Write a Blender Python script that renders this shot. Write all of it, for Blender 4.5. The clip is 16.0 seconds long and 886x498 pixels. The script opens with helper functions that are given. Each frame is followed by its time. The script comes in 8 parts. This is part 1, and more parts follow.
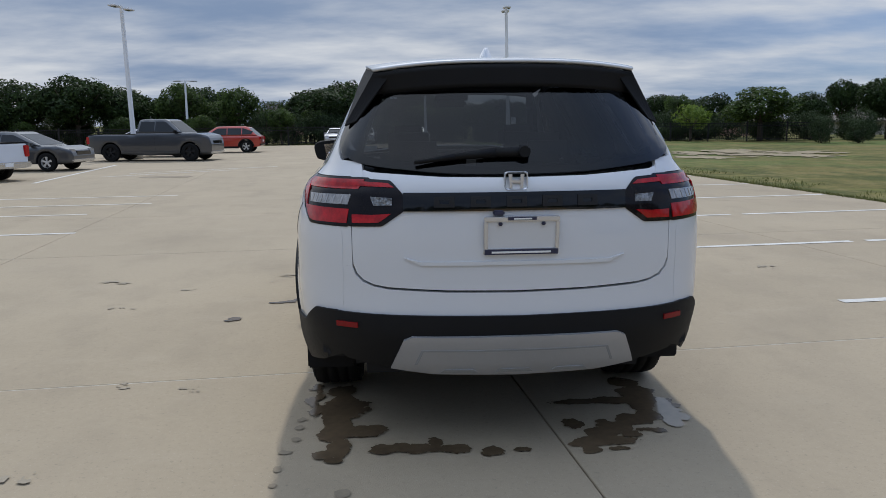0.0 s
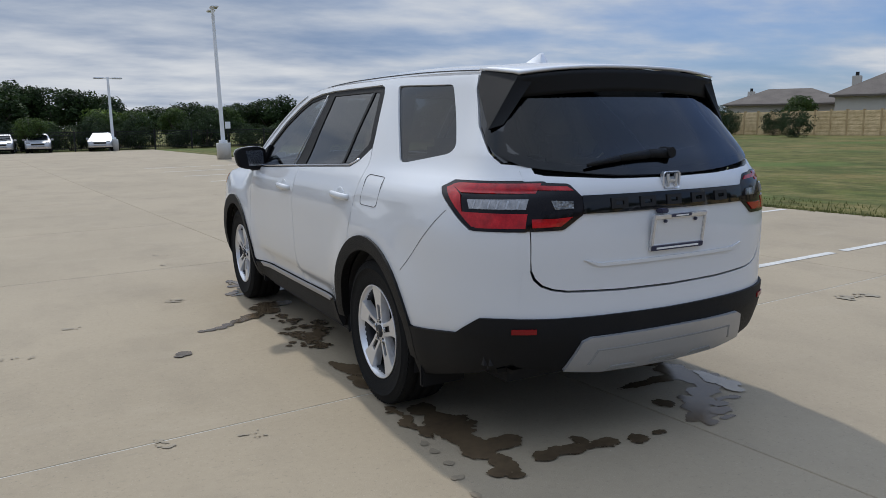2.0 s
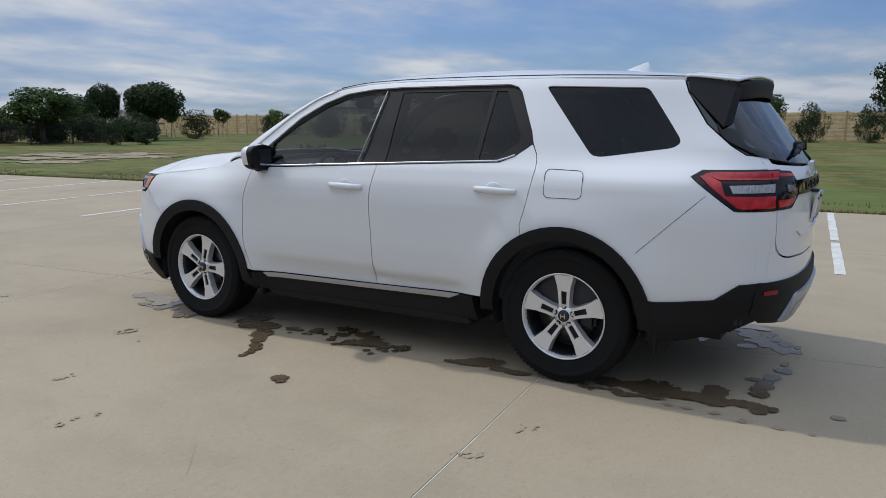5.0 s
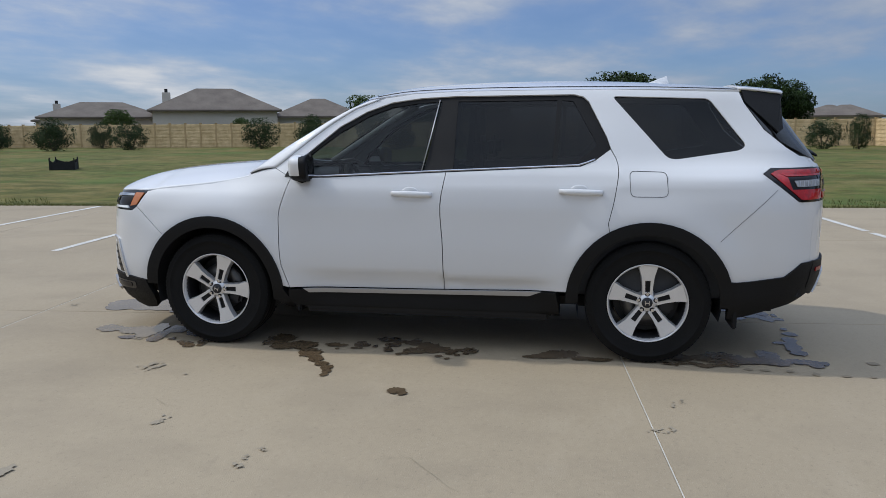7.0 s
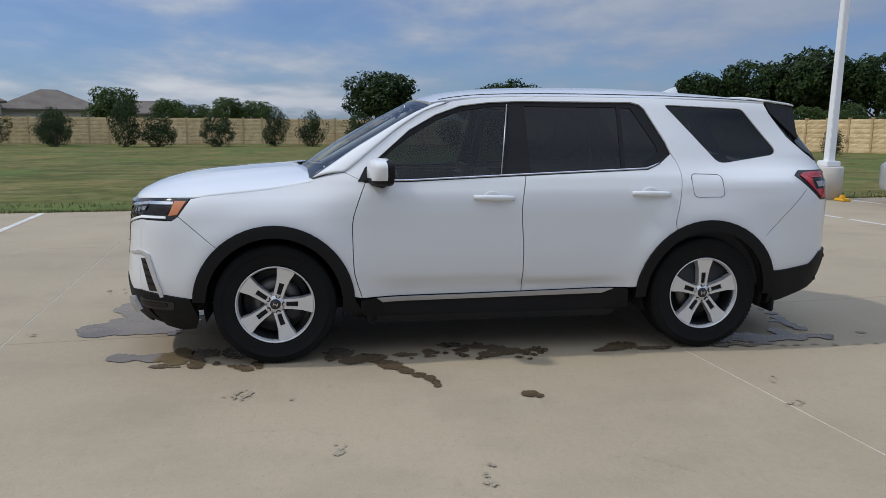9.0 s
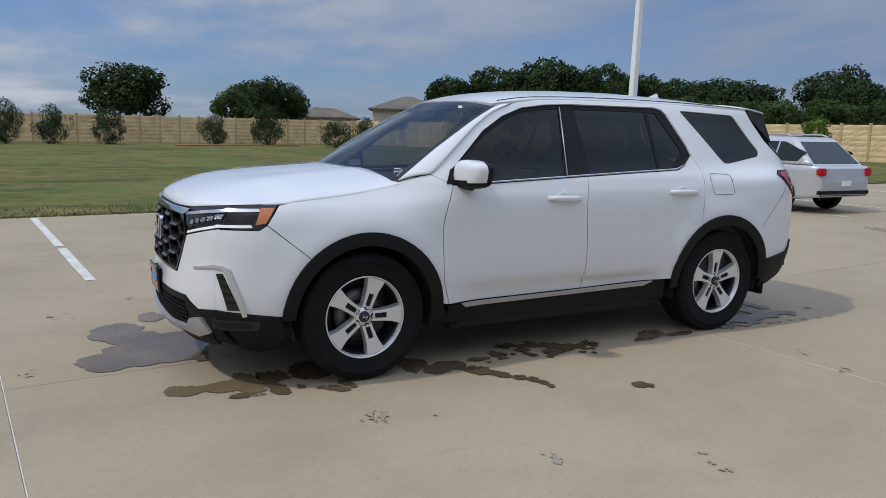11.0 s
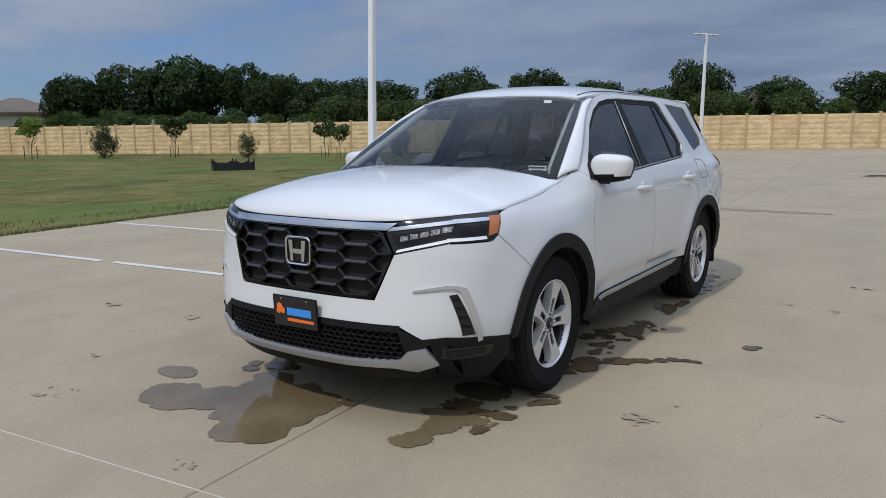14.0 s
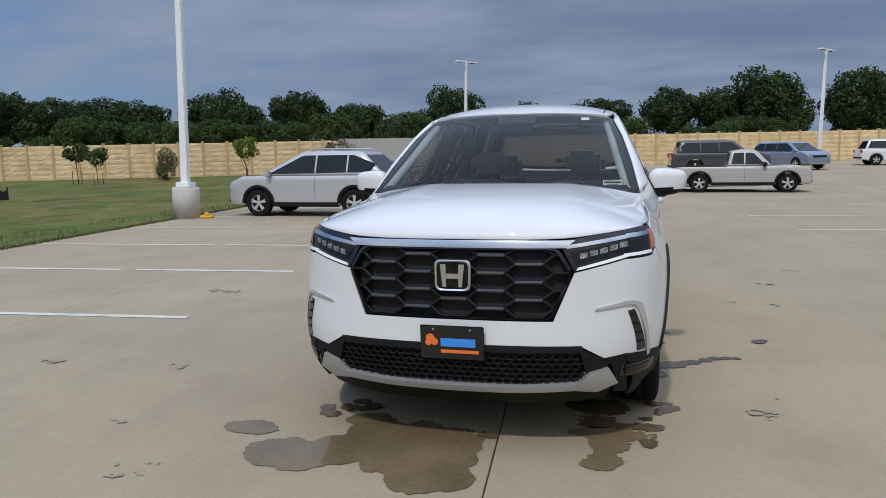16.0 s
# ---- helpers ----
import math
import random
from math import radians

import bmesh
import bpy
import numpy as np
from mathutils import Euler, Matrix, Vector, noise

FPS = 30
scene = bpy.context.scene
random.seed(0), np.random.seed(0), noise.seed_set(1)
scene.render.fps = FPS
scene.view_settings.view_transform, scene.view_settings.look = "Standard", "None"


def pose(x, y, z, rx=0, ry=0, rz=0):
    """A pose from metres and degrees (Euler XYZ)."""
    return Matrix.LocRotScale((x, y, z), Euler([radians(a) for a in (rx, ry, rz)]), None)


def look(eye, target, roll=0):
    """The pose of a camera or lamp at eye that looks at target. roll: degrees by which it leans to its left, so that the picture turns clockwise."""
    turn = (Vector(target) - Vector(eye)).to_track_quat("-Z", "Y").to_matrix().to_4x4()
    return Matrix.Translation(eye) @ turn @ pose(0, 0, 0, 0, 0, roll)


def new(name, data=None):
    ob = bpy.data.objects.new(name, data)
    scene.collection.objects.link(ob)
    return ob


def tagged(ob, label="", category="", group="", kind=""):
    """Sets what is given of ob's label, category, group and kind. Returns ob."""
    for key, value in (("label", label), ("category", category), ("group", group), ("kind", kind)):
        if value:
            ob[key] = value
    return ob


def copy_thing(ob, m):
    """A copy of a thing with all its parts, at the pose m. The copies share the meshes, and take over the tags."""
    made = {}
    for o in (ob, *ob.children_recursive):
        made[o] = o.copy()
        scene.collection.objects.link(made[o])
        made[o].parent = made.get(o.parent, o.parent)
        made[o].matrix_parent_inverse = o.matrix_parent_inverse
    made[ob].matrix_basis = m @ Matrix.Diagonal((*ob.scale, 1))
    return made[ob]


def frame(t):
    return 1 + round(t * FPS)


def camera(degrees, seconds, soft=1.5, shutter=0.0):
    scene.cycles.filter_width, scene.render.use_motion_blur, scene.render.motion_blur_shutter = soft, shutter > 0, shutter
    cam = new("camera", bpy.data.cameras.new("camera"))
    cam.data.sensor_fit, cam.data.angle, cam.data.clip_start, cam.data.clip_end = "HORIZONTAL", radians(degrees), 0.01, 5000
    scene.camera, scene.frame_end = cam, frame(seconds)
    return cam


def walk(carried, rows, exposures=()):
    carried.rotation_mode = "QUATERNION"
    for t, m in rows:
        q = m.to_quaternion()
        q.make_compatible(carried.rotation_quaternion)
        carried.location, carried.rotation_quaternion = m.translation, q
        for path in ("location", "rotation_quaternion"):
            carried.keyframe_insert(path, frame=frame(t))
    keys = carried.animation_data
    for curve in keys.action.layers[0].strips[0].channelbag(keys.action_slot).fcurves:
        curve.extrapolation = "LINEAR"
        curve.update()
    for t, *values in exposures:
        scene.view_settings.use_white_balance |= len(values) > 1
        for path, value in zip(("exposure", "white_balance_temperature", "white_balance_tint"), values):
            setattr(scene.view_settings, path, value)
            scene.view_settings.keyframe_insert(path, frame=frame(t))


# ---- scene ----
cam = camera(60.4, 16.0, 0.7)
PATH = [
    (0, (-0.492, -5.725, 1.466), (-0.363, -3.757, 1.137), -0.6),
    (0.5, (-0.997, -5.621, 1.477), (-0.649, -3.68, 1.144), -0.6),
    (1, (-1.492, -5.511, 1.489), (-0.932, -3.62, 1.157), -0.7),
    (1.5, (-1.957, -5.289, 1.482), (-1.207, -3.464, 1.152), -0.8),
    (2, (-2.453, -5.099, 1.487), (-1.533, -3.354, 1.159), -0.8),
    (2.5, (-2.916, -4.867, 1.49), (-1.84, -3.212, 1.168), -0.4),
    (3, (-3.353, -4.551, 1.516), (-2.137, -2.998, 1.187), -0.2),
    (3.5, (-3.816, -4.241, 1.528), (-2.463, -2.807, 1.192), 0.1),
    (4, (-4.202, -3.861, 1.504), (-2.723, -2.557, 1.166), 0.2),
    (6.5, (-5.623, -1.603, 1.489), (-3.724, -1.066, 1.169), -0.5),
    (7, (-5.779, -1.066, 1.491), (-3.838, -0.695, 1.178), -0.4),
    (7.5, (-5.879, -0.541, 1.502), (-3.914, -0.336, 1.195), -0.2),
    (8, (-5.891, 0.008, 1.508), (-3.915, 0.047, 1.203), 0.1),
    (8.5, (-5.908, 0.575, 1.514), (-3.935, 0.452, 1.21), 0.3),
    (9, (-5.811, 1.118, 1.531), (-3.858, 0.827, 1.212), 0.4),
    (11.5, (-4.775, 3.594, 1.503), (-3.113, 2.524, 1.197), 1.1),
    (12, (-4.435, 4.013, 1.495), (-2.87, 2.806, 1.189), 0.8),
    (12.5, (-4.104, 4.403, 1.503), (-2.643, 3.072, 1.195), 0.6),
    (13, (-3.688, 4.725, 1.504), (-2.34, 3.28, 1.193), 0.2),
    (13.5, (-3.26, 5.041, 1.492), (-2.03, 3.495, 1.182), -0.1),
    (14, (-2.801, 5.291, 1.47), (-1.689, 3.656, 1.165), -0.4),
    (14.5, (-2.322, 5.483, 1.468), (-1.341, 3.765, 1.173), -0.6),
    (15, (-1.848, 5.681, 1.475), (-1.01, 3.887, 1.194), -0.9),
    (15.5, (-1.361, 5.83, 1.481), (-0.679, 3.969, 1.214), -1.1),
    (16, (-0.888, 5.973, 1.455), (-0.372, 4.057, 1.201), -0.9),
]
walk(cam, [(t, look(eye, target, roll)) for t, eye, target, roll in PATH])

# ---- light ----
SUN_EL, SUN_AZ = radians(51), radians(3.5)
sun_way = Vector((math.sin(SUN_AZ) * math.cos(SUN_EL), math.cos(SUN_AZ) * math.cos(SUN_EL), math.sin(SUN_EL)))
sun = new("sun", bpy.data.lights.new("sun", "SUN"))
sun.data.energy, sun.data.angle, sun.data.color = 1.78, radians(2.0), (1.0, 0.975, 0.935)
sun.matrix_world = look((0, 0, 60), Vector((0, 0, 60)) - sun_way)


def build_world():
    w = bpy.data.worlds.new("sky")
    scene.world = w
    w.use_nodes = True
    nt = w.node_tree
    N, L = nt.nodes, nt.links
    N.clear()
    out, bg = N.new("ShaderNodeOutputWorld"), N.new("ShaderNodeBackground")
    sky = N.new("ShaderNodeTexSky")
    sky.sky_type, sky.sun_disc, sky.sun_elevation, sky.sun_rotation = "NISHITA", False, SUN_EL, SUN_AZ
    sky.dust_density = 0.6
    tc, sep = N.new("ShaderNodeTexCoord"), N.new("ShaderNodeSeparateXYZ")
    L.new(tc.outputs["Generated"], sep.inputs[0])

    def m(op, a, b=None, clamp=False):
        n = N.new("ShaderNodeMath")
        n.operation, n.use_clamp = op, clamp
        for i, v in enumerate((a, b)):
            if v is None:
                continue
            if isinstance(v, (int, float)):
                n.inputs[i].default_value = v
            else:
                L.new(v, n.inputs[i])
        return n.outputs[0]

    def mixc(f, a, b):
        n = N.new("ShaderNodeMix")
        n.data_type = "RGBA"
        for i, v in ((0, f), (6, a), (7, b)):
            if isinstance(v, tuple):
                n.inputs[i].default_value = (*v, 1)
            elif isinstance(v, (int, float)):
                n.inputs[i].default_value = v
            else:
                L.new(v, n.inputs[i])
        return n.outputs[2]

    z = m("ADD", m("MAXIMUM", sep.outputs[2], 0.0), 0.13)
    flat = N.new("ShaderNodeCombineXYZ")
    L.new(m("DIVIDE", sep.outputs[0], z), flat.inputs[0])
    L.new(m("DIVIDE", sep.outputs[1], z), flat.inputs[1])

    def noise_tex(scale, detail, rough, stretch=(1, 1, 1), turn=0.0):
        mp, n = N.new("ShaderNodeMapping"), N.new("ShaderNodeTexNoise")
        mp.inputs["Scale"].default_value, mp.inputs["Rotation"].default_value = stretch, (0, 0, turn)
        L.new(flat.outputs[0], mp.inputs[0])
        L.new(mp.outputs[0], n.inputs["Vector"])
        n.inputs["Scale"].default_value, n.inputs["Detail"].default_value, n.inputs["Roughness"].default_value = scale, detail, rough
        return n.outputs[0]

    def ramp(v, lo, hi):
        n = N.new("ShaderNodeMapRange")
        n.interpolation_type = "SMOOTHSTEP"
        L.new(v, n.inputs[0])
        n.inputs[1].default_value, n.inputs[2].default_value = lo, hi
        return n.outputs[0]

    big = noise_tex(0.42, 8, 0.5, (1, 1.25, 1), 0.5)
    fine = noise_tex(1.3, 9, 0.55, (0.9, 1.3, 1), 0.9)
    # towards the sun (+y) the cloud is thin and bright, away from it thick and slate grey
    side = ramp(sep.outputs[1], -0.85, 0.75)
    east = ramp(sep.outputs[0], 0.2, 1.0)
    shade = m("ADD", m("MULTIPLY", big, 0.62), m("MULTIPLY", fine, 0.38))
    tone = ramp(shade, 0.36, 0.66)
    bright = mixc(tone, (0.265, 0.365, 0.55), (0.86, 0.89, 0.93))
    dark = mixc(tone, (0.185, 0.26, 0.41), (0.33, 0.41, 0.56))
    cloud = mixc(side, dark, bright)
    clear = N.new("ShaderNodeMix")
    clear.data_type, clear.blend_type = "RGBA", "MULTIPLY"
    clear.inputs[0].default_value = 1.0
    L.new(sky.outputs[0], clear.inputs[6])
    clear.inputs[7].default_value = (0.060, 0.083, 0.13, 1)
    cover = m("SUBTRACT", 1.0, m("MULTIPLY", m("MULTIPLY", east, ramp(shade, 0.60, 0.42)), 0.62), True)
    L.new(mixc(cover, clear.outputs[2], cloud), bg.inputs[0])
    # overcast: brighter towards the zenith than at the horizon
    high = m("MULTIPLY", ramp(sep.outputs[2], 0.22, 0.85), m("ADD", 1.05, m("MULTIPLY", m("SUBTRACT", 1.0, side), 0.8)))
    L.new(m("ADD", 0.80, high), bg.inputs[1])
    L.new(bg.outputs[0], out.inputs[0])


build_world()


# ---- materials ----
def material(name, color, rough=0.6, metal=0.0, vary=0.12, scale=1.5, grain=60.0, bump=0.0, bump_scale=80.0, color2=None, spec=0.5, coat=0.0, per_object=0.0, island=0.0):
    """A surface with a broad and a fine variation of its colour, at real-world size, and a fine relief."""
    mt = bpy.data.materials.new(name)
    mt.use_nodes = True
    nt = mt.node_tree
    N, L = nt.nodes, nt.links
    b = N["Principled BSDF"]
    b.inputs["Roughness"].default_value, b.inputs["Metallic"].default_value = rough, metal
    b.inputs["Specular IOR Level"].default_value, b.inputs["Coat Weight"].default_value = spec, coat
    b.inputs["Coat Roughness"].default_value = 0.03
    geo = N.new("ShaderNodeNewGeometry")
    dark = tuple(c * (1 - vary) for c in color)
    light = tuple(min(1, c * (1 + vary)) for c in color) if color2 is None else color2
    n1, n2 = N.new("ShaderNodeTexNoise"), N.new("ShaderNodeTexNoise")
    for n, s in ((n1, scale), (n2, grain)):
        L.new(geo.outputs["Position"], n.inputs["Vector"])
        n.inputs["Scale"].default_value, n.inputs["Detail"].default_value = s, 5
    add = N.new("ShaderNodeMath")
    add.operation = "MULTIPLY_ADD"
    L.new(n2.outputs[0], add.inputs[0])
    add.inputs[1].default_value = 0.45
    L.new(n1.outputs[0], add.inputs[2])
    mr = N.new("ShaderNodeMapRange")
    L.new(add.outputs[0], mr.inputs[0])
    mr.inputs[1].default_value, mr.inputs[2].default_value = 0.42, 1.02
    last = mr.outputs[0]
    if per_object or island:
        info = N.new("ShaderNodeObjectInfo")
        src = info.outputs["Random"] if per_object else geo.outputs["Random Per Island"]
        k = N.new("ShaderNodeMath")
        k.operation = "MULTIPLY_ADD"
        L.new(src, k.inputs[0])
        k.inputs[1].default_value = per_object or island
        L.new(last, k.inputs[2])
        k2 = N.new("ShaderNodeMath")
        k2.operation, k2.use_clamp = "SUBTRACT", True
        L.new(k.outputs[0], k2.inputs[0])
        k2.inputs[1].default_value = (per_object or island) / 2
        last = k2.outputs[0]
    mix = N.new("ShaderNodeMix")
    mix.data_type = "RGBA"
    L.new(last, mix.inputs[0])
    mix.inputs[6].default_value, mix.inputs[7].default_value = (*dark, 1), (*light, 1)
    L.new(mix.outputs[2], b.inputs["Base Color"])
    if bump:
        n3, bp = N.new("ShaderNodeTexNoise"), N.new("ShaderNodeBump")
        L.new(geo.outputs["Position"], n3.inputs["Vector"])
        n3.inputs["Scale"].default_value, n3.inputs["Detail"].default_value = bump_scale, 4
        bp.inputs["Strength"].default_value, bp.inputs["Distance"].default_value = min(1.0, bump), 0.01
        L.new(n3.outputs[0], bp.inputs["Height"])
        L.new(bp.outputs[0], b.inputs["Normal"])
    return mt


def glass(name, tint, rough=0.0, base=0.026, power=3.2):
    """A thin tinted pane: the tint lets light through, and the gloss grows at a slant."""
    mt = bpy.data.materials.new(name)
    mt.use_nodes = True
    N, L = mt.node_tree.nodes, mt.node_tree.links
    N.clear()
    out, mix, tr, gl, fr = (N.new("ShaderNode" + k) for k in ("OutputMaterial", "MixShader", "BsdfTransparent", "BsdfGlossy", "LayerWeight"))
    tr.inputs[0].default_value = (*tint, 1)
    gl.inputs["Roughness"].default_value, fr.inputs[0].default_value = rough, 0.5
    pw, sc = N.new("ShaderNodeMath"), N.new("ShaderNodeMath")
    pw.operation, sc.operation = "POWER", "MULTIPLY_ADD"
    L.new(fr.outputs["Facing"], pw.inputs[0])
    pw.inputs[1].default_value, sc.inputs[1].default_value, sc.inputs[2].default_value = power, 0.85, base
    L.new(pw.outputs[0], sc.inputs[0])
    L.new(sc.outputs[0], mix.inputs[0])
    L.new(tr.outputs[0], mix.inputs[1])
    L.new(gl.outputs[0], mix.inputs[2])
    L.new(mix.outputs[0], out.inputs[0])
    return mt


def concrete_material():
    """Broom-finished tan concrete: broad stains, tyre smudges, fine grain and small pits."""
    mt = material("concrete", (0.330, 0.268, 0.183), 0.82, 0, 0.13, 0.35, 25, 0.22, 160, None, 0.3, 0, 0.16)
    N, L = mt.node_tree.nodes, mt.node_tree.links
    b = N["Principled BSDF"]
    src = b.inputs["Base Color"].links[0].from_socket
    geo = N.new("ShaderNodeNewGeometry")

    def blotch(scale, lo, hi, stretch):
        mp, n, r = N.new("ShaderNodeMapping"), N.new("ShaderNodeTexNoise"), N.new("ShaderNodeMapRange")
        mp.inputs["Scale"].default_value = stretch
        L.new(geo.outputs["Position"], mp.inputs[0])
        L.new(mp.outputs[0], n.inputs["Vector"])
        n.inputs["Scale"].default_value, n.inputs["Detail"].default_value, n.inputs["Roughness"].default_value = scale, 8, 0.65
        L.new(n.outputs[0], r.inputs[0])
        r.inputs[1].default_value, r.inputs[2].default_value = lo, hi
        return r.outputs[0]

    for scale, lo, hi, stretch, tint, most in ((1.3, 0.48, 0.74, (1, 0.6, 1), (0.250, 0.203, 0.142), 0.8), (2.6, 0.55, 0.72, (0.5, 1, 1), (0.375, 0.310, 0.220), 0.5), (0.16, 0.48, 0.72, (1, 1, 1), (0.335, 0.275, 0.192), 0.7), (5.0, 0.63, 0.76, (0.6, 1.5, 1), (0.22, 0.18, 0.132), 0.5), (0.7, 0.62, 0.8, (0.25, 1, 1), (0.42, 0.352, 0.258), 0.6), (48, 0.57, 0.70, (1, 1, 1), (0.19, 0.155, 0.11), 0.6), (75, 0.58, 0.72, (1, 1, 1), (0.44, 0.385, 0.30), 0.6), (14, 0.60, 0.74, (1, 1, 1), (0.23, 0.19, 0.137), 0.45)):
        k, mix = N.new("ShaderNodeMath"), N.new("ShaderNodeMix")
        k.operation, mix.data_type = "MULTIPLY", "RGBA"
        L.new(blotch(scale, lo, hi, stretch), k.inputs[0])
        k.inputs[1].default_value = most
        L.new(k.outputs[0], mix.inputs[0])
        L.new(src, mix.inputs[6])
        mix.inputs[7].default_value = (*tint, 1)
        src = mix.outputs[2]
    L.new(src, b.inputs["Base Color"])
    return mt


def lawn_material():
    """Mown grass: green with straw-brown thin places and a few bare, sandy ones."""
    mt = material("lawn", (0.058, 0.070, 0.012), 0.9, 0, 0.5, 1.6, 22, 1.0, 30, (0.155, 0.155, 0.040), 0.15)
    N, L = mt.node_tree.nodes, mt.node_tree.links
    b = N["Principled BSDF"]
    src = b.inputs["Base Color"].links[0].from_socket
    geo = N.new("ShaderNodeNewGeometry")
    for scale, lo, hi, stretch, tint, most in ((0.22, 0.46, 0.60, (0.5, 1, 1), (0.170, 0.132, 0.045), 0.85), (0.5, 0.50, 0.60, (1, 0.35, 1), (0.045, 0.060, 0.012), 0.75), (1.3, 0.50, 0.62, (1, 0.4, 1), (0.200, 0.165, 0.065), 0.65), (0.6, 0.60, 0.74, (1, 0.6, 1), (0.27, 0.20, 0.10), 0.75), (4.5, 0.52, 0.70, (1, 0.6, 1), (0.035, 0.048, 0.010), 0.65), (0.12, 0.5, 0.62, (1, 1, 1), (0.075, 0.13, 0.028), 0.6)):
        mp, n, r, k, mix = (N.new("ShaderNode" + s) for s in ("Mapping", "TexNoise", "MapRange", "Math", "Mix"))
        mp.inputs["Scale"].default_value = stretch
        L.new(geo.outputs["Position"], mp.inputs[0])
        L.new(mp.outputs[0], n.inputs["Vector"])
        n.inputs["Scale"].default_value, n.inputs["Detail"].default_value, n.inputs["Roughness"].default_value = scale, 9, 0.7
        L.new(n.outputs[0], r.inputs[0])
        r.inputs[1].default_value, r.inputs[2].default_value = lo, hi
        k.operation, mix.data_type = "MULTIPLY", "RGBA"
        L.new(r.outputs[0], k.inputs[0])
        k.inputs[1].default_value = most
        L.new(k.outputs[0], mix.inputs[0])
        L.new(src, mix.inputs[6])
        mix.inputs[7].default_value = (*tint, 1)
        src = mix.outputs[2]
    L.new(src, b.inputs["Base Color"])
    return mt


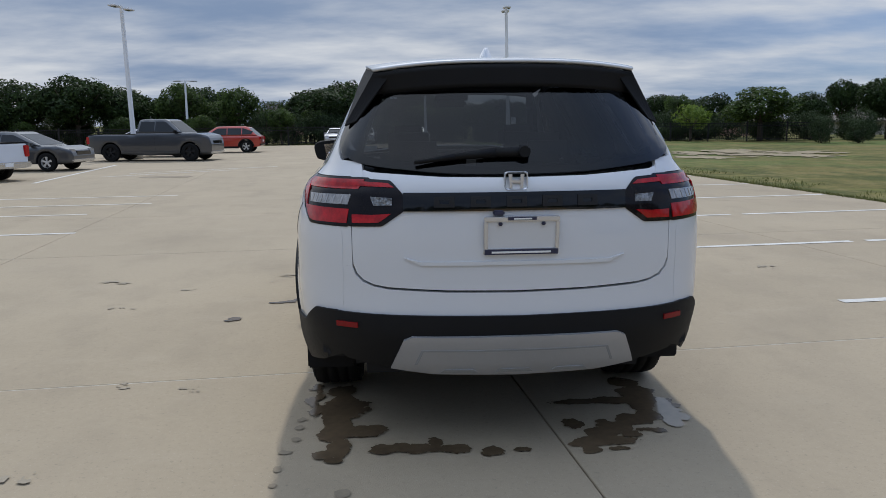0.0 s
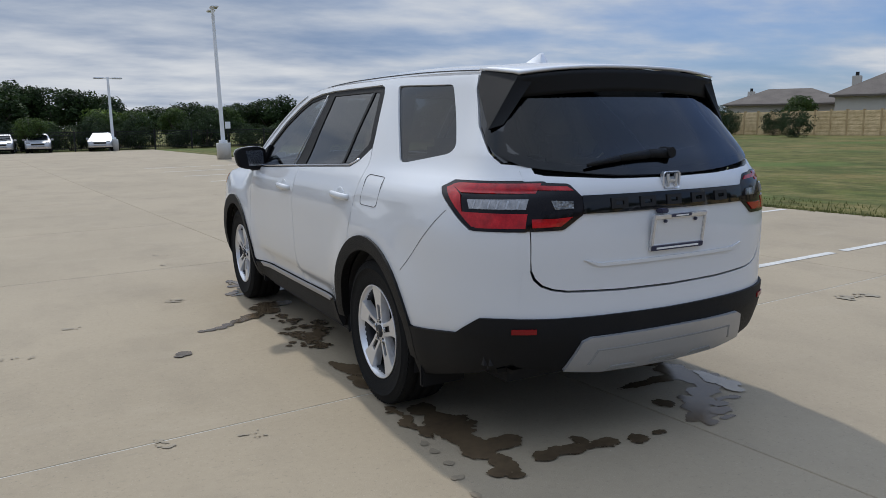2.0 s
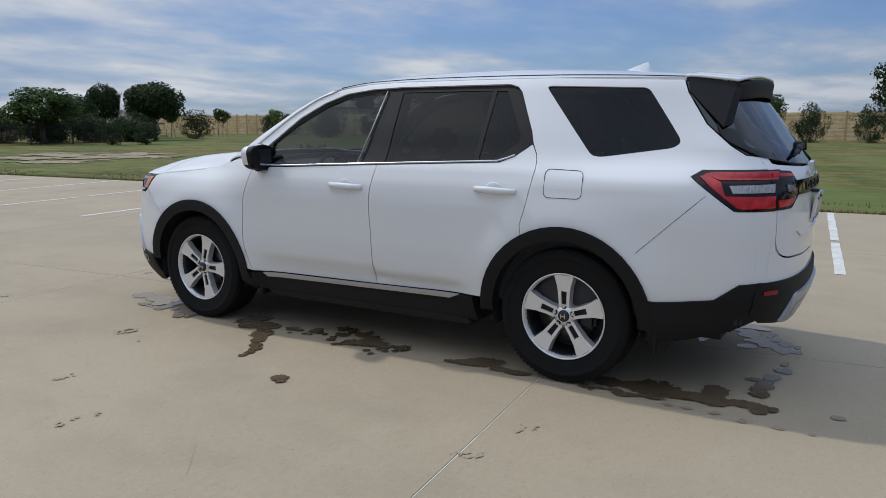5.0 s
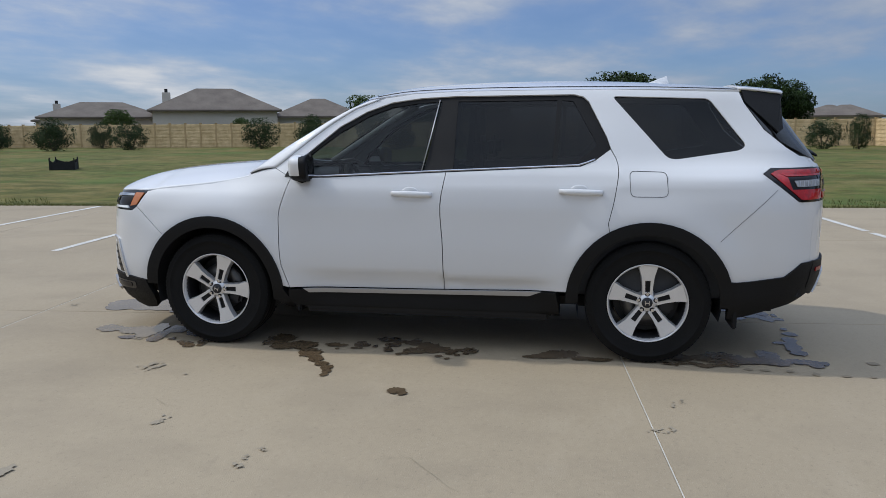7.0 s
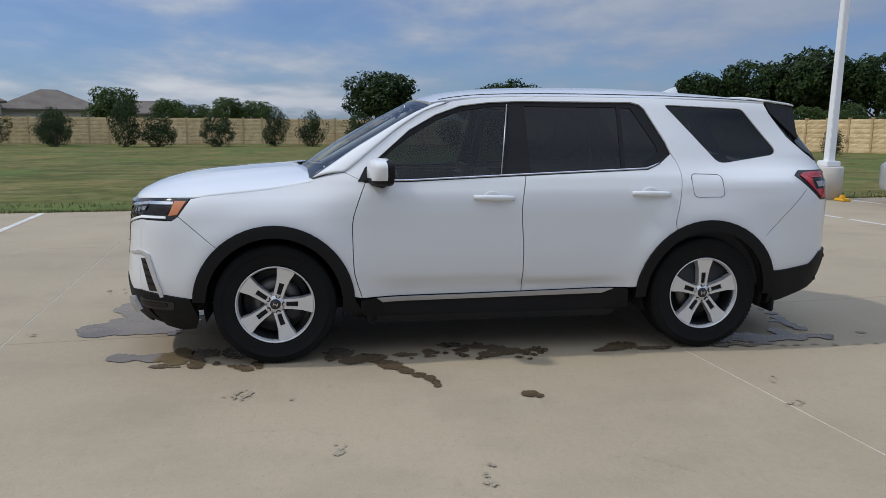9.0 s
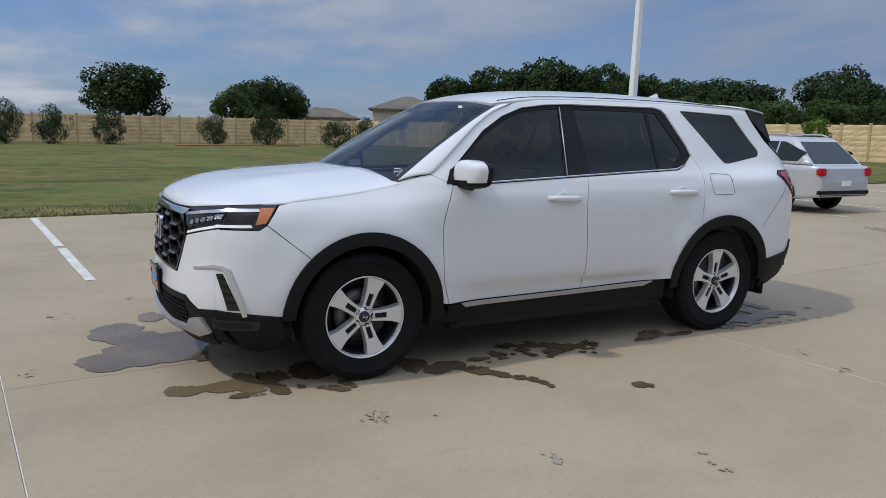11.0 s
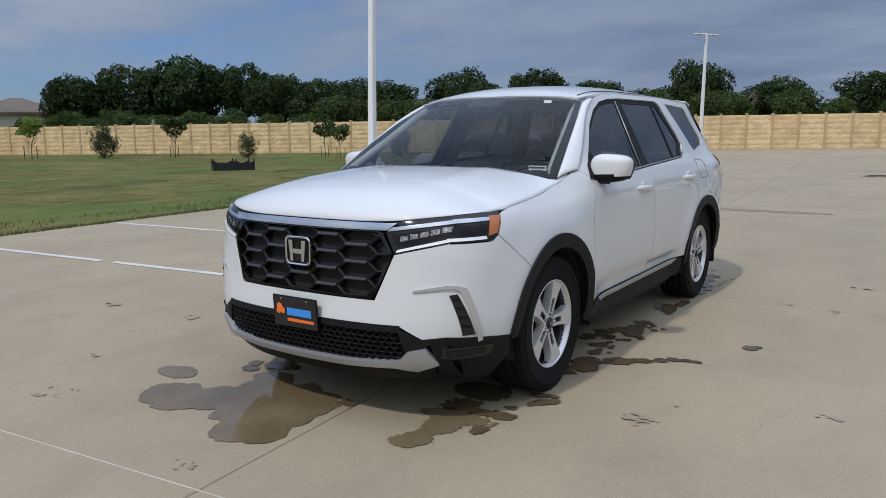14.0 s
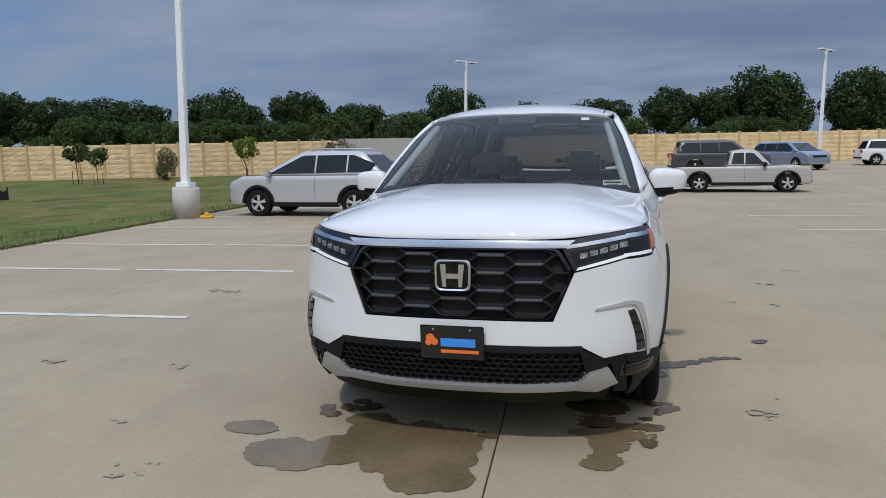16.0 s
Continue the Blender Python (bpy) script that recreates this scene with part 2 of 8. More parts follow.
M = {
    "concrete": concrete_material(),
    "lawn": lawn_material(),
    "blade": material("grass_blades", (0.090, 0.105, 0.025), 0.8, 0, 0.3, 2, 30, island=0.6, color2=(0.170, 0.175, 0.060)),
    "line": material("road_paint", (0.47, 0.45, 0.40), 0.8, 0, 0.12, 5, 40, 0.3, 200, (0.68, 0.66, 0.61)),
    # faded bay lines, and the sunlit joint edges painted as pale strips
    "worn": material("worn_paint_and_lit_joint", (0.50, 0.46, 0.38), 0.8, 0, 0.15, 6, 40, color2=(0.62, 0.59, 0.52)),
    "wall": material("precast_wall", (0.56, 0.40, 0.21), 0.9, 0, 0.16, 2.0, 20, 0.9, 14, (0.74, 0.57, 0.34), 0.2, 0, 0.25),
    "post": material("precast_post", (0.48, 0.35, 0.19), 0.9, 0, 0.1, 2.0, 20, 0.3, 30, None, 0.2),
    "pole": material("pole_paint", (0.74, 0.75, 0.76), 0.45, 0, 0.05, 1, 30),
    "plinth": material("plinth_concrete", (0.50, 0.48, 0.44), 0.9, 0, 0.14, 3, 40, 0.4, 60),
    "leaf": material("oak_leaves", (0.016, 0.033, 0.009), 0.65, 0, 0.4, 0.8, 3, island=0.7, color2=(0.045, 0.076, 0.019), spec=0.2),
    "leaf2": material("elm_leaves", (0.027, 0.050, 0.011), 0.65, 0, 0.4, 0.8, 3, island=0.7, color2=(0.085, 0.135, 0.03), spec=0.3),
    "leaf3": material("light_leaves", (0.10, 0.17, 0.02), 0.6, 0, 0.3, 0.8, 3, island=0.7, color2=(0.22, 0.30, 0.06), spec=0.3),
    "leaf4": material("cedar_leaves", (0.015, 0.031, 0.011), 0.75, 0, 0.4, 0.8, 3, island=0.7, color2=(0.055, 0.085, 0.03), spec=0.3),
    "bark": material("bark", (0.075, 0.058, 0.042), 0.95, 0, 0.3, 4, 40, 0.8, 30),
    "deadwood": material("bare_wood", (0.17, 0.14, 0.115), 0.95, 0, 0.2, 4, 40),
    "roof": material("shingles", (0.115, 0.092, 0.075), 0.9, 0, 0.2, 0.8, 8, 0.5, 20, (0.165, 0.14, 0.115)),
    "siding": material("siding", (0.50, 0.46, 0.40), 0.8, 0, 0.06, 1, 20),
    "brick": material("house_brick", (0.30, 0.19, 0.14), 0.9, 0, 0.2, 1, 15),
    "whitetrim": material("white_trim", (0.75, 0.74, 0.70), 0.5, 0, 0.04, 1, 20),
    "pane": material("window_glass", (0.012, 0.014, 0.016), 0.08, 0, 0.2, 1, 20, spec=0.35),
    "iron": material("black_iron", (0.012, 0.012, 0.013), 0.5, 0.3, 0.1, 3, 30),
    "silt": material("silt_cloth", (0.012, 0.012, 0.012), 0.9, 0, 0.3, 8, 60, 0.5, 40),
    "black": material("black_plastic", (0.0065, 0.0065, 0.007), 0.58, 0, 0.15, 6, 120, 0.25, 500, spec=0.22),
    "gloss": material("gloss_black", (0.006, 0.006, 0.007), 0.06, 0, 0.1, 3, 40, spec=0.6),
    "gloss_bar": material("satin_black_bar", (0.06, 0.06, 0.065), 0.3, 0.6, 0.1, 3, 40, spec=0.7),
    "rubber": material("tyre_rubber", (0.008, 0.008, 0.008), 0.85, 0, 0.25, 6, 80, 0.35, 220, spec=0.2),
    "alloy": material("machined_alloy", (0.70, 0.70, 0.71), 0.36, 0.65, 0.06, 6, 120),
    "dark_alloy": material("dark_alloy", (0.030, 0.030, 0.033), 0.45, 0.5, 0.1, 5, 60),
    "steel": material("brake_steel", (0.14, 0.135, 0.13), 0.45, 0.9, 0.2, 8, 90),
    "chrome": material("chrome", (0.60, 0.61, 0.64), 0.15, 1.0, 0.03, 4, 40),
    "hook": material("bright_trim", (0.62, 0.63, 0.65), 0.25, 0.7, 0.03, 4, 60),
    "satin": material("satin_silver", (0.42, 0.42, 0.43), 0.38, 0.6, 0.05, 4, 60),
    "white_car": material("pearl_white_paint", (0.625, 0.63, 0.635), 0.5, 0.0, 0.012, 1.5, 900, coat=1.0),
    "grey_car": material("dark_grey_paint", (0.045, 0.048, 0.055), 0.3, 0.25, 0.05, 1.5, 300, coat=1.0),
    "silver_car": material("silver_paint", (0.46, 0.465, 0.48), 0.3, 0.25, 0.04, 1.5, 300, coat=1.0),
    "blue_car": material("blue_grey_paint", (0.20, 0.25, 0.34), 0.32, 0.4, 0.04, 1.5, 300, coat=1.0),
    "red_car": material("red_paint", (0.40, 0.035, 0.02), 0.3, 0.2, 0.05, 1.5, 300, coat=1.0),
    "cream_car": material("off_white_paint", (0.37, 0.355, 0.335), 0.35, 0.0, 0.04, 1.5, 100, coat=0.6),
    "red_lens": material("red_lens", (0.36, 0.005, 0.008), 0.15, 0, 0.4, 25, 120, 0.08, 70, (0.56, 0.012, 0.016), coat=0.6, spec=0.3),
    "dark_red": material("dark_red_reflector", (0.20, 0.006, 0.008), 0.2, 0, 0.15, 30, 120, spec=0.3),
    "amber_lens": material("amber_lens", (0.46, 0.13, 0.025), 0.15, 0, 0.1, 20, 200, coat=1.0),
    "clear_lens": material("clear_lens", (0.30, 0.30, 0.30), 0.2, 0.3, 0.3, 40, 150, 0.15, 90, (0.46, 0.45, 0.45), coat=1.0),
    "lamp_facets": material("lamp_facets", (0.02, 0.021, 0.022), 0.22, 0.5, 0.6, 60, 120, 1.0, 55, (0.34, 0.35, 0.36), coat=1.0),
    "smoke_lens": material("smoked_lens", (0.010, 0.008, 0.009), 0.08, 0, 0.3, 20, 150, spec=0.3),
    "drl": material("light_guide", (0.90, 0.92, 0.93), 0.2, 0, 0.03, 10, 100, coat=1.0),
    "trim_grey": material("grey_trim", (0.26, 0.265, 0.26), 0.85, 0, 0.1, 4, 90),
    "dash": material("dark_grey_dash", (0.032, 0.033, 0.035), 0.7, 0, 0.2, 4, 90, 0.2, 200),
    "cabin": material("black_cabin", (0.012, 0.012, 0.013), 0.8, 0, 0.2, 4, 90, 0.2, 200),
    "seat": material("black_leather", (0.11, 0.115, 0.12), 0.55, 0, 0.2, 4, 90, 0.3, 150),
    "yellow": material("yellow_plastic", (0.75, 0.42, 0.03), 0.5, 0, 0.1, 8, 90),
    "orange": material("orange_print", (0.80, 0.17, 0.03), 0.4, 0, 0.08, 30, 200),
    "blue": material("blue_print", (0.04, 0.27, 0.75), 0.4, 0, 0.05, 30, 200),
    "paper": material("white_paper", (0.80, 0.80, 0.78), 0.7, 0, 0.03, 30, 200),
    "ink": material("dark_ink", (0.03, 0.03, 0.06), 0.7, 0, 0.1, 30, 200),
    "wet": material("wet_concrete", (0.085, 0.060, 0.036), 0.2, 0, 0.35, 3.0, 30, 0.05, 60, (0.15, 0.105, 0.062), 0.22),
    "pool": material("shallow_pool", (0.150, 0.108, 0.060), 0.07, 0, 0.25, 3.0, 30, 0.02, 60, (0.215, 0.160, 0.092), 0.32),
    "film": material("water_film", (0.26, 0.21, 0.145), 0.12, 0, 0.2, 8.0, 40, 0.03, 60, None, 0.6),
    "scuff": material("scuffed_concrete", (0.272, 0.230, 0.167), 0.85, 0, 0.12, 6.0, 60, 0.2, 120),
    "sand": material("bare_sand", (0.25, 0.20, 0.12), 0.95, 0, 0.4, 1.5, 20, 0.4, 30),
    "damp": material("damp_concrete", (0.225, 0.180, 0.122), 0.85, 0, 0.2, 4.0, 40, 0.1, 120),
    "glass_dark": glass("tinted_pane", (0.095, 0.10, 0.105)),
    "glass_mid": glass("tinted_front_pane", (0.26, 0.29, 0.285)),
    "glass_clear": glass("windscreen_pane", (0.88, 0.93, 0.92), 0.0, 0.026, 4.8),
    "flower": material("red_mulch", (0.33, 0.12, 0.055), 0.9, 0, 0.3, 3, 20),
}


def let_light_through(mt, share):
    """Thin leaves: part of the light passes to the far side."""
    N, L = mt.node_tree.nodes, mt.node_tree.links
    b, out = N["Principled BSDF"], N["Material Output"]
    tl, mix = N.new("ShaderNodeBsdfTranslucent"), N.new("ShaderNodeMixShader")
    L.new(b.inputs["Base Color"].links[0].from_socket, tl.inputs[0])
    mix.inputs[0].default_value = share
    L.new(b.outputs[0], mix.inputs[1])
    L.new(tl.outputs[0], mix.inputs[2])
    L.new(mix.outputs[0], out.inputs[0])


for leaf_name, share in (("leaf", 0.25), ("leaf2", 0.4), ("leaf3", 0.45), ("leaf4", 0.25), ("blade", 0.4)):
    let_light_through(M[leaf_name], share)


# ---- mesh helpers ----
def link_mesh(name, me, mat, parent=None, label="", smooth=False):
    ob = new(name, me)
    if mat:
        if me.materials:
            me.materials[0] = M[mat]
        else:
            me.materials.append(M[mat])
    if parent:
        ob.parent = parent
    if label:
        tagged(ob, label)
    if smooth:
        me.shade_smooth()
    return ob


def part(name, bm, mat, parent=None, label="", smooth=False):
    me = bpy.data.meshes.new(name)
    bm.to_mesh(me)
    bm.free()
    return link_mesh(name, me, mat, parent, label, smooth)


def mesh_of(name, verts, faces, mat, parent=None, label="", smooth=False):
    me = bpy.data.meshes.new(name)
    me.from_pydata([tuple(v) for v in verts], [], faces)
    me.update()
    return link_mesh(name, me, mat, parent, label, smooth)


def empty(name, m, label, category, group="", kind=""):
    ob = new(name)
    ob.matrix_world = m
    ob.empty_display_size = 0.2
    return tagged(ob, label, category, group, kind)


def box(bm, lo, hi, bevel=0.0, m=None):
    r = bmesh.ops.create_cube(bm, size=1)
    vs = r["verts"]
    c, s = [(a + b) / 2 for a, b in zip(lo, hi)], [b - a for a, b in zip(lo, hi)]
    for v in vs:
        v.co = Vector((c[0] + v.co.x * s[0], c[1] + v.co.y * s[1], c[2] + v.co.z * s[2]))
    if bevel:
        es = list({e for v in vs for e in v.link_edges})
        r = bmesh.ops.bevel(bm, geom=es, offset=bevel, segments=2, affect="EDGES")
        vs = list({v for f in r["faces"] for v in f.verts} | {v for v in vs if v.is_valid})
    if m is not None:
        for v in vs:
            v.co = m @ v.co
    return vs


def box_bm(lo, hi, bevel=0.0, m=None):
    bm = bmesh.new()
    box(bm, lo, hi, bevel, m)
    return bm


def tube(bm, a, b, r0, r1, seg=10, cap=True):
    a, b = Vector(a), Vector(b)
    d = b - a
    m = Matrix.Translation((a + b) / 2) @ d.to_track_quat("Z", "Y").to_matrix().to_4x4()
    bmesh.ops.create_cone(bm, cap_ends=cap, segments=seg, radius1=r0, radius2=r1, depth=d.length, matrix=m)


def lathe(profile, seg, axis="x"):
    """A ring of the profile's (radius, offset) pairs, turned about an axis through the origin."""
    bm = bmesh.new()
    rings = []
    for i in range(seg):
        a = 2 * math.pi * i / seg
        c, s = math.cos(a), math.sin(a)
        rings.append([bm.verts.new((o, r * c, r * s) if axis == "x" else (r * c, r * s, o)) for r, o in profile])
    for i in range(seg):
        p, q = rings[i], rings[(i + 1) % seg]
        for j in range(len(profile) - 1):
            bm.faces.new((p[j], q[j], q[j + 1], p[j + 1]))
    bmesh.ops.recalc_face_normals(bm, faces=bm.faces)
    return bm


def interp(v, xs, ys):
    return float(np.interp(v, xs, ys))


def in_poly(x, y, poly):
    inside, n = False, len(poly)
    for i in range(n):
        x0, y0 = poly[i]
        x1, y1 = poly[i - 1]
        if (y0 > y) != (y1 > y) and x < (x1 - x0) * (y - y0) / (y1 - y0) + x0:
            inside = not inside
    return inside


# ---- ground ----
LOT = radians(5.3)
LU, LW = Vector((math.cos(LOT), math.sin(LOT), 0)), Vector((-math.sin(LOT), math.cos(LOT), 0))


def height(x, y):
    return 0.0165 * min(36.0, max(0.0, -y - 24.0))


def lot(u, w, z=0.0):
    p = LU * u + LW * w
    return Vector((p.x, p.y, height(p.x, p.y) + z))


EDGE_U = 8.72


def build_ground():
    """One sheet to the horizon: lawn and field beyond the paving."""
    xs = [-1500, -700, -300, -150, -100, -75] + list(range(-60, 101, 5)) + [130, 200, 400, 800, 1500]
    ys = [-1500, -700, -300, -150, -100, -80] + list(range(-70, 101, 4)) + [130, 200, 400, 800, 1500]
    verts, faces = [], []
    for y in ys:
        for x in xs:
            u = x * LU.x + y * LU.y
            lump = 0.0 if u < EDGE_U + 2 or x > 70 else 0.05 * noise.noise((x * 0.12, y * 0.12, 0))
            verts.append((x, y, height(x, y) - 0.045 + lump + (0.035 if u > EDGE_U + 2 else 0)))
    n = len(xs)
    for j in range(len(ys) - 1):
        for i in range(n - 1):
            faces.append((j * n + i, j * n + i + 1, (j + 1) * n + i + 1, (j + 1) * n + i))
    g = mesh_of("ground", verts, faces, "lawn", smooth=True)
    tagged(g, "mown green lawn with straw-coloured thin patches", "ground", kind="structure")
    # lawn's own lip along the paving, fractured by tufts
    rnd = random.Random(5)
    verts, faces = [], []
    for _ in range(26000):
        k = rnd.random()
        w = rnd.uniform(-32, 34)
        u = EDGE_U + (rnd.gauss(0.04, 0.06) if k < 0.75 else rnd.uniform(0.02, 1.6))
        if k >= 0.75 and noise.noise((u * 0.5, w * 0.5, 3)) < -0.15:
            continue
        p = lot(u, w)
        h, b, a = rnd.uniform(0.02, 0.06), rnd.uniform(0.006, 0.014), rnd.uniform(0, 6.28)
        lean = Vector((rnd.gauss(0, 0.025), rnd.gauss(0, 0.025), 0))
        d = Vector((math.cos(a) * b, math.sin(a) * b, 0))
        i = len(verts)
        verts += [p - d + Vector((0, 0, -0.02)), p + d + Vector((0, 0, -0.02)), p + lean + Vector((0, 0, h))]
        faces.append((i, i + 1, i + 2))
    g = mesh_of("grass", verts, faces, "blade")
    tagged(g, "short green grass blades along the paving edge", "grass", kind="stuff")


build_ground()
U_JOINTS = [-62, -53, -44, -35.5, -31, -26.5, -22, -17.7, -13.3, -8.9, -4.45, 0.04, 4.5, EDGE_U]
W_JOINTS = [-58, -54, -49.5, -45, -40.5, -36, -31.5, -27.2, -23, -18.7, -14.3, -9.9, -5.6, -1.22, 3.41, 7.2, 11.8, 16.3, 20.8, 25.3, 29.8, 34.3, 38.8, 43, 47.5]


def build_paving():
    pav = empty("pavement", pose(0, 0, 0), "tan broom-finished concrete paving of a car lot", "pavement", kind="structure")
    far_v, far_f = [], []
    for i in range(len(U_JOINTS) - 1):
        for j in range(len(W_JOINTS) - 1):
            u0, u1, w0, w1 = U_JOINTS[i], U_JOINTS[i + 1], W_JOINTS[j], W_JOINTS[j + 1]
            g = 0.003
            u0, u1, w0, w1 = u0 + g, u1 - g, w0 + g, w1 - g
            c = 0.004
            top = [lot(a, b) for a, b in ((u0 + c, w0 + c), (u1 - c, w0 + c), (u1 - c, w1 - c), (u0 + c, w1 - c))]
            rim = [lot(a, b, -0.005) for a, b in ((u0, w0), (u1, w0), (u1, w1), (u0, w1))]
            low = [lot(a, b, -0.12) for a, b in ((u0, w0), (u1, w0), (u1, w1), (u0, w1))]
            vs = top + rim + low
            fs = [(0, 1, 2, 3)] + [(4 + k, 4 + (k + 1) % 4, (k + 1) % 4, k) for k in range(4)] + [(8 + k, 8 + (k + 1) % 4, 4 + (k + 1) % 4, 4 + k) for k in range(4)]
            if u0 > -28 and -29 < w0 < 30:
                mesh_of("slab", vs, fs, "concrete", pav)
            else:
                n = len(far_v)
                far_v += vs
                far_f += [tuple(n + k for k in f) for f in fs]
    tagged(mesh_of("far_slabs", far_v, far_f, "concrete", pav), kind="stuff")


build_paving()
# pale strip in each cross joint: sunlight on the slab edge, put in as colour
for w in W_JOINTS:
    if -29 < w < 30:
        a, b = lot(-28, w - 0.003, -0.0015), lot(EDGE_U, w - 0.003, -0.0015)
        s = LW * 0.006
        ob = mesh_of("joint_sealant", [a, b, b + s, a + s, a - Vector((0, 0, 0.03)), b - Vector((0, 0, 0.03)), b + s - Vector((0, 0, 0.03)), a + s - Vector((0, 0, 0.03))], [(0, 1, 2, 3), (0, 4, 5, 1), (3, 2, 6, 7)], "worn")
        tagged(ob, "thin pale strip painted as the sunlit edge of a paving joint", "paving joint", "sealed paving joints", "structure")


def parking_line(u0, w0, u1, w1, width=0.1, mat="line", label="white painted parking bay line on concrete", wiggle=0.004):
    """A painted stripe with worn, uneven edges."""
    a, b = Vector((u0, w0)), Vector((u1, w1))
    d = (b - a).normalized()
    s = Vector((-d.y, d.x))
    n = max(2, int((b - a).length / 0.25))
    verts, faces = [], []
    for i in range(n + 1):
        p = a.lerp(b, i / n)
        for k in (-1, 1):
            q = p + s * (k * width / 2 + random.uniform(-wiggle, wiggle))
            verts.append(lot(q.x, q.y, 0.004))
    for i in range(n):
        faces.append((2 * i, 2 * i + 2, 2 * i + 3, 2 * i + 1))
    ob = mesh_of("parking_line", verts, faces, mat)
    return tagged(ob, label, "road marking", "parking bay lines", "structure")


for w in (-29.8, -27.1, -24.4, -21.7, -19.0, -16.3, -13.6, -10.9, -8.2, -5.5, -2.9, -0.24, 2.5, 5.25, 7.75, 10.4, 13.1, 15.8, 18.5, 21.2, 23.9):
    parking_line(3.1, w, 5.25, w)
    parking_line(5.45, w, 8.6, w)
for w, u1 in ((5.45, -4.4), (7.8, -4.9), (9.4, -4.2), (11.0, -4.0), (-8.1, -4.2), (-11, -4.0), (-14, -4.2), (-17, -4.2), (-20, -4.2)):
    parking_line(u1 - 5.2, w, u1, w, 0.1, "line" if w > 0 and w < 6 else "worn")
parking_line(-8.4, 15.6, -8.55, 24.4, 0.12)
parking_line(-7.3, 17.6, -3.7, 20.0, 0.09)
parking_line(-6.8, 19.0, -2.5, 21.5, 0.09)
for w in (-36, -38.5, -41):
    parking_line(-10, w, -5.5, w + 0.5)


# ---- boundary wall ----
def wall_panel(seed, wide, tall):
    """One precast panel with courses of rough split stone in relief."""
    rnd = random.Random(seed)
    verts, faces = [], []
    nz, nx = 21, 8
    for side in (-1, 1):
        base = len(verts)
        for j in range(nz + 1):
            course = 0.014 if j % 3 == 0 else 0.0
            for i in range(nx + 1):
                d = 0.06 + rnd.uniform(0, 0.022) - course
                verts.append((-wide / 2 + wide * i / nx, side * d, tall * j / nz))
        for j in range(nz):
            for i in range(nx):
                a = base + j * (nx + 1) + i
                q = (a, a + 1, a + nx + 2, a + nx + 1)
                faces.append(q if side < 0 else q[::-1])
    k = (nz + 1) * (nx + 1)
    t = nz * (nx + 1)
    faces += [(t + i, t + i + 1, k + t + i + 1, k + t + i) for i in range(nx)]
    me = bpy.data.meshes.new("wall_panel")
    me.from_pydata(verts, [], faces)
    me.materials.append(M["wall"])
    return me


WALL_H, PITCH = 2.08, 1.42
PANELS = [wall_panel(s, PITCH - 0.1, WALL_H - 0.03) for s in range(5)]
bm = box_bm((-0.07, -0.11, -0.2), (0.07, 0.11, WALL_H + 0.02), 0.012)
box(bm, (-0.085, -0.125, WALL_H + 0.02), (0.085, 0.125, WALL_H + 0.07), 0.01)
POST = bpy.data.meshes.new("wall_post")
bm.to_mesh(POST)
bm.free()
POST.materials.append(M["post"])


def boundary_wall(name, a, b):
    a, b = Vector(a), Vector(b)
    n = int((b - a).length / PITCH)
    ang = math.atan2(b.y - a.y, b.x - a.x)
    top = empty(name, pose(0, 0, 0), "tan precast concrete boundary wall with split-stone relief", "wall", kind="structure")
    rnd = random.Random(7)
    for i in range(n + 1):
        p = a + (b - a) * (i / n)
        o = new("post", POST)
        o.parent = top
        o.matrix_local = Matrix.Translation((p.x, p.y, height(p.x, p.y) - 0.05)) @ Matrix.Rotation(ang, 4, "Z")
        if i < n:
            q = a + (b - a) * ((i + 0.5) / n)
            o = new("panel", PANELS[rnd.randrange(5)])
            o.parent = top
            o.matrix_local = Matrix.Translation((q.x, q.y, height(q.x, q.y) - 0.05)) @ Matrix.Rotation(ang + (math.pi if rnd.random() < 0.5 else 0), 4, "Z")


boundary_wall("wall_east", (57.2, -22.2), (55.0, 72.0))
boundary_wall("wall_south", (-24.0, -55.6), (57.2, -22.2))


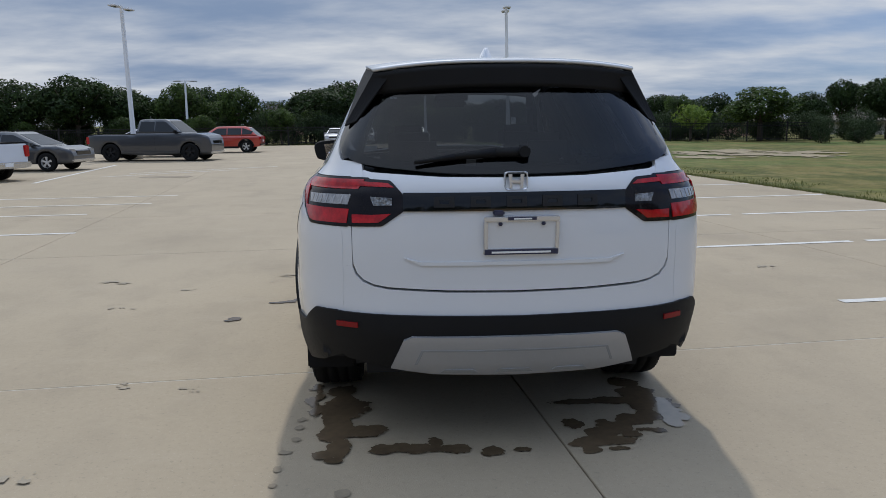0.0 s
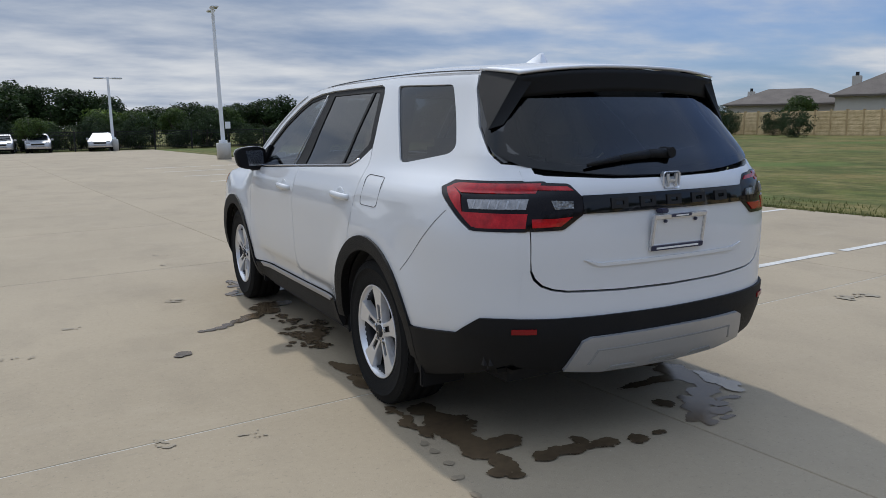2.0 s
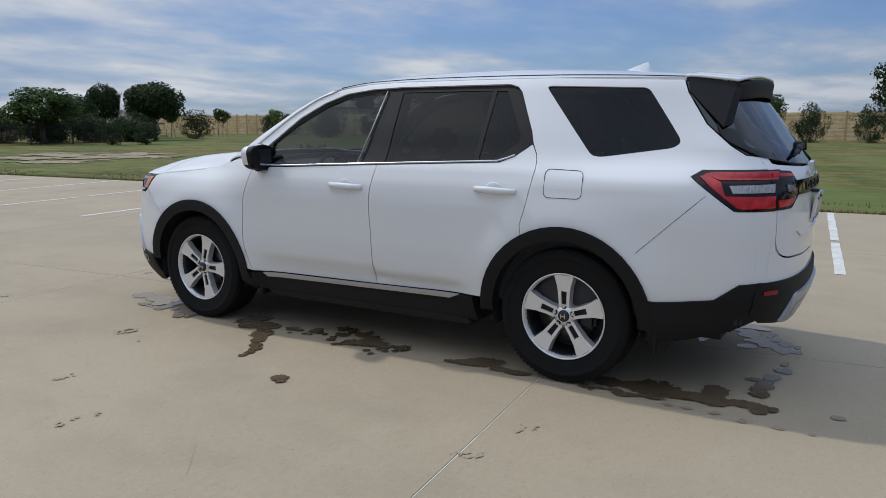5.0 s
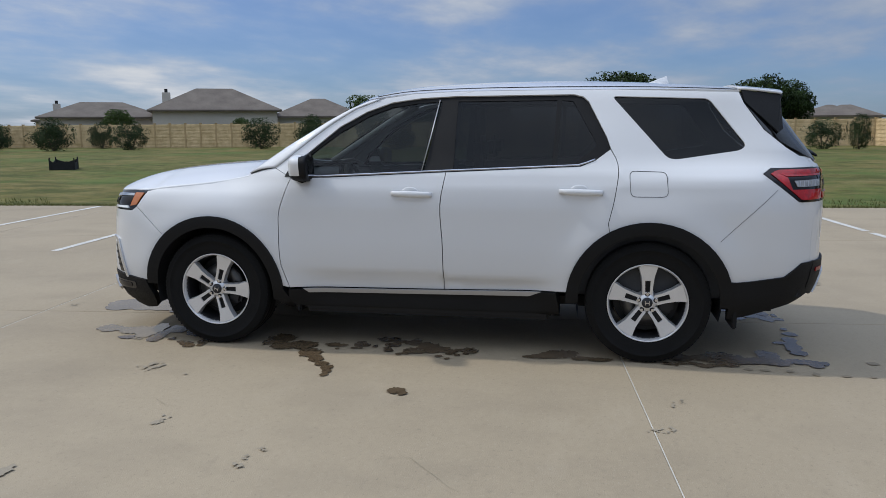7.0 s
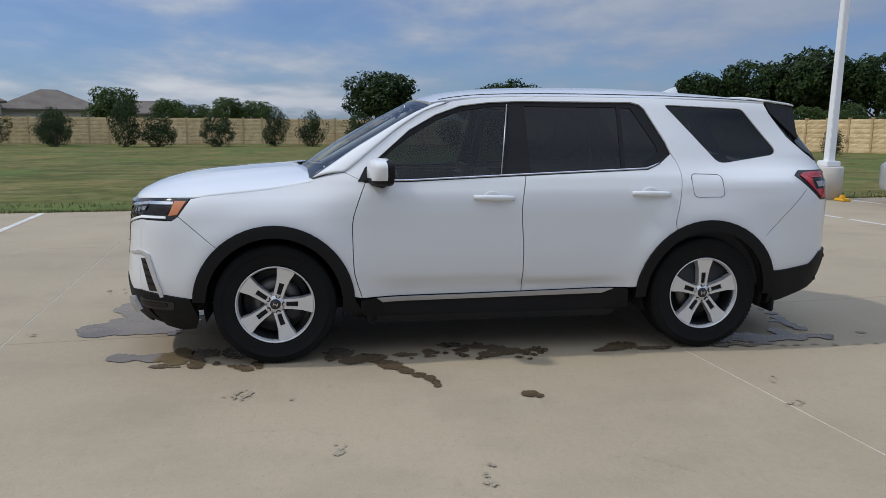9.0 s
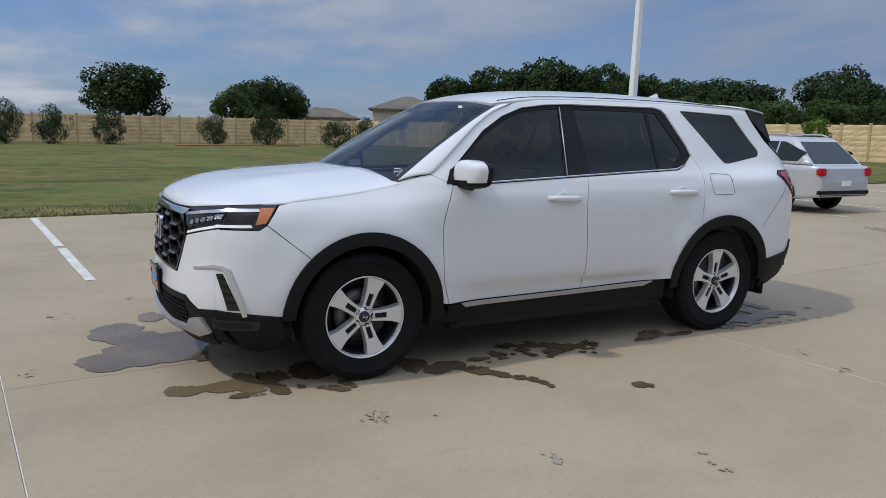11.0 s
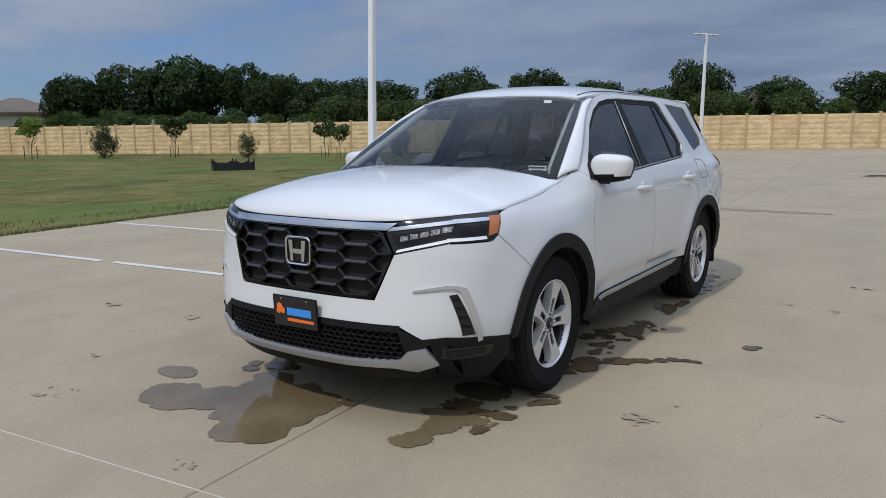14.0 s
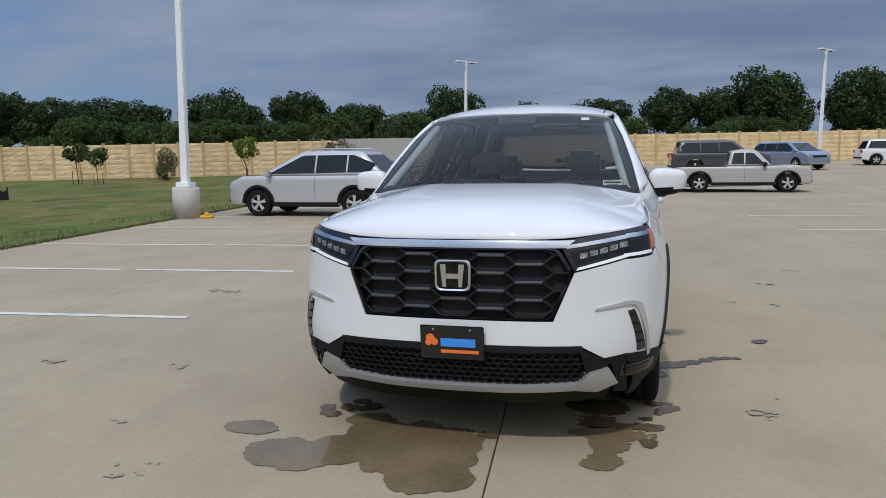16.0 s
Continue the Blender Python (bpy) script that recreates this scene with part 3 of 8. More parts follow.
# ---- light poles ----
def light_pole(x, y, tall, heads, turn=0.0):
    z = height(x, y)
    p = empty("street_lamp", pose(x, y, z, -1.2, 0, turn), "white tapered steel lot light on a round concrete base", "street lamp", "lot lights")
    bm = lathe([(0.0, 0.0), (0.31, 0.0), (0.31, 0.70), (0.295, 0.72), (0.0, 0.72)], 28, "z")
    part("concrete_base", bm, "plinth", p, "grey concrete base", True)
    bm = box_bm((-0.17, -0.17, 0.72), (0.17, 0.17, 0.84), 0.015)
    part("base_cover", bm, "pole", p)
    bm = bmesh.new()
    r0, r1 = 0.085, 0.06
    vs = []
    for zz, r in ((0.84, r0), (tall, r1)):
        for cx, cy in ((-1, -1), (1, -1), (1, 1), (-1, 1)):
            vs.append(bm.verts.new((cx * r, cy * r, zz)))
    for k in range(4):
        bm.faces.new((vs[k], vs[(k + 1) % 4], vs[4 + (k + 1) % 4], vs[4 + k]))
    bm.faces.new(vs[4:])
    bmesh.ops.bevel(bm, geom=[e for e in bm.edges if abs(e.verts[0].co.z - e.verts[1].co.z) > 1], offset=0.012, segments=2, affect="EDGES")
    part("pole", bm, "pole", p)
    for k in range(heads):
        a = Matrix.Rotation(math.pi * k, 4, "Z")
        bm = box_bm((0.04, -0.03, tall - 0.1), (0.3, 0.03, tall - 0.04), 0.01, a)
        part("arm", bm, "pole", p)
        bm = box_bm((0.25, -0.17, tall - 0.11), (0.85, 0.17, tall - 0.03), 0.025, a)
        head = part("lamp_head", bm, "pole", p)
        part("lens", box_bm((0.36, -0.12, tall - 0.118), (0.8, 0.12, tall - 0.106), 0.0, a), "clear_lens", head)
    return p


light_pole(9.55, -9.7, 7.0, 2, 95)
light_pole(4.95, 29.8, 6.55, 2, 85)
light_pole(10.3, -41.4, 6.75, 2, 60)
light_pole(-9.9, -39.8, 6.35, 2, 60)
light_pole(-11.75, 28.85, 6.5, 2, 80)
light_pole(1.9, 48.0, 4.6, 2, 5)
light_pole(-15.5, 52.4, 4.7, 2, 5)


# ---- the white sport-utility car ----
from mathutils import geometry

# x to the right, y forward, z up, from the ground midway between the axles
WZ = [0.20, 0.30, 0.40, 0.46, 0.52, 0.60, 0.75, 0.95, 1.04, 1.12, 1.17, 1.20, 1.24, 1.30, 1.45, 1.60, 1.685, 1.735, 1.80]
WX = [0.86, 0.91, 0.945, 0.957, 0.962, 0.975, 0.984, 0.984, 0.977, 0.958, 0.943, 0.932, 0.908, 0.874, 0.802, 0.724, 0.680, 0.647, 0.59]
FZ = [0.20, 0.40, 0.60, 0.80, 0.95, 1.02, 1.06, 1.10, 1.14, 1.18, 1.25]
FX = [0.86, 0.945, 0.975, 0.980, 0.968, 0.950, 0.930, 0.898, 0.870, 0.845, 0.80]
RZ = [0.25, 0.35, 0.45, 0.60, 0.75, 0.95, 1.10, 1.20, 1.28, 1.35, 1.50, 1.62, 1.72, 1.80]
RY = [2.42, 2.50, 2.565, 2.605, 2.600, 2.605, 2.600, 2.585, 2.535, 2.475, 2.365, 2.275, 2.20, 2.14]
NZ = [0.22, 0.30, 0.38, 0.50, 0.62, 0.75, 0.90, 1.00, 1.05, 1.09, 1.12, 1.16, 1.22]
NY = [2.40, 2.475, 2.505, 2.515, 2.505, 2.490, 2.478, 2.460, 2.438, 2.408, 2.375, 2.32, 2.20]


CURVES = {}


def curve(v, xs, ys):
    """A smooth, monotone line through the knots, for body profiles without facets."""
    key = (tuple(xs), tuple(ys))
    if key not in CURVES:
        x, y = np.array(xs, float), np.array(ys, float)
        h, d = np.diff(x), np.diff(y) / np.diff(x)
        m = np.concatenate(([d[0]], [0.0 if p * q <= 0 else 2 * p * q / (p + q) for p, q in zip(d, d[1:])], [d[-1]]))
        fine = np.linspace(x[0], x[-1], 700)
        k = np.clip(np.searchsorted(x, fine, side="right") - 1, 0, len(h) - 1)
        t = (fine - x[k]) / h[k]
        val = y[k] * (1 + 2 * t) * (1 - t) ** 2 + h[k] * m[k] * t * (1 - t) ** 2 + y[k + 1] * t * t * (3 - 2 * t) + h[k] * m[k + 1] * t * t * (t - 1)
        CURVES[key] = (fine[0], (fine[-1] - fine[0]) / 699, val.tolist())
    lo, step, val = CURVES[key]
    p = min(698.999, max(0.0, (v - lo) / step))
    i = int(p)
    return val[i] + (val[i + 1] - val[i]) * (p - i)


def smooth01(t):
    t = min(1.0, max(0.0, t))
    return t * t * (3 - 2 * t)


def half_width(y, z):
    """Half the body's width at a height, before the ends round in."""
    k = smooth01((y - 0.85) / 0.55)
    w = curve(z, WZ, WX) * (1 - k) + curve(z, FZ, FX) * k
    for cy in (1.482, -1.445):
        r = math.hypot(y - cy, z - 0.39)
        if z > 0.3:
            w += 0.022 * math.exp(-(((r - 0.52) / 0.12) ** 2))
    # the cabin narrows towards the tail
    w -= 0.06 * smooth01((-1.0 - y) / 1.0) * curve(z, [1.18, 1.30, 1.42, 1.70], [0, 1, 1, 0.45])
    # the feature line under the windows, fading out at the ends
    w += 0.007 * math.exp(-abs(z - 1.115) / 0.05) * smooth01((2.3 - abs(y)) / 0.5)
    # a scooped lower door between the wheels
    w -= 0.030 * smooth01((0.545 - z) / 0.055) * smooth01((z - 0.28) / 0.12) * smooth01((0.97 - abs(y)) / 0.35)
    return w


def tail_power(z):
    return curve(z, [1.20, 1.34], [6.0, 11.0])


def side_x(y, z):
    w = half_width(y, z)
    if y < -1.3:
        d = min(1.0, (-1.3 - y) / (curve(z, RZ, RY) - 1.3))
        return w * max(0.0, 1 - d ** tail_power(z)) ** (1 / 2.6)
    if y > 1.2:
        d = min(1.0, (y - 1.2) / (curve(z, NZ, NY) - 1.2))
        return w * max(0.0, 1 - d**6.0) ** (1 / 2.7)
    return w


def rear_y(x, z):
    w = half_width(-2.45, z)
    k = max(0.0, 1 - min(0.999, abs(x) / w) ** 2.6) ** (1 / tail_power(z))
    return -1.3 - (curve(z, RZ, RY) - 1.3) * k


def front_y(x, z):
    w = half_width(2.3, z)
    k = max(0.0, 1 - min(0.999, abs(x) / w) ** 2.7) ** (1 / 6.0)
    return 1.2 + (curve(z, NZ, NY) - 1.2) * k


def roof_z(x, y):
    edge = curve(y, [-2.4, -2.2, -2.0, -1.2, -0.4, 0.1, 0.35, 0.55], [1.665, 1.69, 1.712, 1.735, 1.738, 1.728, 1.700, 1.655])
    crown = curve(y, [-2.4, -2.2, -2.0, -1.6, -1.2, -0.8, -0.4, 0.0, 0.3, 0.5, 0.62], [1.705, 1.733, 1.757, 1.790, 1.812, 1.824, 1.821, 1.805, 1.772, 1.722, 1.68])
    k = min(1.0, abs(x) / 0.648)
    return edge + (crown - edge) * (1 - k**2.6)


def hood_z(x, y):
    crown = curve(y, [1.15, 1.35, 1.65, 1.95, 2.20, 2.33, 2.40, 2.45], [1.262, 1.258, 1.243, 1.215, 1.172, 1.135, 1.10, 1.06])
    edge = curve(y, [1.1, 1.25, 1.5, 1.95, 2.2, 2.33, 2.45], [1.205, 1.175, 1.130, 1.085, 1.075, 1.065, 1.045])
    k = min(1.0, abs(x) / 0.87)
    ridge = 0.012 * math.exp(-(((abs(x) - 0.56 + 0.10 * (2.3 - y)) / 0.07) ** 2)) * smooth01((2.4 - y) / 0.4)
    return edge + (crown - edge) * (1 - k**2.4) + ridge


def chart(kind):
    if kind == "left":
        return lambda a, b: Vector((-side_x(a, b), a, b))
    if kind == "right":
        return lambda a, b: Vector((side_x(a, b), a, b))
    if kind == "rear":
        return lambda a, b: Vector((a, rear_y(a, b), b))
    if kind == "front":
        return lambda a, b: Vector((a, front_y(a, b), b))
    if kind == "roof":
        return lambda a, b: Vector((a, b, roof_z(a, b)))
    return lambda a, b: Vector((a, b, hood_z(a, b)))


OUT = {"left": Vector((-1, 0, 0)), "right": Vector((1, 0, 0)), "rear": Vector((0, -1, 0)), "front": Vector((0, 1, 0)), "roof": Vector((0, 0, 1)), "hood": Vector((0, 0, 1))}


def rounded(poly, r, seg=4):
    """The polygon with its corners rounded by about r."""
    out, n = [], len(poly)
    for i in range(n):
        p, a, b = Vector(poly[i]), Vector(poly[i - 1]), Vector(poly[(i + 1) % n])
        ra, rb = min(r, (a - p).length * 0.45), min(r, (b - p).length * 0.45)
        q0, q1 = p + (a - p).normalized() * ra, p + (b - p).normalized() * rb
        for k in range(seg + 1):
            t = k / seg
            out.append(tuple(q0 * (1 - t) ** 2 + p * 2 * t * (1 - t) + q1 * t * t))
    return out


def patch(name, kind, poly, mat, parent, label="", lift=0.0, thick=0.02, step=0.045, gap=0.0, holes=()):
    """A panel of the body: a polygon in one chart, laid on the body's surface, with a rim turned inwards."""
    f, outward = chart(kind), OUT[kind]
    pts = [Vector(p) for p in poly]
    if gap:
        area = sum(a.x * b.y - b.x * a.y for a, b in zip(pts, pts[1:] + pts[:1]))
        sgn = 1 if area > 0 else -1
        moved = []
        for i, p in enumerate(pts):
            e0, e1 = (p - pts[i - 1]).normalized(), (pts[(i + 1) % len(pts)] - p).normalized()
            nrm = Vector((-(e0 + e1).y, (e0 + e1).x)) * sgn
            moved.append(p + nrm.normalized() * gap if nrm.length > 1e-6 else p)
        pts = moved

    def dense(ring):
        out = []
        for a, b in zip(ring, ring[1:] + ring[:1]):
            n = max(1, int((b - a).length / step))
            out += [a.lerp(b, k / n) for k in range(n)]
        return out

    rings = [dense(pts)] + [dense([Vector(p) for p in h]) for h in holes]
    flat, edges = [], []
    for ring in rings:
        i0 = len(flat)
        flat += ring
        edges += [(i0 + k, i0 + (k + 1) % len(ring)) for k in range(len(ring))]
    lo = [min(p[k] for p in pts) for k in (0, 1)]
    hi = [max(p[k] for p in pts) for k in (0, 1)]
    outer = [tuple(p) for p in rings[0]]
    inner = [[tuple(p) for p in r] for r in rings[1:]]
    a = lo[0] + step / 2
    while a < hi[0]:
        b = lo[1] + step / 2
        while b < hi[1]:
            if in_poly(a, b, outer) and not any(in_poly(a, b, h) for h in inner):
                near = min((a - p.x) ** 2 + (b - p.y) ** 2 for p in flat[: sum(len(r) for r in rings)])
                if near > (0.45 * step) ** 2:
                    flat.append(Vector((a, b)))
            b += step
        a += step
    vs, _, fs, *_ = geometry.delaunay_2d_cdt(flat, edges, [], 0, 1e-5)
    faces = []
    for t in fs:
        cx, cy = sum(vs[i].x for i in t) / 3, sum(vs[i].y for i in t) / 3
        if in_poly(cx, cy, outer) and not any(in_poly(cx, cy, h) for h in inner):
            faces.append(tuple(t))
    e = 0.004
    top, nor = [], []
    for v in vs:
        p = f(v.x, v.y)
        nn = (f(v.x + e, v.y) - f(v.x - e, v.y)).cross(f(v.x, v.y + e) - f(v.x, v.y - e))
        nn = nn.normalized() if nn.length > 1e-9 else outward.copy()
        if nn.dot(outward) < 0:
            nn = -nn
        top.append(p + nn * lift)
        nor.append(nn)
    good = []
    for t in faces:
        a, b, c = (top[i] for i in t)
        n = (b - a).cross(c - a)
        good.append(t if n.dot(nor[t[0]]) > 0 else t[::-1])
    count = {}
    for t in good:
        for k in range(len(t)):
            count[(t[k], t[(k + 1) % len(t)])] = 1
    rim = [(i, j) for i, j in count if (j, i) not in count]
    n = len(top)
    need = sorted({i for e2 in rim for i in e2})
    low = {i: n + k for k, i in enumerate(need)}
    verts = top + [top[i] - nor[i] * thick for i in need]
    me = bpy.data.meshes.new(name)
    me.from_pydata([tuple(v) for v in verts], [], good + [(j, i, low[i], low[j]) for i, j in rim])
    me.update()
    sm = [True] * len(good) + [False] * len(rim)
    me.polygons.foreach_set("use_smooth", sm)
    allnor = [tuple(v) for v in nor]
    loops = []
    for p in me.polygons:
        for li in p.loop_indices:
            vi = me.loops[li].vertex_index
            loops.append(allnor[vi] if p.index < len(good) else tuple(p.normal))
    me.normals_split_custom_set(loops)
    return link_mesh(name, me, mat, parent, label)


def both(name, poly, mat, parent, **kw):
    return [patch(name, k, poly, mat, parent, **kw) for k in ("left", "right")]


def arc(cy, cz, r, a0, a1, n=14, squash=1.0):
    return [(cy + r * math.cos(radians(a0 + (a1 - a0) * k / n)), cz + squash * r * math.sin(radians(a0 + (a1 - a0) * k / n))) for k in range(n + 1)]


AXLE_F, AXLE_R, TYRE_R = 1.482, -1.445, 0.392


def grid_mesh(name, fn, nu, nv, mat, parent, label="", thick=0.0):
    verts = [fn(i / nu, j / nv) for j in range(nv + 1) for i in range(nu + 1)]
    faces = [(j * (nu + 1) + i, j * (nu + 1) + i + 1, (j + 1) * (nu + 1) + i + 1, (j + 1) * (nu + 1) + i) for j in range(nv) for i in range(nu)]
    ob = mesh_of(name, verts, faces, mat, parent, label, True)
    if thick:
        md = ob.modifiers.new("thickness", "SOLIDIFY")
        md.thickness, md.offset = thick, -1
    return ob


def curve_tube(name, pts, r, mat, parent, label="", seg=8):
    """A round bar along a line of points."""
    bm = bmesh.new()
    pts = [Vector(p) for p in pts]
    rings = []
    for i, p in enumerate(pts):
        d = (pts[min(i + 1, len(pts) - 1)] - pts[max(i - 1, 0)]).normalized()
        q = d.to_track_quat("Z", "Y").to_matrix()
        rings.append([bm.verts.new(p + q @ Vector((r * math.cos(6.2832 * k / seg), r * math.sin(6.2832 * k / seg), 0))) for k in range(seg)])
    for a, b in zip(rings, rings[1:]):
        for k in range(seg):
            bm.faces.new((a[k], a[(k + 1) % seg], b[(k + 1) % seg], b[k]))
    bm.faces.new(rings[0][::-1])
    bm.faces.new(rings[-1])
    return part(name, bm, mat, parent, label, True)


def build_wheel(parent, x, y, sign, spin=0.0):
    """Tyre with a grooved tread, five split spokes with dark pockets, lug nuts, hub cap and brake disc. sign: -1 left, 1 right."""
    hub = Matrix.Translation((x, y, TYRE_R)) @ Matrix.Rotation(radians(spin), 4, "X") @ (Matrix.Rotation(math.pi, 4, "Z") if sign < 0 else Matrix.Identity(4))
    w = new("wheel")
    w.parent, w.matrix_local = parent, hub
    # profile offsets run from the inside of the wheel (-) to the outside (+)
    prof = [(0.238, -0.235), (0.30, -0.25), (0.355, -0.25), (0.378, -0.235), (0.386, -0.215)]
    for g in (-0.17, -0.115, -0.06):
        prof += [(0.390, g - 0.012), (0.382, g - 0.008), (0.382, g + 0.002), (0.391, g + 0.006)]
    prof += [(0.391, -0.03), (0.388, -0.012), (0.380, 0.004), (0.362, 0.016), (0.345, 0.0185), (0.343, 0.022), (0.337, 0.022), (0.335, 0.0185), (0.30, 0.018), (0.268, 0.010), (0.252, 0.004), (0.244, -0.004), (0.238, -0.02)]
    tyre = part("tyre", lathe(prof, 72), "rubber", w, "black all-season tyre", True)
    bm = bmesh.new()
    for k in range(84):
        a = Matrix.Rotation(2 * math.pi * (k + 0.5) / 84, 4, "X")
        for o0, o1, sk in ((-0.012, 0.010, 0.01), (-0.238, -0.215, -0.01)):
            box(bm, (o0, -0.0075 + sk, 0.370), (o1 - 0.004, 0.0075 + sk, 0.3835), 0.0, a)
    tagged(part("tread_block", bm, "rubber", tyre), kind="stuff")
    rim = part("rim", lathe([(0.225, -0.20), (0.228, -0.03), (0.232, -0.004), (0.243, 0.004), (0.2455, 0.009), (0.241, 0.0105), (0.236, 0.006), (0.234, -0.02), (0.231, -0.03)], 60), "alloy", w, "machined and dark two-tone alloy rim", True)
    part("barrel", lathe([(0.212, -0.19), (0.222, -0.05), (0.232, -0.012), (0.2335, -0.012), (0.226, -0.19)], 48), "dark_alloy", rim, smooth=True)
    part("brake_disc", lathe([(0.05, -0.115), (0.16, -0.115), (0.16, -0.09), (0.05, -0.09), (0.05, -0.115)], 40), "steel", w, smooth=True)
    part("backing", lathe([(0.0, -0.14), (0.204, -0.14)], 32), "iron", w)
    bm = box_bm((-0.13, 0.06, -0.075), (-0.065, 0.165, 0.075), 0.02)
    part("brake_caliper", bm, "dark_alloy", w)
    for k in range(5):
        a = Matrix.Rotation(2 * math.pi * k / 5 + math.pi / 2 * 0, 4, "X")
        bm = bmesh.new()
        # face outline across the spoke (y) and along it (z), its depth falling to the hub
        out = [(-0.031, 0.05), (-0.032, 0.10), (-0.039, 0.165), (-0.055, 0.222), (-0.050, 0.232), (0.050, 0.232), (0.055, 0.222), (0.039, 0.165), (0.032, 0.10), (0.031, 0.05)]
        pocket = [(-0.014, 0.066), (-0.0165, 0.140), (0.0165, 0.140), (0.014, 0.066)]

        def dep(z):
            return 0.002 - 0.016 * (0.23 - z) / 0.18

        o_top = [bm.verts.new((dep(z), y0, z)) for y0, z in out]
        o_low = [bm.verts.new((dep(z) - 0.045, y0 * 1.12, z)) for y0, z in out]
        p_top = [bm.verts.new((dep(z), y0, z)) for y0, z in pocket]
        p_low = [bm.verts.new((dep(z) - 0.012, y0, z)) for y0, z in pocket]
        for i in range(len(out) - 1):
            bm.faces.new((o_top[i], o_top[i + 1], o_low[i + 1], o_low[i]))
        left, right = o_top[:5], o_top[5:]
        bm.faces.new((left[0], p_top[0], p_top[1], left[2], left[1]))
        bm.faces.new((right[4], right[3], right[2], p_top[2], p_top[3]))
        bm.faces.new((left[2], p_top[1], p_top[2], right[2], right[1], right[0], left[4], left[3]))
        bm.faces.new((left[0], right[4], p_top[3], p_top[0]))
        for i in range(4):
            bm.faces.new((p_top[i], p_top[(i + 1) % 4], p_low[(i + 1) % 4], p_low[i]))
        bmesh.ops.recalc_face_normals(bm, faces=bm.faces)
        bmesh.ops.transform(bm, matrix=a, verts=bm.verts)
        sp = part("spoke", bm, "alloy", w, "machined silver spoke")
        bm = bmesh.new()
        vs = [bm.verts.new((dep(z) - 0.010, y0 * 0.98, z)) for y0, z in pocket]
        bm.faces.new(vs)
        bmesh.ops.solidify(bm, geom=bm.faces[:], thickness=0.004)
        bmesh.ops.transform(bm, matrix=a, verts=bm.verts)
        part("pocket", bm, "dark_alloy", sp, "dark grey pocket")
        b = Matrix.Rotation(2 * math.pi * (k + 0.5) / 5, 4, "X")
        bm = bmesh.new()
        tube(bm, (-0.04, 0, 0.056), (-0.004, 0, 0.056), 0.0115, 0.0105, 6)
        bmesh.ops.transform(bm, matrix=Matrix.Rotation(2 * math.pi * k / 5, 4, "X"), verts=bm.verts)
        part("lug_nut", bm, "chrome", w)
        bm = bmesh.new()
        tube(bm, (-0.03, 0, 0.056), (-0.0135, 0, 0.056), 0.017, 0.017, 12)
        bmesh.ops.transform(bm, matrix=Matrix.Rotation(2 * math.pi * k / 5, 4, "X"), verts=bm.verts)
        part("lug_seat", bm, "iron", w)
    part("hub", lathe([(0.0, -0.014), (0.052, -0.014), (0.06, -0.03), (0.075, -0.06), (0.0, -0.06)], 30), "alloy", w, smooth=True)
    cap = part("hub_cap", lathe([(0.0, 0.0), (0.024, 0.0), (0.032, -0.006), (0.034, -0.016), (0.0, -0.016)], 24), "dark_alloy", w, smooth=True)
    bm = bmesh.new()
    box(bm, (-0.001, -0.014, -0.014), (0.0035, -0.010, 0.014), 0.001)
    box(bm, (-0.001, 0.010, -0.014), (0.0035, 0.014, 0.014), 0.001)
    box(bm, (-0.001, -0.010, -0.003), (0.0035, 0.010, 0.003), 0.001)
    part("badge", bm, "chrome", cap)
    for ch in w.children:
        if ch != tyre:
            ch.scale = (1, 1.025, 1.025)


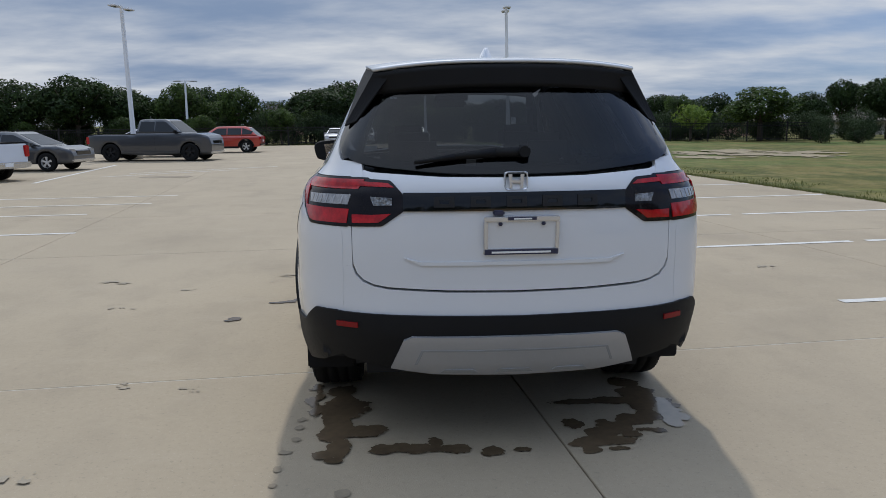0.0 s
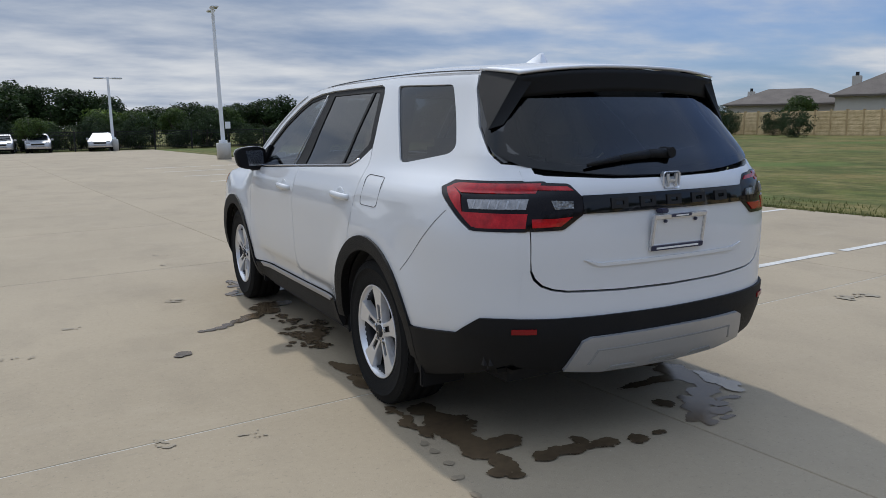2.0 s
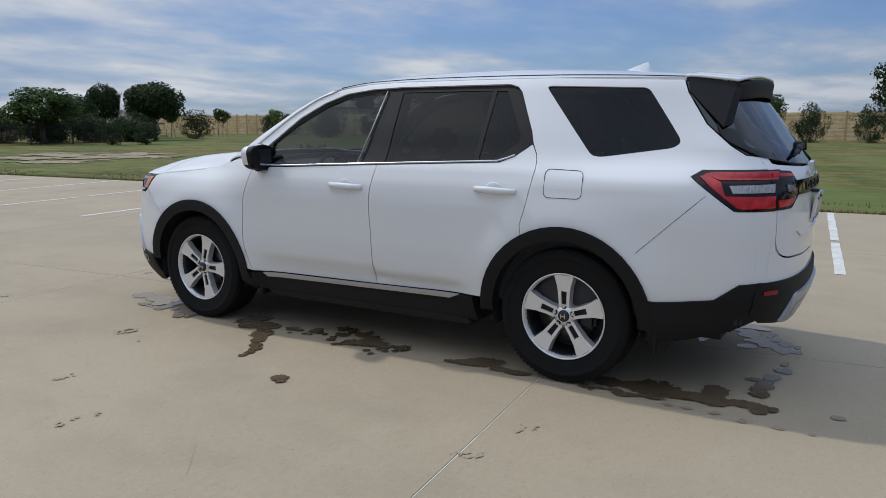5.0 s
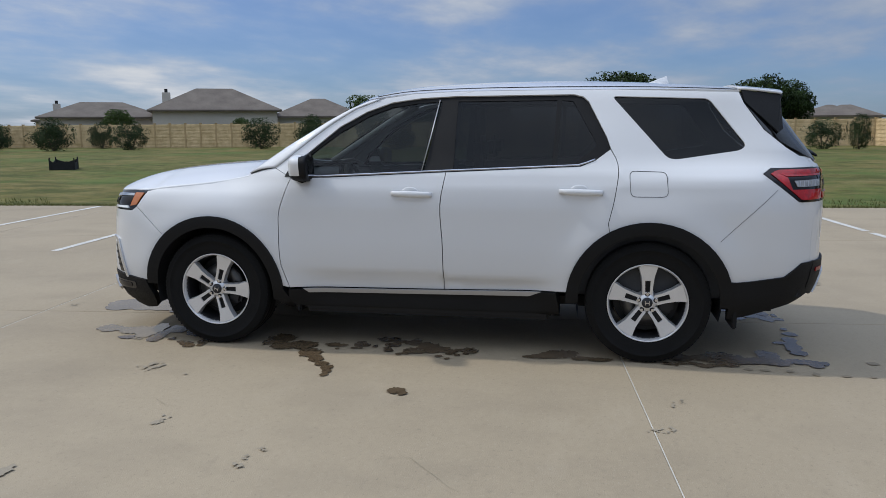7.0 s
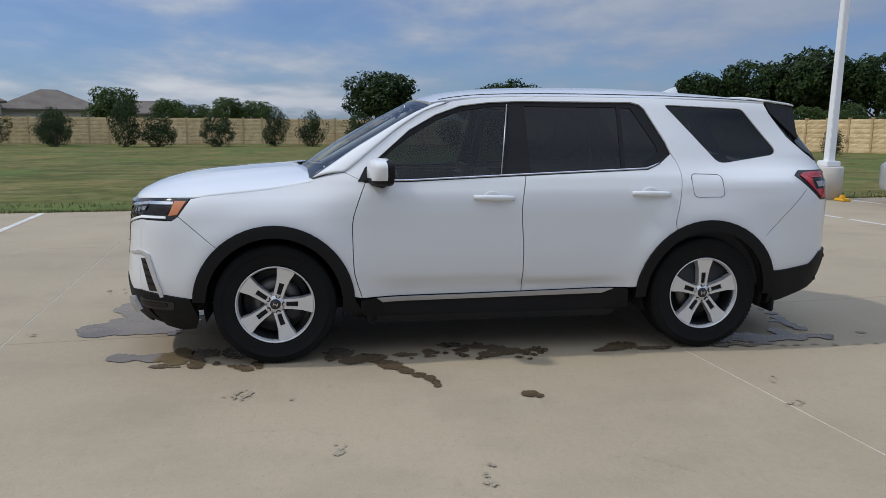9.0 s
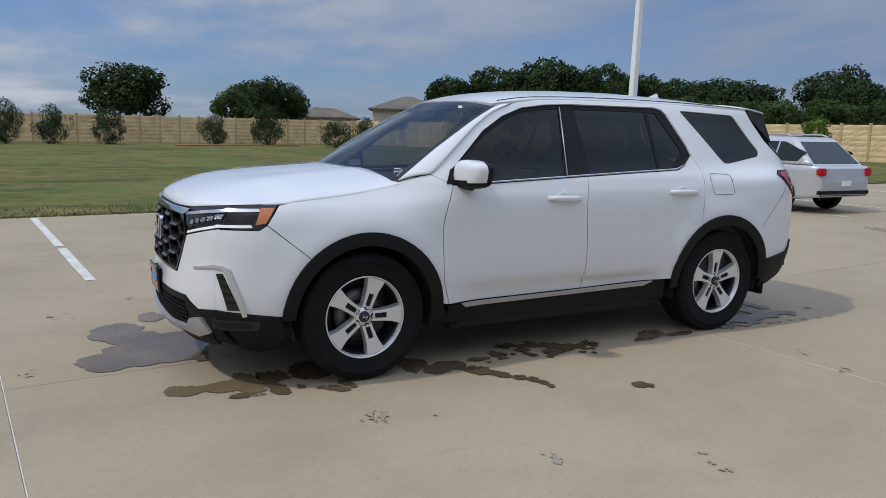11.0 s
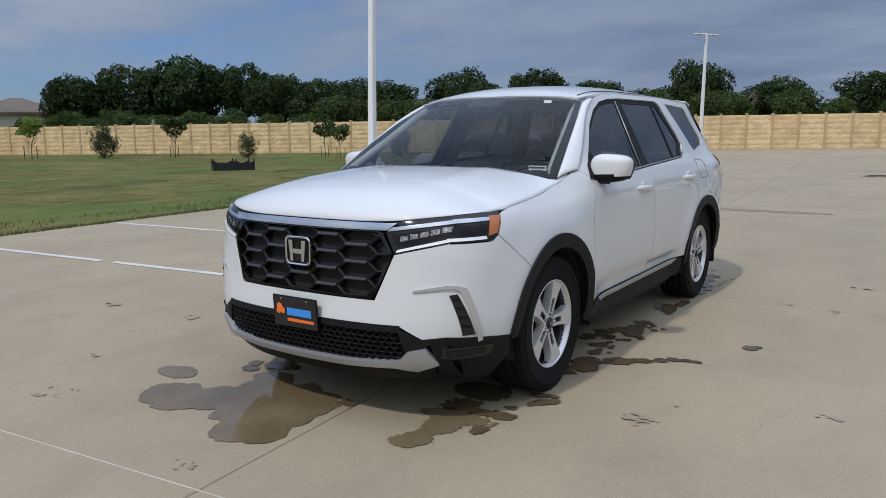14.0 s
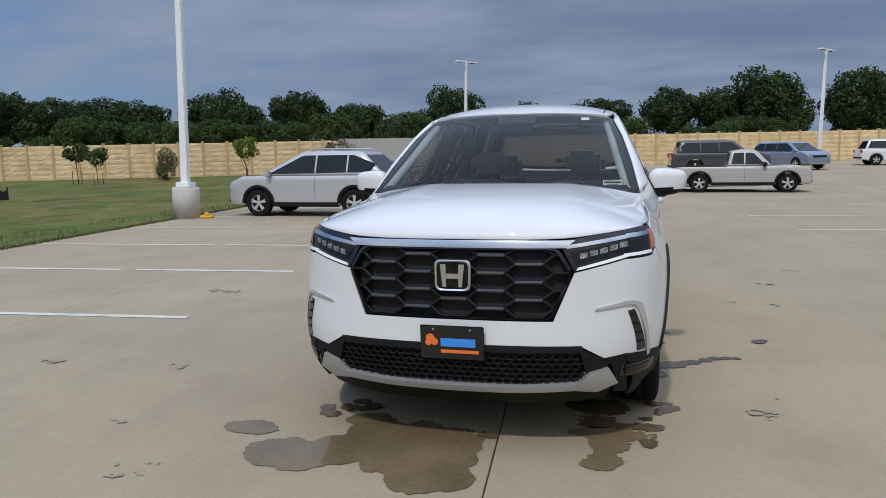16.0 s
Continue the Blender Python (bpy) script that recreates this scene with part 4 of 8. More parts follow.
def emblem(parent, kind, cx, cz, wide, tall, out, back):
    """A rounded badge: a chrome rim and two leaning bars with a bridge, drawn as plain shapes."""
    s = 1 if kind == "front" else -1
    bright = "chrome" if kind == "front" else "hook"
    y0 = (front_y if kind == "front" else rear_y)(cx, cz) + s * out
    b = new("emblem")
    b.parent = parent
    bm = bmesh.new()
    ring = rounded([(-wide / 2, -tall / 2), (wide / 2, -tall / 2), (wide / 2 * 1.04, tall / 2), (-wide / 2 * 1.04, tall / 2)], tall * 0.22, 5)
    n = len(ring)
    k = 0.86
    rows = [[bm.verts.new((cx + px * q, y0 + s * d, cz + pz * q)) for px, pz in ring] for q, d in ((1, -0.012), (1, 0.006), (0.95, 0.010), (k, 0.006), (k, -0.004))]
    for r0, r1 in zip(rows, rows[1:]):
        for i in range(n):
            bm.faces.new((r0[i], r0[(i + 1) % n], r1[(i + 1) % n], r1[i]))
    if back:
        inner = rows[-1]
        f = bm.faces.new(inner)
    bmesh.ops.recalc_face_normals(bm, faces=bm.faces)
    part("rim", bm, bright, b)
    if back:
        bm = bmesh.new()
        bm.faces.new([bm.verts.new((cx + px * k, y0 + s * 0.002, cz + pz * k)) for px, pz in ring])
        bmesh.ops.solidify(bm, geom=bm.faces[:], thickness=0.003)
        part("field", bm, "gloss", b)
    for sx in (-1, 1):
        bm = bmesh.new()
        q = [(sx * wide * 0.17, -tall * 0.36), (sx * wide * 0.27, -tall * 0.36), (sx * wide * 0.34, tall * 0.36), (sx * wide * 0.18, tall * 0.36)]
        lo = [bm.verts.new((cx + a, y0 + s * 0.0, cz + c)) for a, c in q]
        hi = [bm.verts.new((cx + a, y0 + s * 0.011, cz + c)) for a, c in q]
        bm.faces.new(hi)
        for i in range(4):
            bm.faces.new((lo[i], lo[(i + 1) % 4], hi[(i + 1) % 4], hi[i]))
        bmesh.ops.recalc_face_normals(bm, faces=bm.faces)
        part("bar", bm, bright, b)
    part("bridge", box_bm((cx - wide * 0.2, min(y0, y0 + s * 0.009), cz - tall * 0.1), (cx + wide * 0.2, max(y0, y0 + s * 0.009), cz + tall * 0.06), 0.002), bright, b)


def build_car():
    car = empty("suv", pose(0.008, 0, 0, 0, 0, 0.3), "pearl white three-row sport-utility car parked on wet concrete", "car")
    WH = "white_car"
    G = 0.0028
    # --- sides
    cut_a = [(curve(z, [0.42, 0.63, 0.90, 1.07, 1.172], [0.925, 0.980, 0.986, 0.940, 0.900]), z) for z in np.linspace(0.425, 1.172, 15)]
    cut_b = [(curve(z, [0.437, 0.72, 0.98, 1.212], [-0.140, -0.138, -0.122, -0.155]), z) for z in np.linspace(0.437, 1.212, 12)]
    cut_c = [(curve(z, [0.90, 1.053, 1.235, 1.30], [-1.190, -1.225, -1.247, -1.230]), z) for z in np.linspace(1.30, 0.90, 11)]
    # fender
    fr_arch = arc(AXLE_F, 0.40, 0.505, 47, 176, 18)
    fender = fr_arch + cut_a + [(0.945, 1.195), (1.03, 1.235), (1.10, 1.225), (1.25, 1.172), (1.5, 1.128), (1.90, 1.088), (1.985, 1.072), (2.06, 0.966)]
    both("front_fender", fender, WH, car, gap=G)
    # doors: outline with its own window opening cut through
    fdoor = cut_a + [(0.64, 1.176)] + cut_b[::-1]
    rdoor = cut_b + [(-1.012, 1.250), (-1.10, 1.285), (-1.195, 1.355)] + cut_c + [p for p in arc(AXLE_R, 0.40, 0.505, 61, 6, 10)] + [(-0.92, 0.452)]
    for name, poly, hy in (("front_door", fdoor, 0.066), ("rear_door", rdoor, -1.018)):
        for ob, sgn in zip(both(name, poly, WH, car, gap=G), (-1, 1)):
            # handle: a bowed grip over a shallow cup
            zc = 1.072 if hy > 0 else 1.092
            xs = side_x(hy, zc)
            bm = bmesh.new()
            n = 12
            rings = []
            for i in range(n + 1):
                t = i / n * 2 - 1
                d = 0.036 * (1 - abs(t) ** 3.2) + 0.004
                hh = 0.021 - 0.006 * abs(t) ** 2
                c = Vector((sgn * (xs + d * 0.75), hy + t * 0.135, zc + 0.004 * t))
                rings.append([bm.verts.new(c + Vector((sgn * math.cos(k) * 0.013, 0, math.sin(k) * hh))) for k in [6.2832 * j / 8 for j in range(8)]])
            for a, b in zip(rings, rings[1:]):
                for k in range(8):
                    bm.faces.new((a[k], a[(k + 1) % 8], b[(k + 1) % 8], b[k]))
            bm.faces.new(rings[0])
            bm.faces.new(rings[-1])
            bmesh.ops.recalc_face_normals(bm, faces=bm.faces)
            part("handle", bm, WH, ob, "white door handle", True)
            bm = bmesh.new()
            bmesh.ops.create_uvsphere(bm, u_segments=18, v_segments=10, radius=1, matrix=Matrix.Translation((sgn * (xs - 0.004), hy + 0.01, zc - 0.002)) @ Matrix.Diagonal((0.008, 0.062, 0.048, 1)))
            part("handle_cup", bm, WH, ob, smooth=True)
    # sills
    both("sill", [(0.945, 0.295), (0.935, 0.412), (-0.875, 0.445), (-0.90, 0.30)], "black", car, lift=0.012, thick=0.06)
    both("sill_trim", [(0.835, 0.424), (0.80, 0.397), (-0.70, 0.417), (-0.78, 0.448), (-0.15, 0.437), (0.0, 0.434)], "satin", car, lift=0.022, thick=0.012)
    # quarter panel, with its window
    qwin = rounded([(-1.20, 1.690), (-1.80, 1.668), (-2.02, 1.378), (-1.985, 1.345), (-1.60, 1.290), (-1.545, 1.298)], 0.035)
    quarter = [(-0.175, 1.704), (-0.96, 1.704), (-1.02, 1.688), (-1.055, 1.655), (-1.172, 1.43), (-1.197, 1.36)] + cut_c + arc(AXLE_R, 0.40, 0.505, 61, 163, 14) + [(-1.98, 0.545), (-2.25, 0.568), (-2.36, 0.645), (-2.47, 0.648), (-2.478, 0.98), (-2.465, 1.045), (-2.32, 1.036), (-2.10, 1.205), (-2.15, 1.238), (-2.47, 1.241), (-2.425, 1.30), (-2.34, 1.31), (-2.26, 1.36), (-2.13, 1.47), (-2.015, 1.635), (-1.985, 1.705), (-1.2, 1.735), (-0.3, 1.738)]
    both("quarter_panel", quarter, WH, car, gap=G * 0.6, holes=[qwin])
    rail = [(0.99, 1.262), (0.80, 1.415), (0.66, 1.525), (0.50, 1.625), (0.30, 1.695), (0.10, 1.722), (-0.3, 1.738), (-0.175, 1.704), (0.05, 1.694), (0.25, 1.668), (0.42, 1.608), (0.60, 1.508), (0.87, 1.278), (0.935, 1.19), (0.945, 1.195), (1.03, 1.235)]
    both("roof_rail", rail, WH, car, thick=0.02)
    # tail seam of the rear bumper
    for sgn, kind in ((-1, "left"), (1, "right")):
        f = chart(kind)
        curve_tube("bumper_seam", [f(-1.86 - 0.325 * k / 12, 0.80 + 0.31 * k / 12) + Vector((sgn * 0.0005, 0, 0)) for k in range(13)], 0.0012, "iron", car, "dark panel gap")
        ring = rounded([(-1.312, 1.222), (-1.536, 1.215), (-1.545, 1.066), (-1.322, 1.066)], 0.035, 5)
        if sgn < 0:
            curve_tube("fuel_flap_gap", [f(a, b) + Vector((sgn * 0.0004, 0, 0)) for a, b in ring + ring[:1]], 0.0018, "iron", car, "dark panel gap")
    # windows on each side: gloss black surround, panes, chrome belt strip
    fpane = [(0.765, 1.200), (0.79, 1.325), (0.60, 1.472), (0.40, 1.585), (0.25, 1.640), (0.05, 1.668), (-0.088, 1.676), (-0.005, 1.222)]
    rpane = [(-0.197, 1.236), (-0.197, 1.674), (-0.853, 1.674), (-0.832, 1.264)]
    spane = [(-0.882, 1.672), (-0.955, 1.668), (-1.105, 1.405), (-1.105, 1.372), (-0.98, 1.276), (-0.862, 1.266)]
    surround = [(0.87, 1.278), (0.60, 1.508), (0.42, 1.608), (0.25, 1.668), (0.05, 1.694), (-0.175, 1.704), (-0.96, 1.704), (-1.02, 1.688), (-1.055, 1.655), (-1.172, 1.43), (-1.197, 1.36), (-1.10, 1.29), (-1.012, 1.255), (-0.155, 1.217), (0.64, 1.181), (0.90, 1.177), (0.935, 1.19)]
    for kind in ("left", "right"):
        s = patch("window_surround", kind, surround, "black", car, "black window surround", lift=-0.012, thick=0.02, holes=[fpane, rpane, spane])
        patch("front_pane", kind, fpane, "glass_mid", s, "lightly tinted front side window", lift=-0.017, thick=0.004)
        patch("rear_pane", kind, rpane, "glass_dark", s, "dark tinted rear side window", lift=-0.017, thick=0.004)
        patch("fixed_pane", kind, spane, "glass_dark", s, lift=-0.017, thick=0.004)
        patch("quarter_window", kind, qwin, "glass_dark", car, "dark tinted quarter window", lift=-0.010, thick=0.005)
        f = chart(kind)
        sg = -1 if kind == "left" else 1
        curve_tube("belt_strip", [f(y, interp(y, [-1.10, -1.012, -0.155, 0.64, 0.88], [1.293, 1.258, 1.222, 1.186, 1.186])) + Vector((sg * 0.002, 0, 0)) for y in np.linspace(0.88, -1.10, 40)], 0.006, "chrome", car, "bright belt-line strip", 6)
        curve_tube("window_edge", [f(a, b) + Vector((sg * -0.006, 0, 0)) for a, b in ((-0.075, 1.68), (-0.035, 1.45), (0.008, 1.222))], 0.004, "satin", s, "", 6)
    # wheel-arch cladding
    for cy, r0, r1, nm in ((AXLE_F, 0.432, 0.510, "front"), (AXLE_R, 0.436, 0.512, "rear")):
        ring = arc(cy, 0.40, r1, -2, 182, 26) + arc(cy, 0.40, r0, 182, -2, 26)
        if nm == "front":
            ring = arc(cy, 0.40, r1, 3, 178, 26) + [(0.905, 0.30), (0.955, 0.30)] + arc(cy, 0.40, r0, 188, 3, 26)
        both("arch_cladding", ring, "black", car, lift=0.013, thick=0.05)
    # wheel wells
    for cy in (AXLE_F, AXLE_R):
        for sgn in (-1, 1):
            bm = bmesh.new()
            ring = arc(cy, 0.40, 0.447, -15, 195, 24)
            rows = [[bm.verts.new((sgn * x, a, b)) for a, b in ring] for x in (0.945, 0.80, 0.62)]
            for p, q in zip(rows, rows[1:]):
                for i in range(len(ring) - 1):
                    bm.faces.new((p[i], p[i + 1], q[i + 1], q[i]))
            bm.faces.new(rows[-1])
            bmesh.ops.recalc_face_normals(bm, faces=bm.faces)
            part("wheel_well", bm, "cabin", car)
            x = sgn * 0.945
            build_wheel(car, x, cy, sgn, 18.0 if cy > 0 else 0.0)
    # mud flaps
    for sgn in (-1, 1):
        part("mud_flap", box_bm((min(sgn * 0.72, sgn * 0.955), -1.985, 0.245), (max(sgn * 0.72, sgn * 0.955), -1.955, 0.50), 0.008), "black", car)
        part("air_dam", box_bm((min(sgn * 0.70, sgn * 0.93), 0.865, 0.25), (max(sgn * 0.70, sgn * 0.93), 0.895, 0.40), 0.008), "black", car)
    # --- roof, bonnet
    roof = [(-0.624, -1.99), (-0.645, -1.2), (-0.647, -0.3), (-0.645, 0.1), (-0.640, 0.30), (-0.62, 0.44), (-0.35, 0.505), (0, 0.53), (0.35, 0.505), (0.62, 0.44), (0.640, 0.30), (0.645, 0.1), (0.647, -0.3), (0.645, -1.2), (0.624, -1.99)]
    patch("roof", "roof", roof, WH, car, "white roof", step=0.07)
    for sgn in (-1, 1):
        curve_tube("roof_ditch", [(sgn * 0.585, y, roof_z(sgn * 0.585, y) + 0.001) for y in np.linspace(0.38, -1.98, 24)], 0.004, "iron", car, "thin dark roof seam", 6)
    # bonnet: one sheet from the cowl, rolling over the nose down to the chrome bar
    def bonnet(u, v):
        q = u * 2 - 1
        v = 1 - (1 - v) ** 2.2
        x1 = 0.868 * q
        z1 = curve(abs(x1), [0, 0.3, 0.5, 0.7, 0.868], [1.036, 1.036, 1.040, 1.060, 1.078])
        y0 = 1.36 - 0.24 * abs(q) ** 2
        y1 = min(front_y(x1, z1) - 0.004, 2.45)
        y = y0 + (y1 - y0) * v
        edge = curve(y, [1.05, 1.10, 1.25, 1.5, 1.9, 1.985, 2.3], [1.240, 1.227, 1.174, 1.130, 1.090, 1.079, 1.076])
        side = side_x(min(y, 1.985), edge) - 0.004
        x = q * (side + (0.868 - side) * smooth01((y - 1.90) / 0.085))
        crown = curve(y, [1.1, 1.35, 1.65, 1.95, 2.2, 2.45], [1.264, 1.259, 1.244, 1.218, 1.186, 1.150])
        ridge = 0.007 * math.exp(-(((abs(x) - 0.54 + 0.12 * (2.3 - y)) / 0.10) ** 2)) * smooth01((2.4 - y) / 0.5)
        top = edge + (crown - edge) * (1 - abs(q) ** 2.8) + ridge * (1 - abs(q) ** 8)
        t = min(1.0, max(0.0, (v - 0.58) / 0.42))
        return Vector((x, y, z1 + (top - z1) * math.sqrt(max(0.0, 1 - t**3))))

    grid_mesh("bonnet", bonnet, 60, 44, WH, car, "white bonnet", 0.012)
    # cowl under the windscreen
    grid_mesh("cowl", lambda u, v: Vector(((u * 2 - 1) * 0.80, 1.36 + 0.07 * v - 0.24 * (u * 2 - 1) ** 2 - 0.16 * (1 - v), 1.215 + 0.0 * v - 0.02 * (u * 2 - 1) ** 2)), 16, 3, "black", car, "black cowl", 0.01)

    # windscreen and pillars
    def ws(u, v):
        a = u * 2 - 1
        x = a * interp(v, [0, 0.33, 0.66, 1], [0.846, 0.787, 0.722, 0.650])
        y = interp(v, [0, 0.33, 0.66, 1], [1.40, 1.10, 0.80, 0.535]) - abs(a) ** 2.3 * interp(v, [0, 1], [0.17, 0.10])
        z = interp(v, [0, 0.33, 0.66, 1], [1.195, 1.395, 1.57, 1.705]) - 0.040 * a**4 * v
        return Vector((x, y, z))

    screen = grid_mesh("windscreen", ws, 24, 12, "glass_clear", car, "clear windscreen")
    screen.visible_shadow = False
    # black ceramic border inside the glass
    def band(u0, u1, v0, v1):
        return lambda u, v: ws(u0 + (u1 - u0) * u, v0 + (v1 - v0) * v) + Vector((0, -0.003, -0.004))
    for i, q in enumerate(((0, 0.032, 0, 1), (0.968, 1, 0, 1), (0.032, 0.968, 0, 0.075), (0.032, 0.968, 0.95, 1), (0.40, 0.60, 0.84, 0.95))):
        grid_mesh("screen_border", band(*q), 12, 8, "black", car, "", 0.003)
    for sgn in (-1, 1):
        sidec = chart("left" if sgn < 0 else "right")
        edge = [(1.03, 1.235), (0.99, 1.262), (0.80, 1.415), (0.66, 1.525), (0.50, 1.625), (0.34, 1.685)]

        def pil(u, v, sgn=sgn, sidec=sidec, edge=edge):
            t = v * (len(edge) - 1)
            i = min(int(t), len(edge) - 2)
            k = t - i
            p = sidec(edge[i][0] * (1 - k) + edge[i + 1][0] * k, edge[i][1] * (1 - k) + edge[i + 1][1] * k)
            q = ws(1 if sgn > 0 else 0, v * 0.97)
            m = p.lerp(q, u)
            return m + Vector((sgn * 0.3, 0.6, 0.6)).normalized() * 0.012 * math.sin(math.pi * u)

        grid_mesh("pillar", pil, 6, 16, WH, car, "white windscreen pillar", 0.008)
        q = ws(1 if sgn > 0 else 0, 0)
        bm = bmesh.new()
        vs = [bm.verts.new(p) for p in (sidec(1.03, 1.235), sidec(1.12, 1.215), Vector((sgn * 0.835, 1.22, 1.195)), q + Vector((0, 0, -0.01)))]
        f = bm.faces.new(vs)
        f.normal_update()
        if f.normal.z < 0:
            f.normal_flip()
        part("pillar_foot", bm, WH, car)
        part("cowl_corner", box_bm((min(sgn * 0.60, sgn * 0.838), 1.0, 1.10), (max(sgn * 0.60, sgn * 0.838), 1.32, 1.172), 0.01), WH, car)
    # --- rear: tailgate, glass, lamps, bumper
    gate = [(-0.690, 1.285), (-0.692, 0.905), (-0.689, 0.868), (-0.674, 0.832), (-0.645, 0.802), (-0.60, 0.783), (-0.54, 0.773), (-0.3, 0.762), (0, 0.757), (0.3, 0.762), (0.54, 0.773), (0.60, 0.783), (0.645, 0.802), (0.674, 0.832), (0.689, 0.868), (0.692, 0.905), (0.690, 1.285), (0.60, 1.262), (0.3, 1.243), (0, 1.238), (-0.3, 1.243), (-0.60, 1.262)]
    lamp_in = [(-0.700, 1.236), (-0.52, 1.226), (-0.468, 1.168), (-0.468, 1.10), (-0.56, 1.036), (-0.700, 1.032)]
    bar = [(-0.47, 1.176), (-0.47, 1.100), (0.47, 1.100), (0.47, 1.176)]
    tg = patch("tailgate", "rear", gate, WH, car, "white tailgate", gap=0.003, thick=0.03, step=0.05)
    patch("trim_bar", "rear", bar, "gloss", tg, "gloss black trim bar", lift=0.008, thick=0.02)
    for k in range(5):
        # five raised blocks stand for the model name
        cx = -0.30 + 0.15 * k
        patch("letter_block", "rear", [(cx - 0.042, 1.116), (cx + 0.042, 1.116), (cx + 0.042, 1.160), (cx - 0.042, 1.160)], "iron", tg, "black raised lettering block", lift=0.013, thick=0.006, holes=[[(cx - 0.02, 1.13), (cx + 0.02, 1.13), (cx + 0.02, 1.146), (cx - 0.02, 1.146)]])
    emblem(tg, "rear", 0.0, 1.222, 0.098, 0.078, 0.006, False)
    below = [(-0.47, 0.905), (-0.40, 0.872), (0.40, 0.872), (0.47, 0.905), (0.40, 0.888), (-0.40, 0.888)]
    patch("gate_crease", "rear", below, WH, tg, lift=0.007, thick=0.01)
    # the lamps: outer half on the body, inner half on the gate
    for sgn, kind in ((-1, "left"), (1, "right")):
        def mx(poly):
            return [(sgn * -a, b) for a, b in poly] if sgn > 0 else poly
        lamp = new("tail_lamp")
        lamp.parent = car
        tagged(lamp, "red and clear tail lamp with black border")
        outer = rounded([(-2.10, 1.207), (-2.16, 1.236), (-2.488, 1.238), (-2.492, 1.030), (-2.33, 1.033)], 0.012)
        patch("outer_housing", kind, outer, "smoke_lens", lamp, lift=0.002, thick=0.03, step=0.03)
        patch("red_lens", kind, [(-2.165, 1.216), (-2.20, 1.226), (-2.480, 1.229), (-2.482, 1.188), (-2.24, 1.188)], "red_lens", lamp, lift=0.006, thick=0.005, step=0.03)
        patch("red_lens", kind, [(-2.265, 1.110), (-2.482, 1.106), (-2.484, 1.046), (-2.345, 1.046)], "red_lens", lamp, lift=0.006, thick=0.005, step=0.03)
        patch("red_lens", kind, [(-2.145, 1.205), (-2.17, 1.215), (-2.245, 1.18), (-2.275, 1.105), (-2.345, 1.052), (-2.33, 1.05)], "red_lens", lamp, lift=0.0065, thick=0.005, step=0.03)
        patch("clear_lens", kind, [(-2.285, 1.162), (-2.474, 1.166), (-2.476, 1.124), (-2.305, 1.124)], "clear_lens", lamp, lift=0.007, thick=0.005, step=0.03)
        for k in range(6):
            y = -2.318 - 0.027 * k
            patch("lens_rib", kind, [(y, 1.160), (y - 0.005, 1.160), (y - 0.005, 1.127), (y, 1.127)], "satin", lamp, lift=0.0085, thick=0.003, step=0.03)
        patch("inner_housing", "rear", mx(rounded(lamp_in, 0.012)), "smoke_lens", lamp, lift=0.004, thick=0.02, step=0.03)
        patch("red_lens", "rear", mx([(-0.684, 1.222), (-0.53, 1.214), (-0.505, 1.196), (-0.684, 1.203)]), "red_lens", lamp, lift=0.009, thick=0.005, step=0.03)
        patch("red_lens", "rear", mx([(-0.684, 1.084), (-0.60, 1.084), (-0.52, 1.090), (-0.572, 1.052), (-0.684, 1.048)]), "red_lens", lamp, lift=0.009, thick=0.005, step=0.03)
        patch("clear_lens", "rear", mx([(-0.605, 1.158), (-0.515, 1.154), (-0.515, 1.124), (-0.592, 1.122)]), "lamp_facets", lamp, lift=0.010, thick=0.006, step=0.03)
    # tailgate glass with its spoiler
    gl = [(-0.745, 1.385), (-0.725, 1.325), (-0.64, 1.286), (-0.3, 1.252), (0, 1.246), (0.3, 1.252), (0.64, 1.286), (0.725, 1.325), (0.745, 1.385), (0.712, 1.46), (0.655, 1.56), (0.60, 1.655), (0.3, 1.672), (0, 1.675), (-0.3, 1.672), (-0.60, 1.655), (-0.655, 1.56), (-0.712, 1.46)]
    gl = rounded(gl, 0.12, 4)
    patch("rear_window", "rear", gl, "glass_dark", car, "dark tinted rear window with rain drops", lift=0.004, thick=0.006, step=0.06)
    patch("rear_window_border", "rear", gl, "gloss", car, "", lift=0.001, thick=0.014, step=0.06, holes=[[(a * 0.93, 1.26 + (b - 1.246) * 0.90 + 0.018) for a, b in gl]])
    def spo(u, v):
        a = u * 2 - 1
        wide = interp(v, [0, 1], [0.625, 0.585])
        y = interp(v, [0, 0.85, 1], [-1.985, -2.29, -2.305]) + 0.06 * abs(a) ** 3 * v
        z = roof_z(0.6 * a, -1.985 - 0.25 * v) - 0.006 * v
        return Vector((a * wide, y, z))
    grid_mesh("spoiler_top", spo, 24, 10, WH, car, "white roof spoiler", 0.012)
    def spo_under(u, v):
        a = u * 2 - 1
        p = spo(u, 1.0)
        q = Vector((a * 0.60, rear_y(a * 0.60, 1.60) - 0.01, 1.625 - 0.03 * abs(a) ** 2))
        return p.lerp(q, v) + Vector((0, 0, -0.006))
    grid_mesh("spoiler_lip", spo_under, 24, 5, "black", car, "black spoiler underside", 0.008)
    part("stop_lamp", box_bm((-0.19, -2.298, 1.672), (0.19, -2.272, 1.690), 0.006), "clear_lens", car, "high third stop lamp")
    for sgn in (-1, 1):
        A, B = spo(1 if sgn > 0 else 0, 0.05), spo(1 if sgn > 0 else 0, 1.0)
        B2 = spo(0.93 if sgn > 0 else 0.07, 1.0) + Vector((0, 0.004, -0.012))
        C = Vector((sgn * 0.722, -2.215, 1.455))
        C2 = Vector((sgn * 0.668, rear_y(0.668, 1.475) - 0.012, 1.475))
